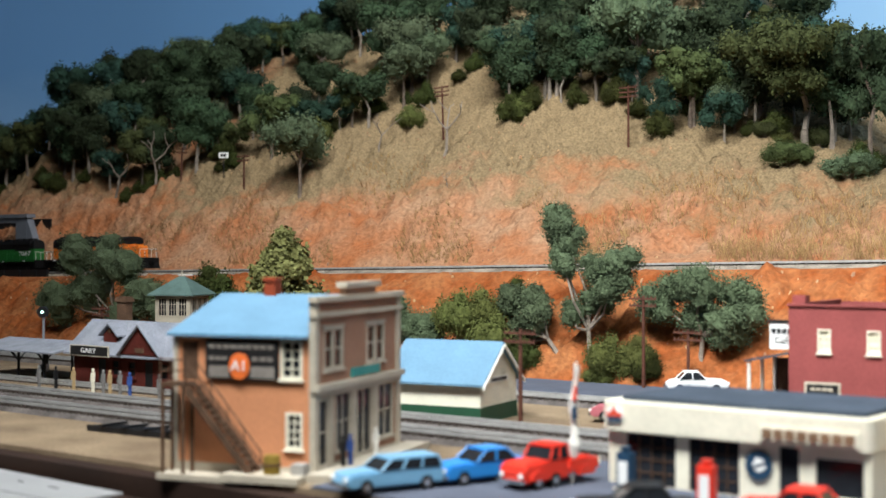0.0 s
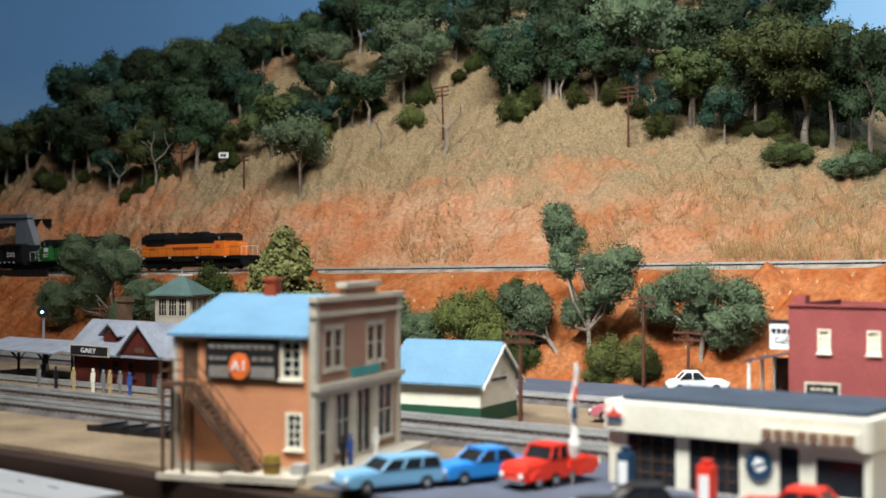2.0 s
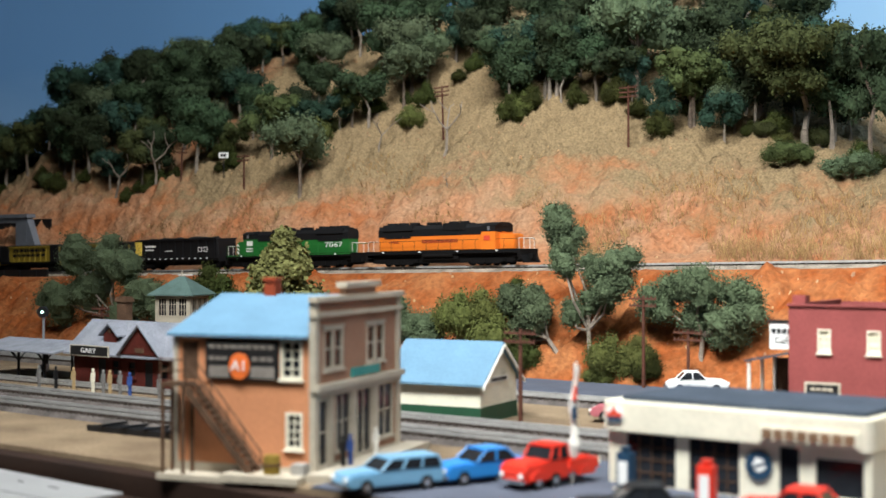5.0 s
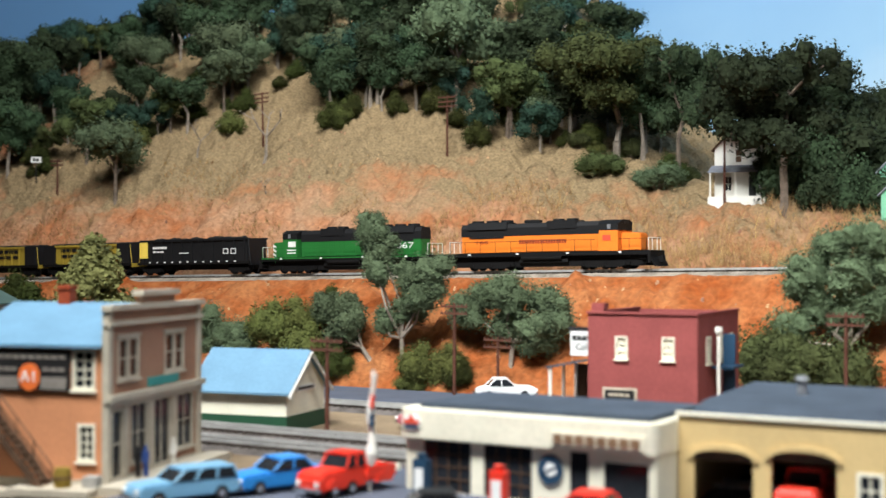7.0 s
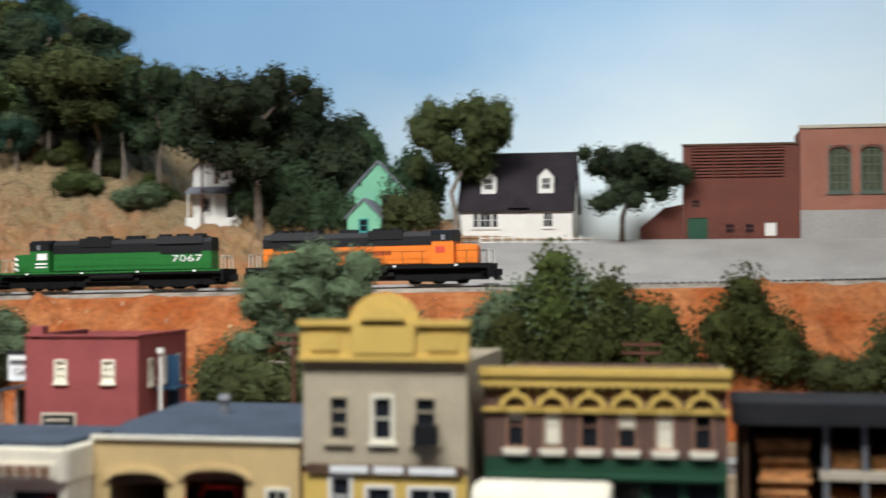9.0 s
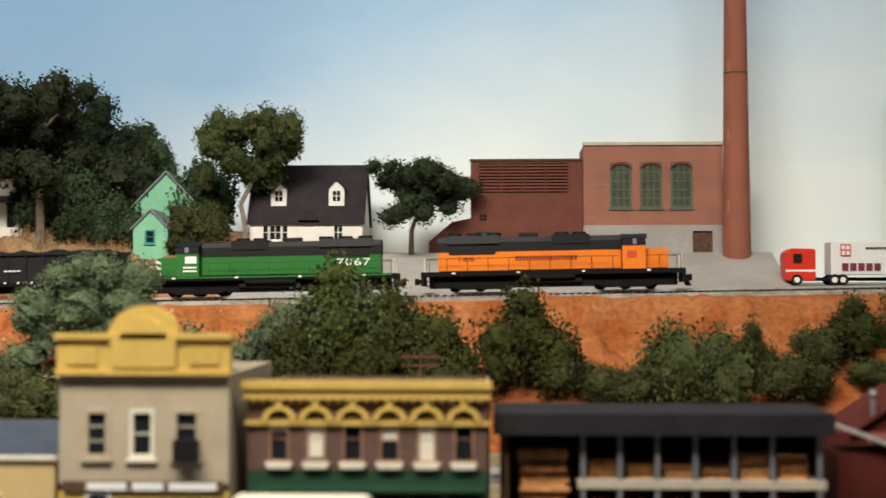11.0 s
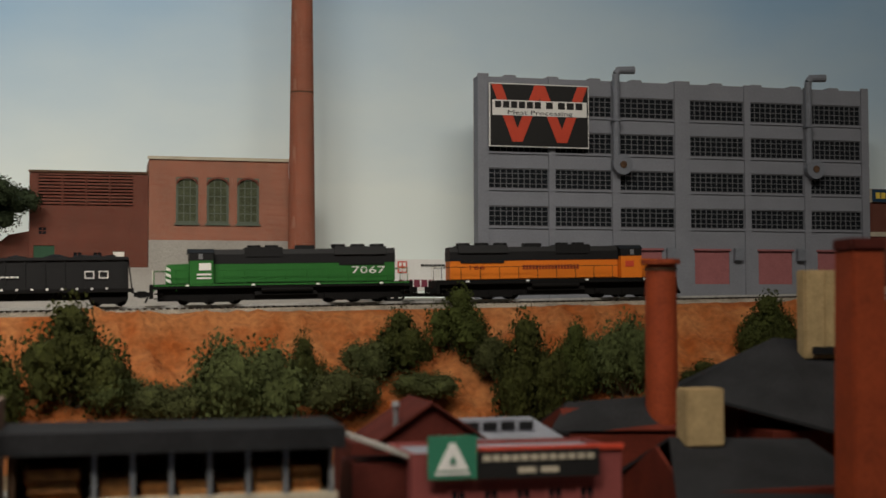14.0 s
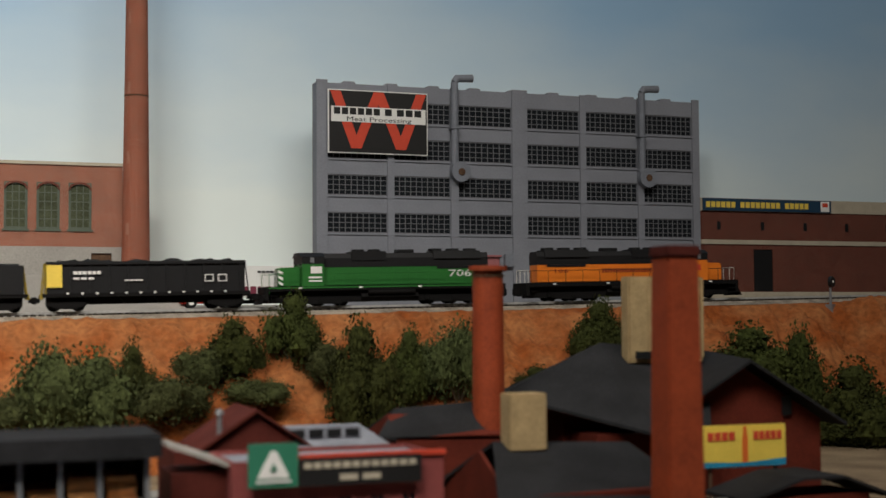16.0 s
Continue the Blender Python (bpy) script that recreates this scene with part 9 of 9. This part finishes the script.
def girder_bridge():
    """The main line leaves the bank over black girders, past a concrete portal."""
    o = thing("girder_bridge", pose(0, 0, 0), "black plate girder bridge carrying the main line", "bridge")
    for y in (1.232, 1.292):
        g = part("girder", Mesh().prism([(-2.7, rail_z(-2.7) - 0.026), (-1.71, rail_z(-1.71) - 0.026), (-1.71, rail_z(-1.71) + 0.0035), (-2.7, rail_z(-2.7) + 0.0035)], "y", y - 0.0015, y + 0.0015), BLACK, o, "black plate girder")
        for i in range(24):
            x = -2.68 + i * 0.041
            part("stiffener", Mesh().box(x, x + 0.0016, y - 0.003, y - 0.0015, rail_z(x) - 0.0255, rail_z(x) + 0.003), BLACK, g)
    part("bridge_deck", Mesh().box(-2.7, -1.71, 1.2335, 1.2905, 0.064, 0.0715), BLACK, o)
    t = thing("tunnel_portal", pose(-2.07, 1.352, 0.078), "grey concrete portal with sloping wing wall beside the line", "portal")
    part("portal_wall", wall(-0.06, 0.135, 0.0, 0.1, [(0.0, 0.105, 0.0, 0.092)], 0.012), DUCT, t, "grey concrete face")
    part("portal_cap", Mesh().box(-0.062, 0.14, -0.003, 0.014, 0.1, 0.106), DUCT, t, "concrete coping")
    # A black sheet behind the opening stands in for the bore's darkness.
    part("portal_back", Mesh().box(-0.055, 0.13, 0.05, 0.054, 0.0, 0.099), BLACK, t, "black sheet standing in for the unlit bore")
    part("wing_wall", Mesh().prism([(0.1355, 0.0), (0.185, 0.0), (0.1355, 0.1)], "y", 0.0, 0.012), DUCT, t, "sloping wing wall")


girder_bridge()

# ---- the paper plan under the table's edge ----
pl = thing("paper_plan", pose(-0.7886, 0.4835, -0.0105, 0, 0, -3), "white printed track plan lying on a shelf", "printed plan")
part("sheet", Mesh().box(-0.5, 0.2, -0.2, 0.0, -0.001, 0.0), PAPER, pl, "white paper toned grey for the shelf's shade")
part("shelf", Mesh().box(-0.55, 0.3, -0.24, -0.0005, -0.012, -0.0012), FASCIA, pl, "dark shelf")
marks = Mesh()
rp = random.Random(4)
for i in range(6):
    y = -0.17 + i * 0.026
    marks.box(-0.44, 0.19, y, y + 0.0005, 0.0001, 0.0003)
for i in range(60):
    x, y = -0.43 + 0.6 * rp.random(), -0.19 + 0.18 * rp.random()
    marks.box(x, x + 0.004 + 0.008 * rp.random(), y, y + 0.0014, 0.0001, 0.0004)
tagged(part("plan_marks", marks, material("ink_grey", (0.12, 0.12, 0.13), 0.8), pl, "printed lines and words"), kind="stuff")

# ---- room shell behind the camera ----
room = Mesh()
for a, b, c, d in (((-4.2, -2.2, -1.0), (3.2, -2.2, -1.0), (3.2, -2.2, 1.5), (-4.2, -2.2, 1.5)), ((-4.2, -2.2, -1.0), (-4.2, 2.7, -1.0), (-4.2, 2.7, 1.5), (-4.2, -2.2, 1.5)), ((3.2, -2.2, -1.0), (3.2, 2.7, -1.0), (3.2, 2.7, 1.5), (3.2, -2.2, 1.5)), ((-4.2, 2.7, -1.0), (3.2, 2.7, -1.0), (3.2, 2.7, 1.5), (-4.2, 2.7, 1.5))):
    room.quad(a, b, c, d)
solid("wall_room", room, ROOM_WALL, "plain room walls round the layout", "wall", "structure")
solid("floor", Mesh().box(-4.2, 3.2, -2.2, 2.7, -1.03, -1.0), FASCIA, "dark room floor", "floor", "structure")
solid("ceiling", Mesh().box(-4.2, 3.2, -2.2, 2.7, 1.5, 1.53), ROOM_WALL, "unseen dark room ceiling", "ceiling", "structure")


# ---- dry grass and stones on the slope ----
def tufts():
    rnd = random.Random(17)
    g = Mesh()
    for _ in range(7500):
        x = -1.75 + 1.45 * rnd.random()
        k = rnd.random() ** 1.6
        y = 1.335 + 0.2 * k
        if noise.noise(Vector((x * 9, y * 9, 3))) + 0.25 * (x + 1.0) < 0.02:
            continue
        z = rough_height(x, y) - 0.0005
        for _b in range(3):
            a = rnd.random() * 6.28
            h = 0.005 + (0.008 + 0.009 * max(0.0, min(1.0, (x + 1.1) / 0.4))) * rnd.random()
            dx, dy = math.cos(a) * h * 0.4, math.sin(a) * h * 0.4
            w = 0.00035
            n = len(g.v)
            g.v += [(x - w, y, z), (x + w, y, z), (x + dx, y + dy - 0.001, z + h)]
            g.f.append((n, n + 1, n + 2))
    tagged(new("dry_grass", raw("dry_grass", g, DRY_GRASS)), "dry straw-coloured grass on the clay slope", "grass", kind="stuff")
    st = Mesh()
    for _ in range(1500):
        x = -2.1 + 2.0 * rnd.random()
        y = 1.33 + 0.3 * rnd.random() ** 1.4 if rnd.random() < 0.7 else 1.09 + 0.1 * rnd.random()
        r = 0.0008 + 0.0018 * rnd.random() ** 2
        z = rough_height(x, y)
        st.rod((x, y, z - r), (x + r * 0.4, y - r * 0.3, z + r * 0.8), r, r * 0.5, 5)
    tagged(new("loose_stones", raw("loose_stones", st, material("pale_clay_stone", (0.5, 0.3, 0.17), 0.95, 0.3, 60, 600, 0.3, island=0.3))), "small pale stones lying on the clay", "stones", kind="stuff")


tufts()


motions()
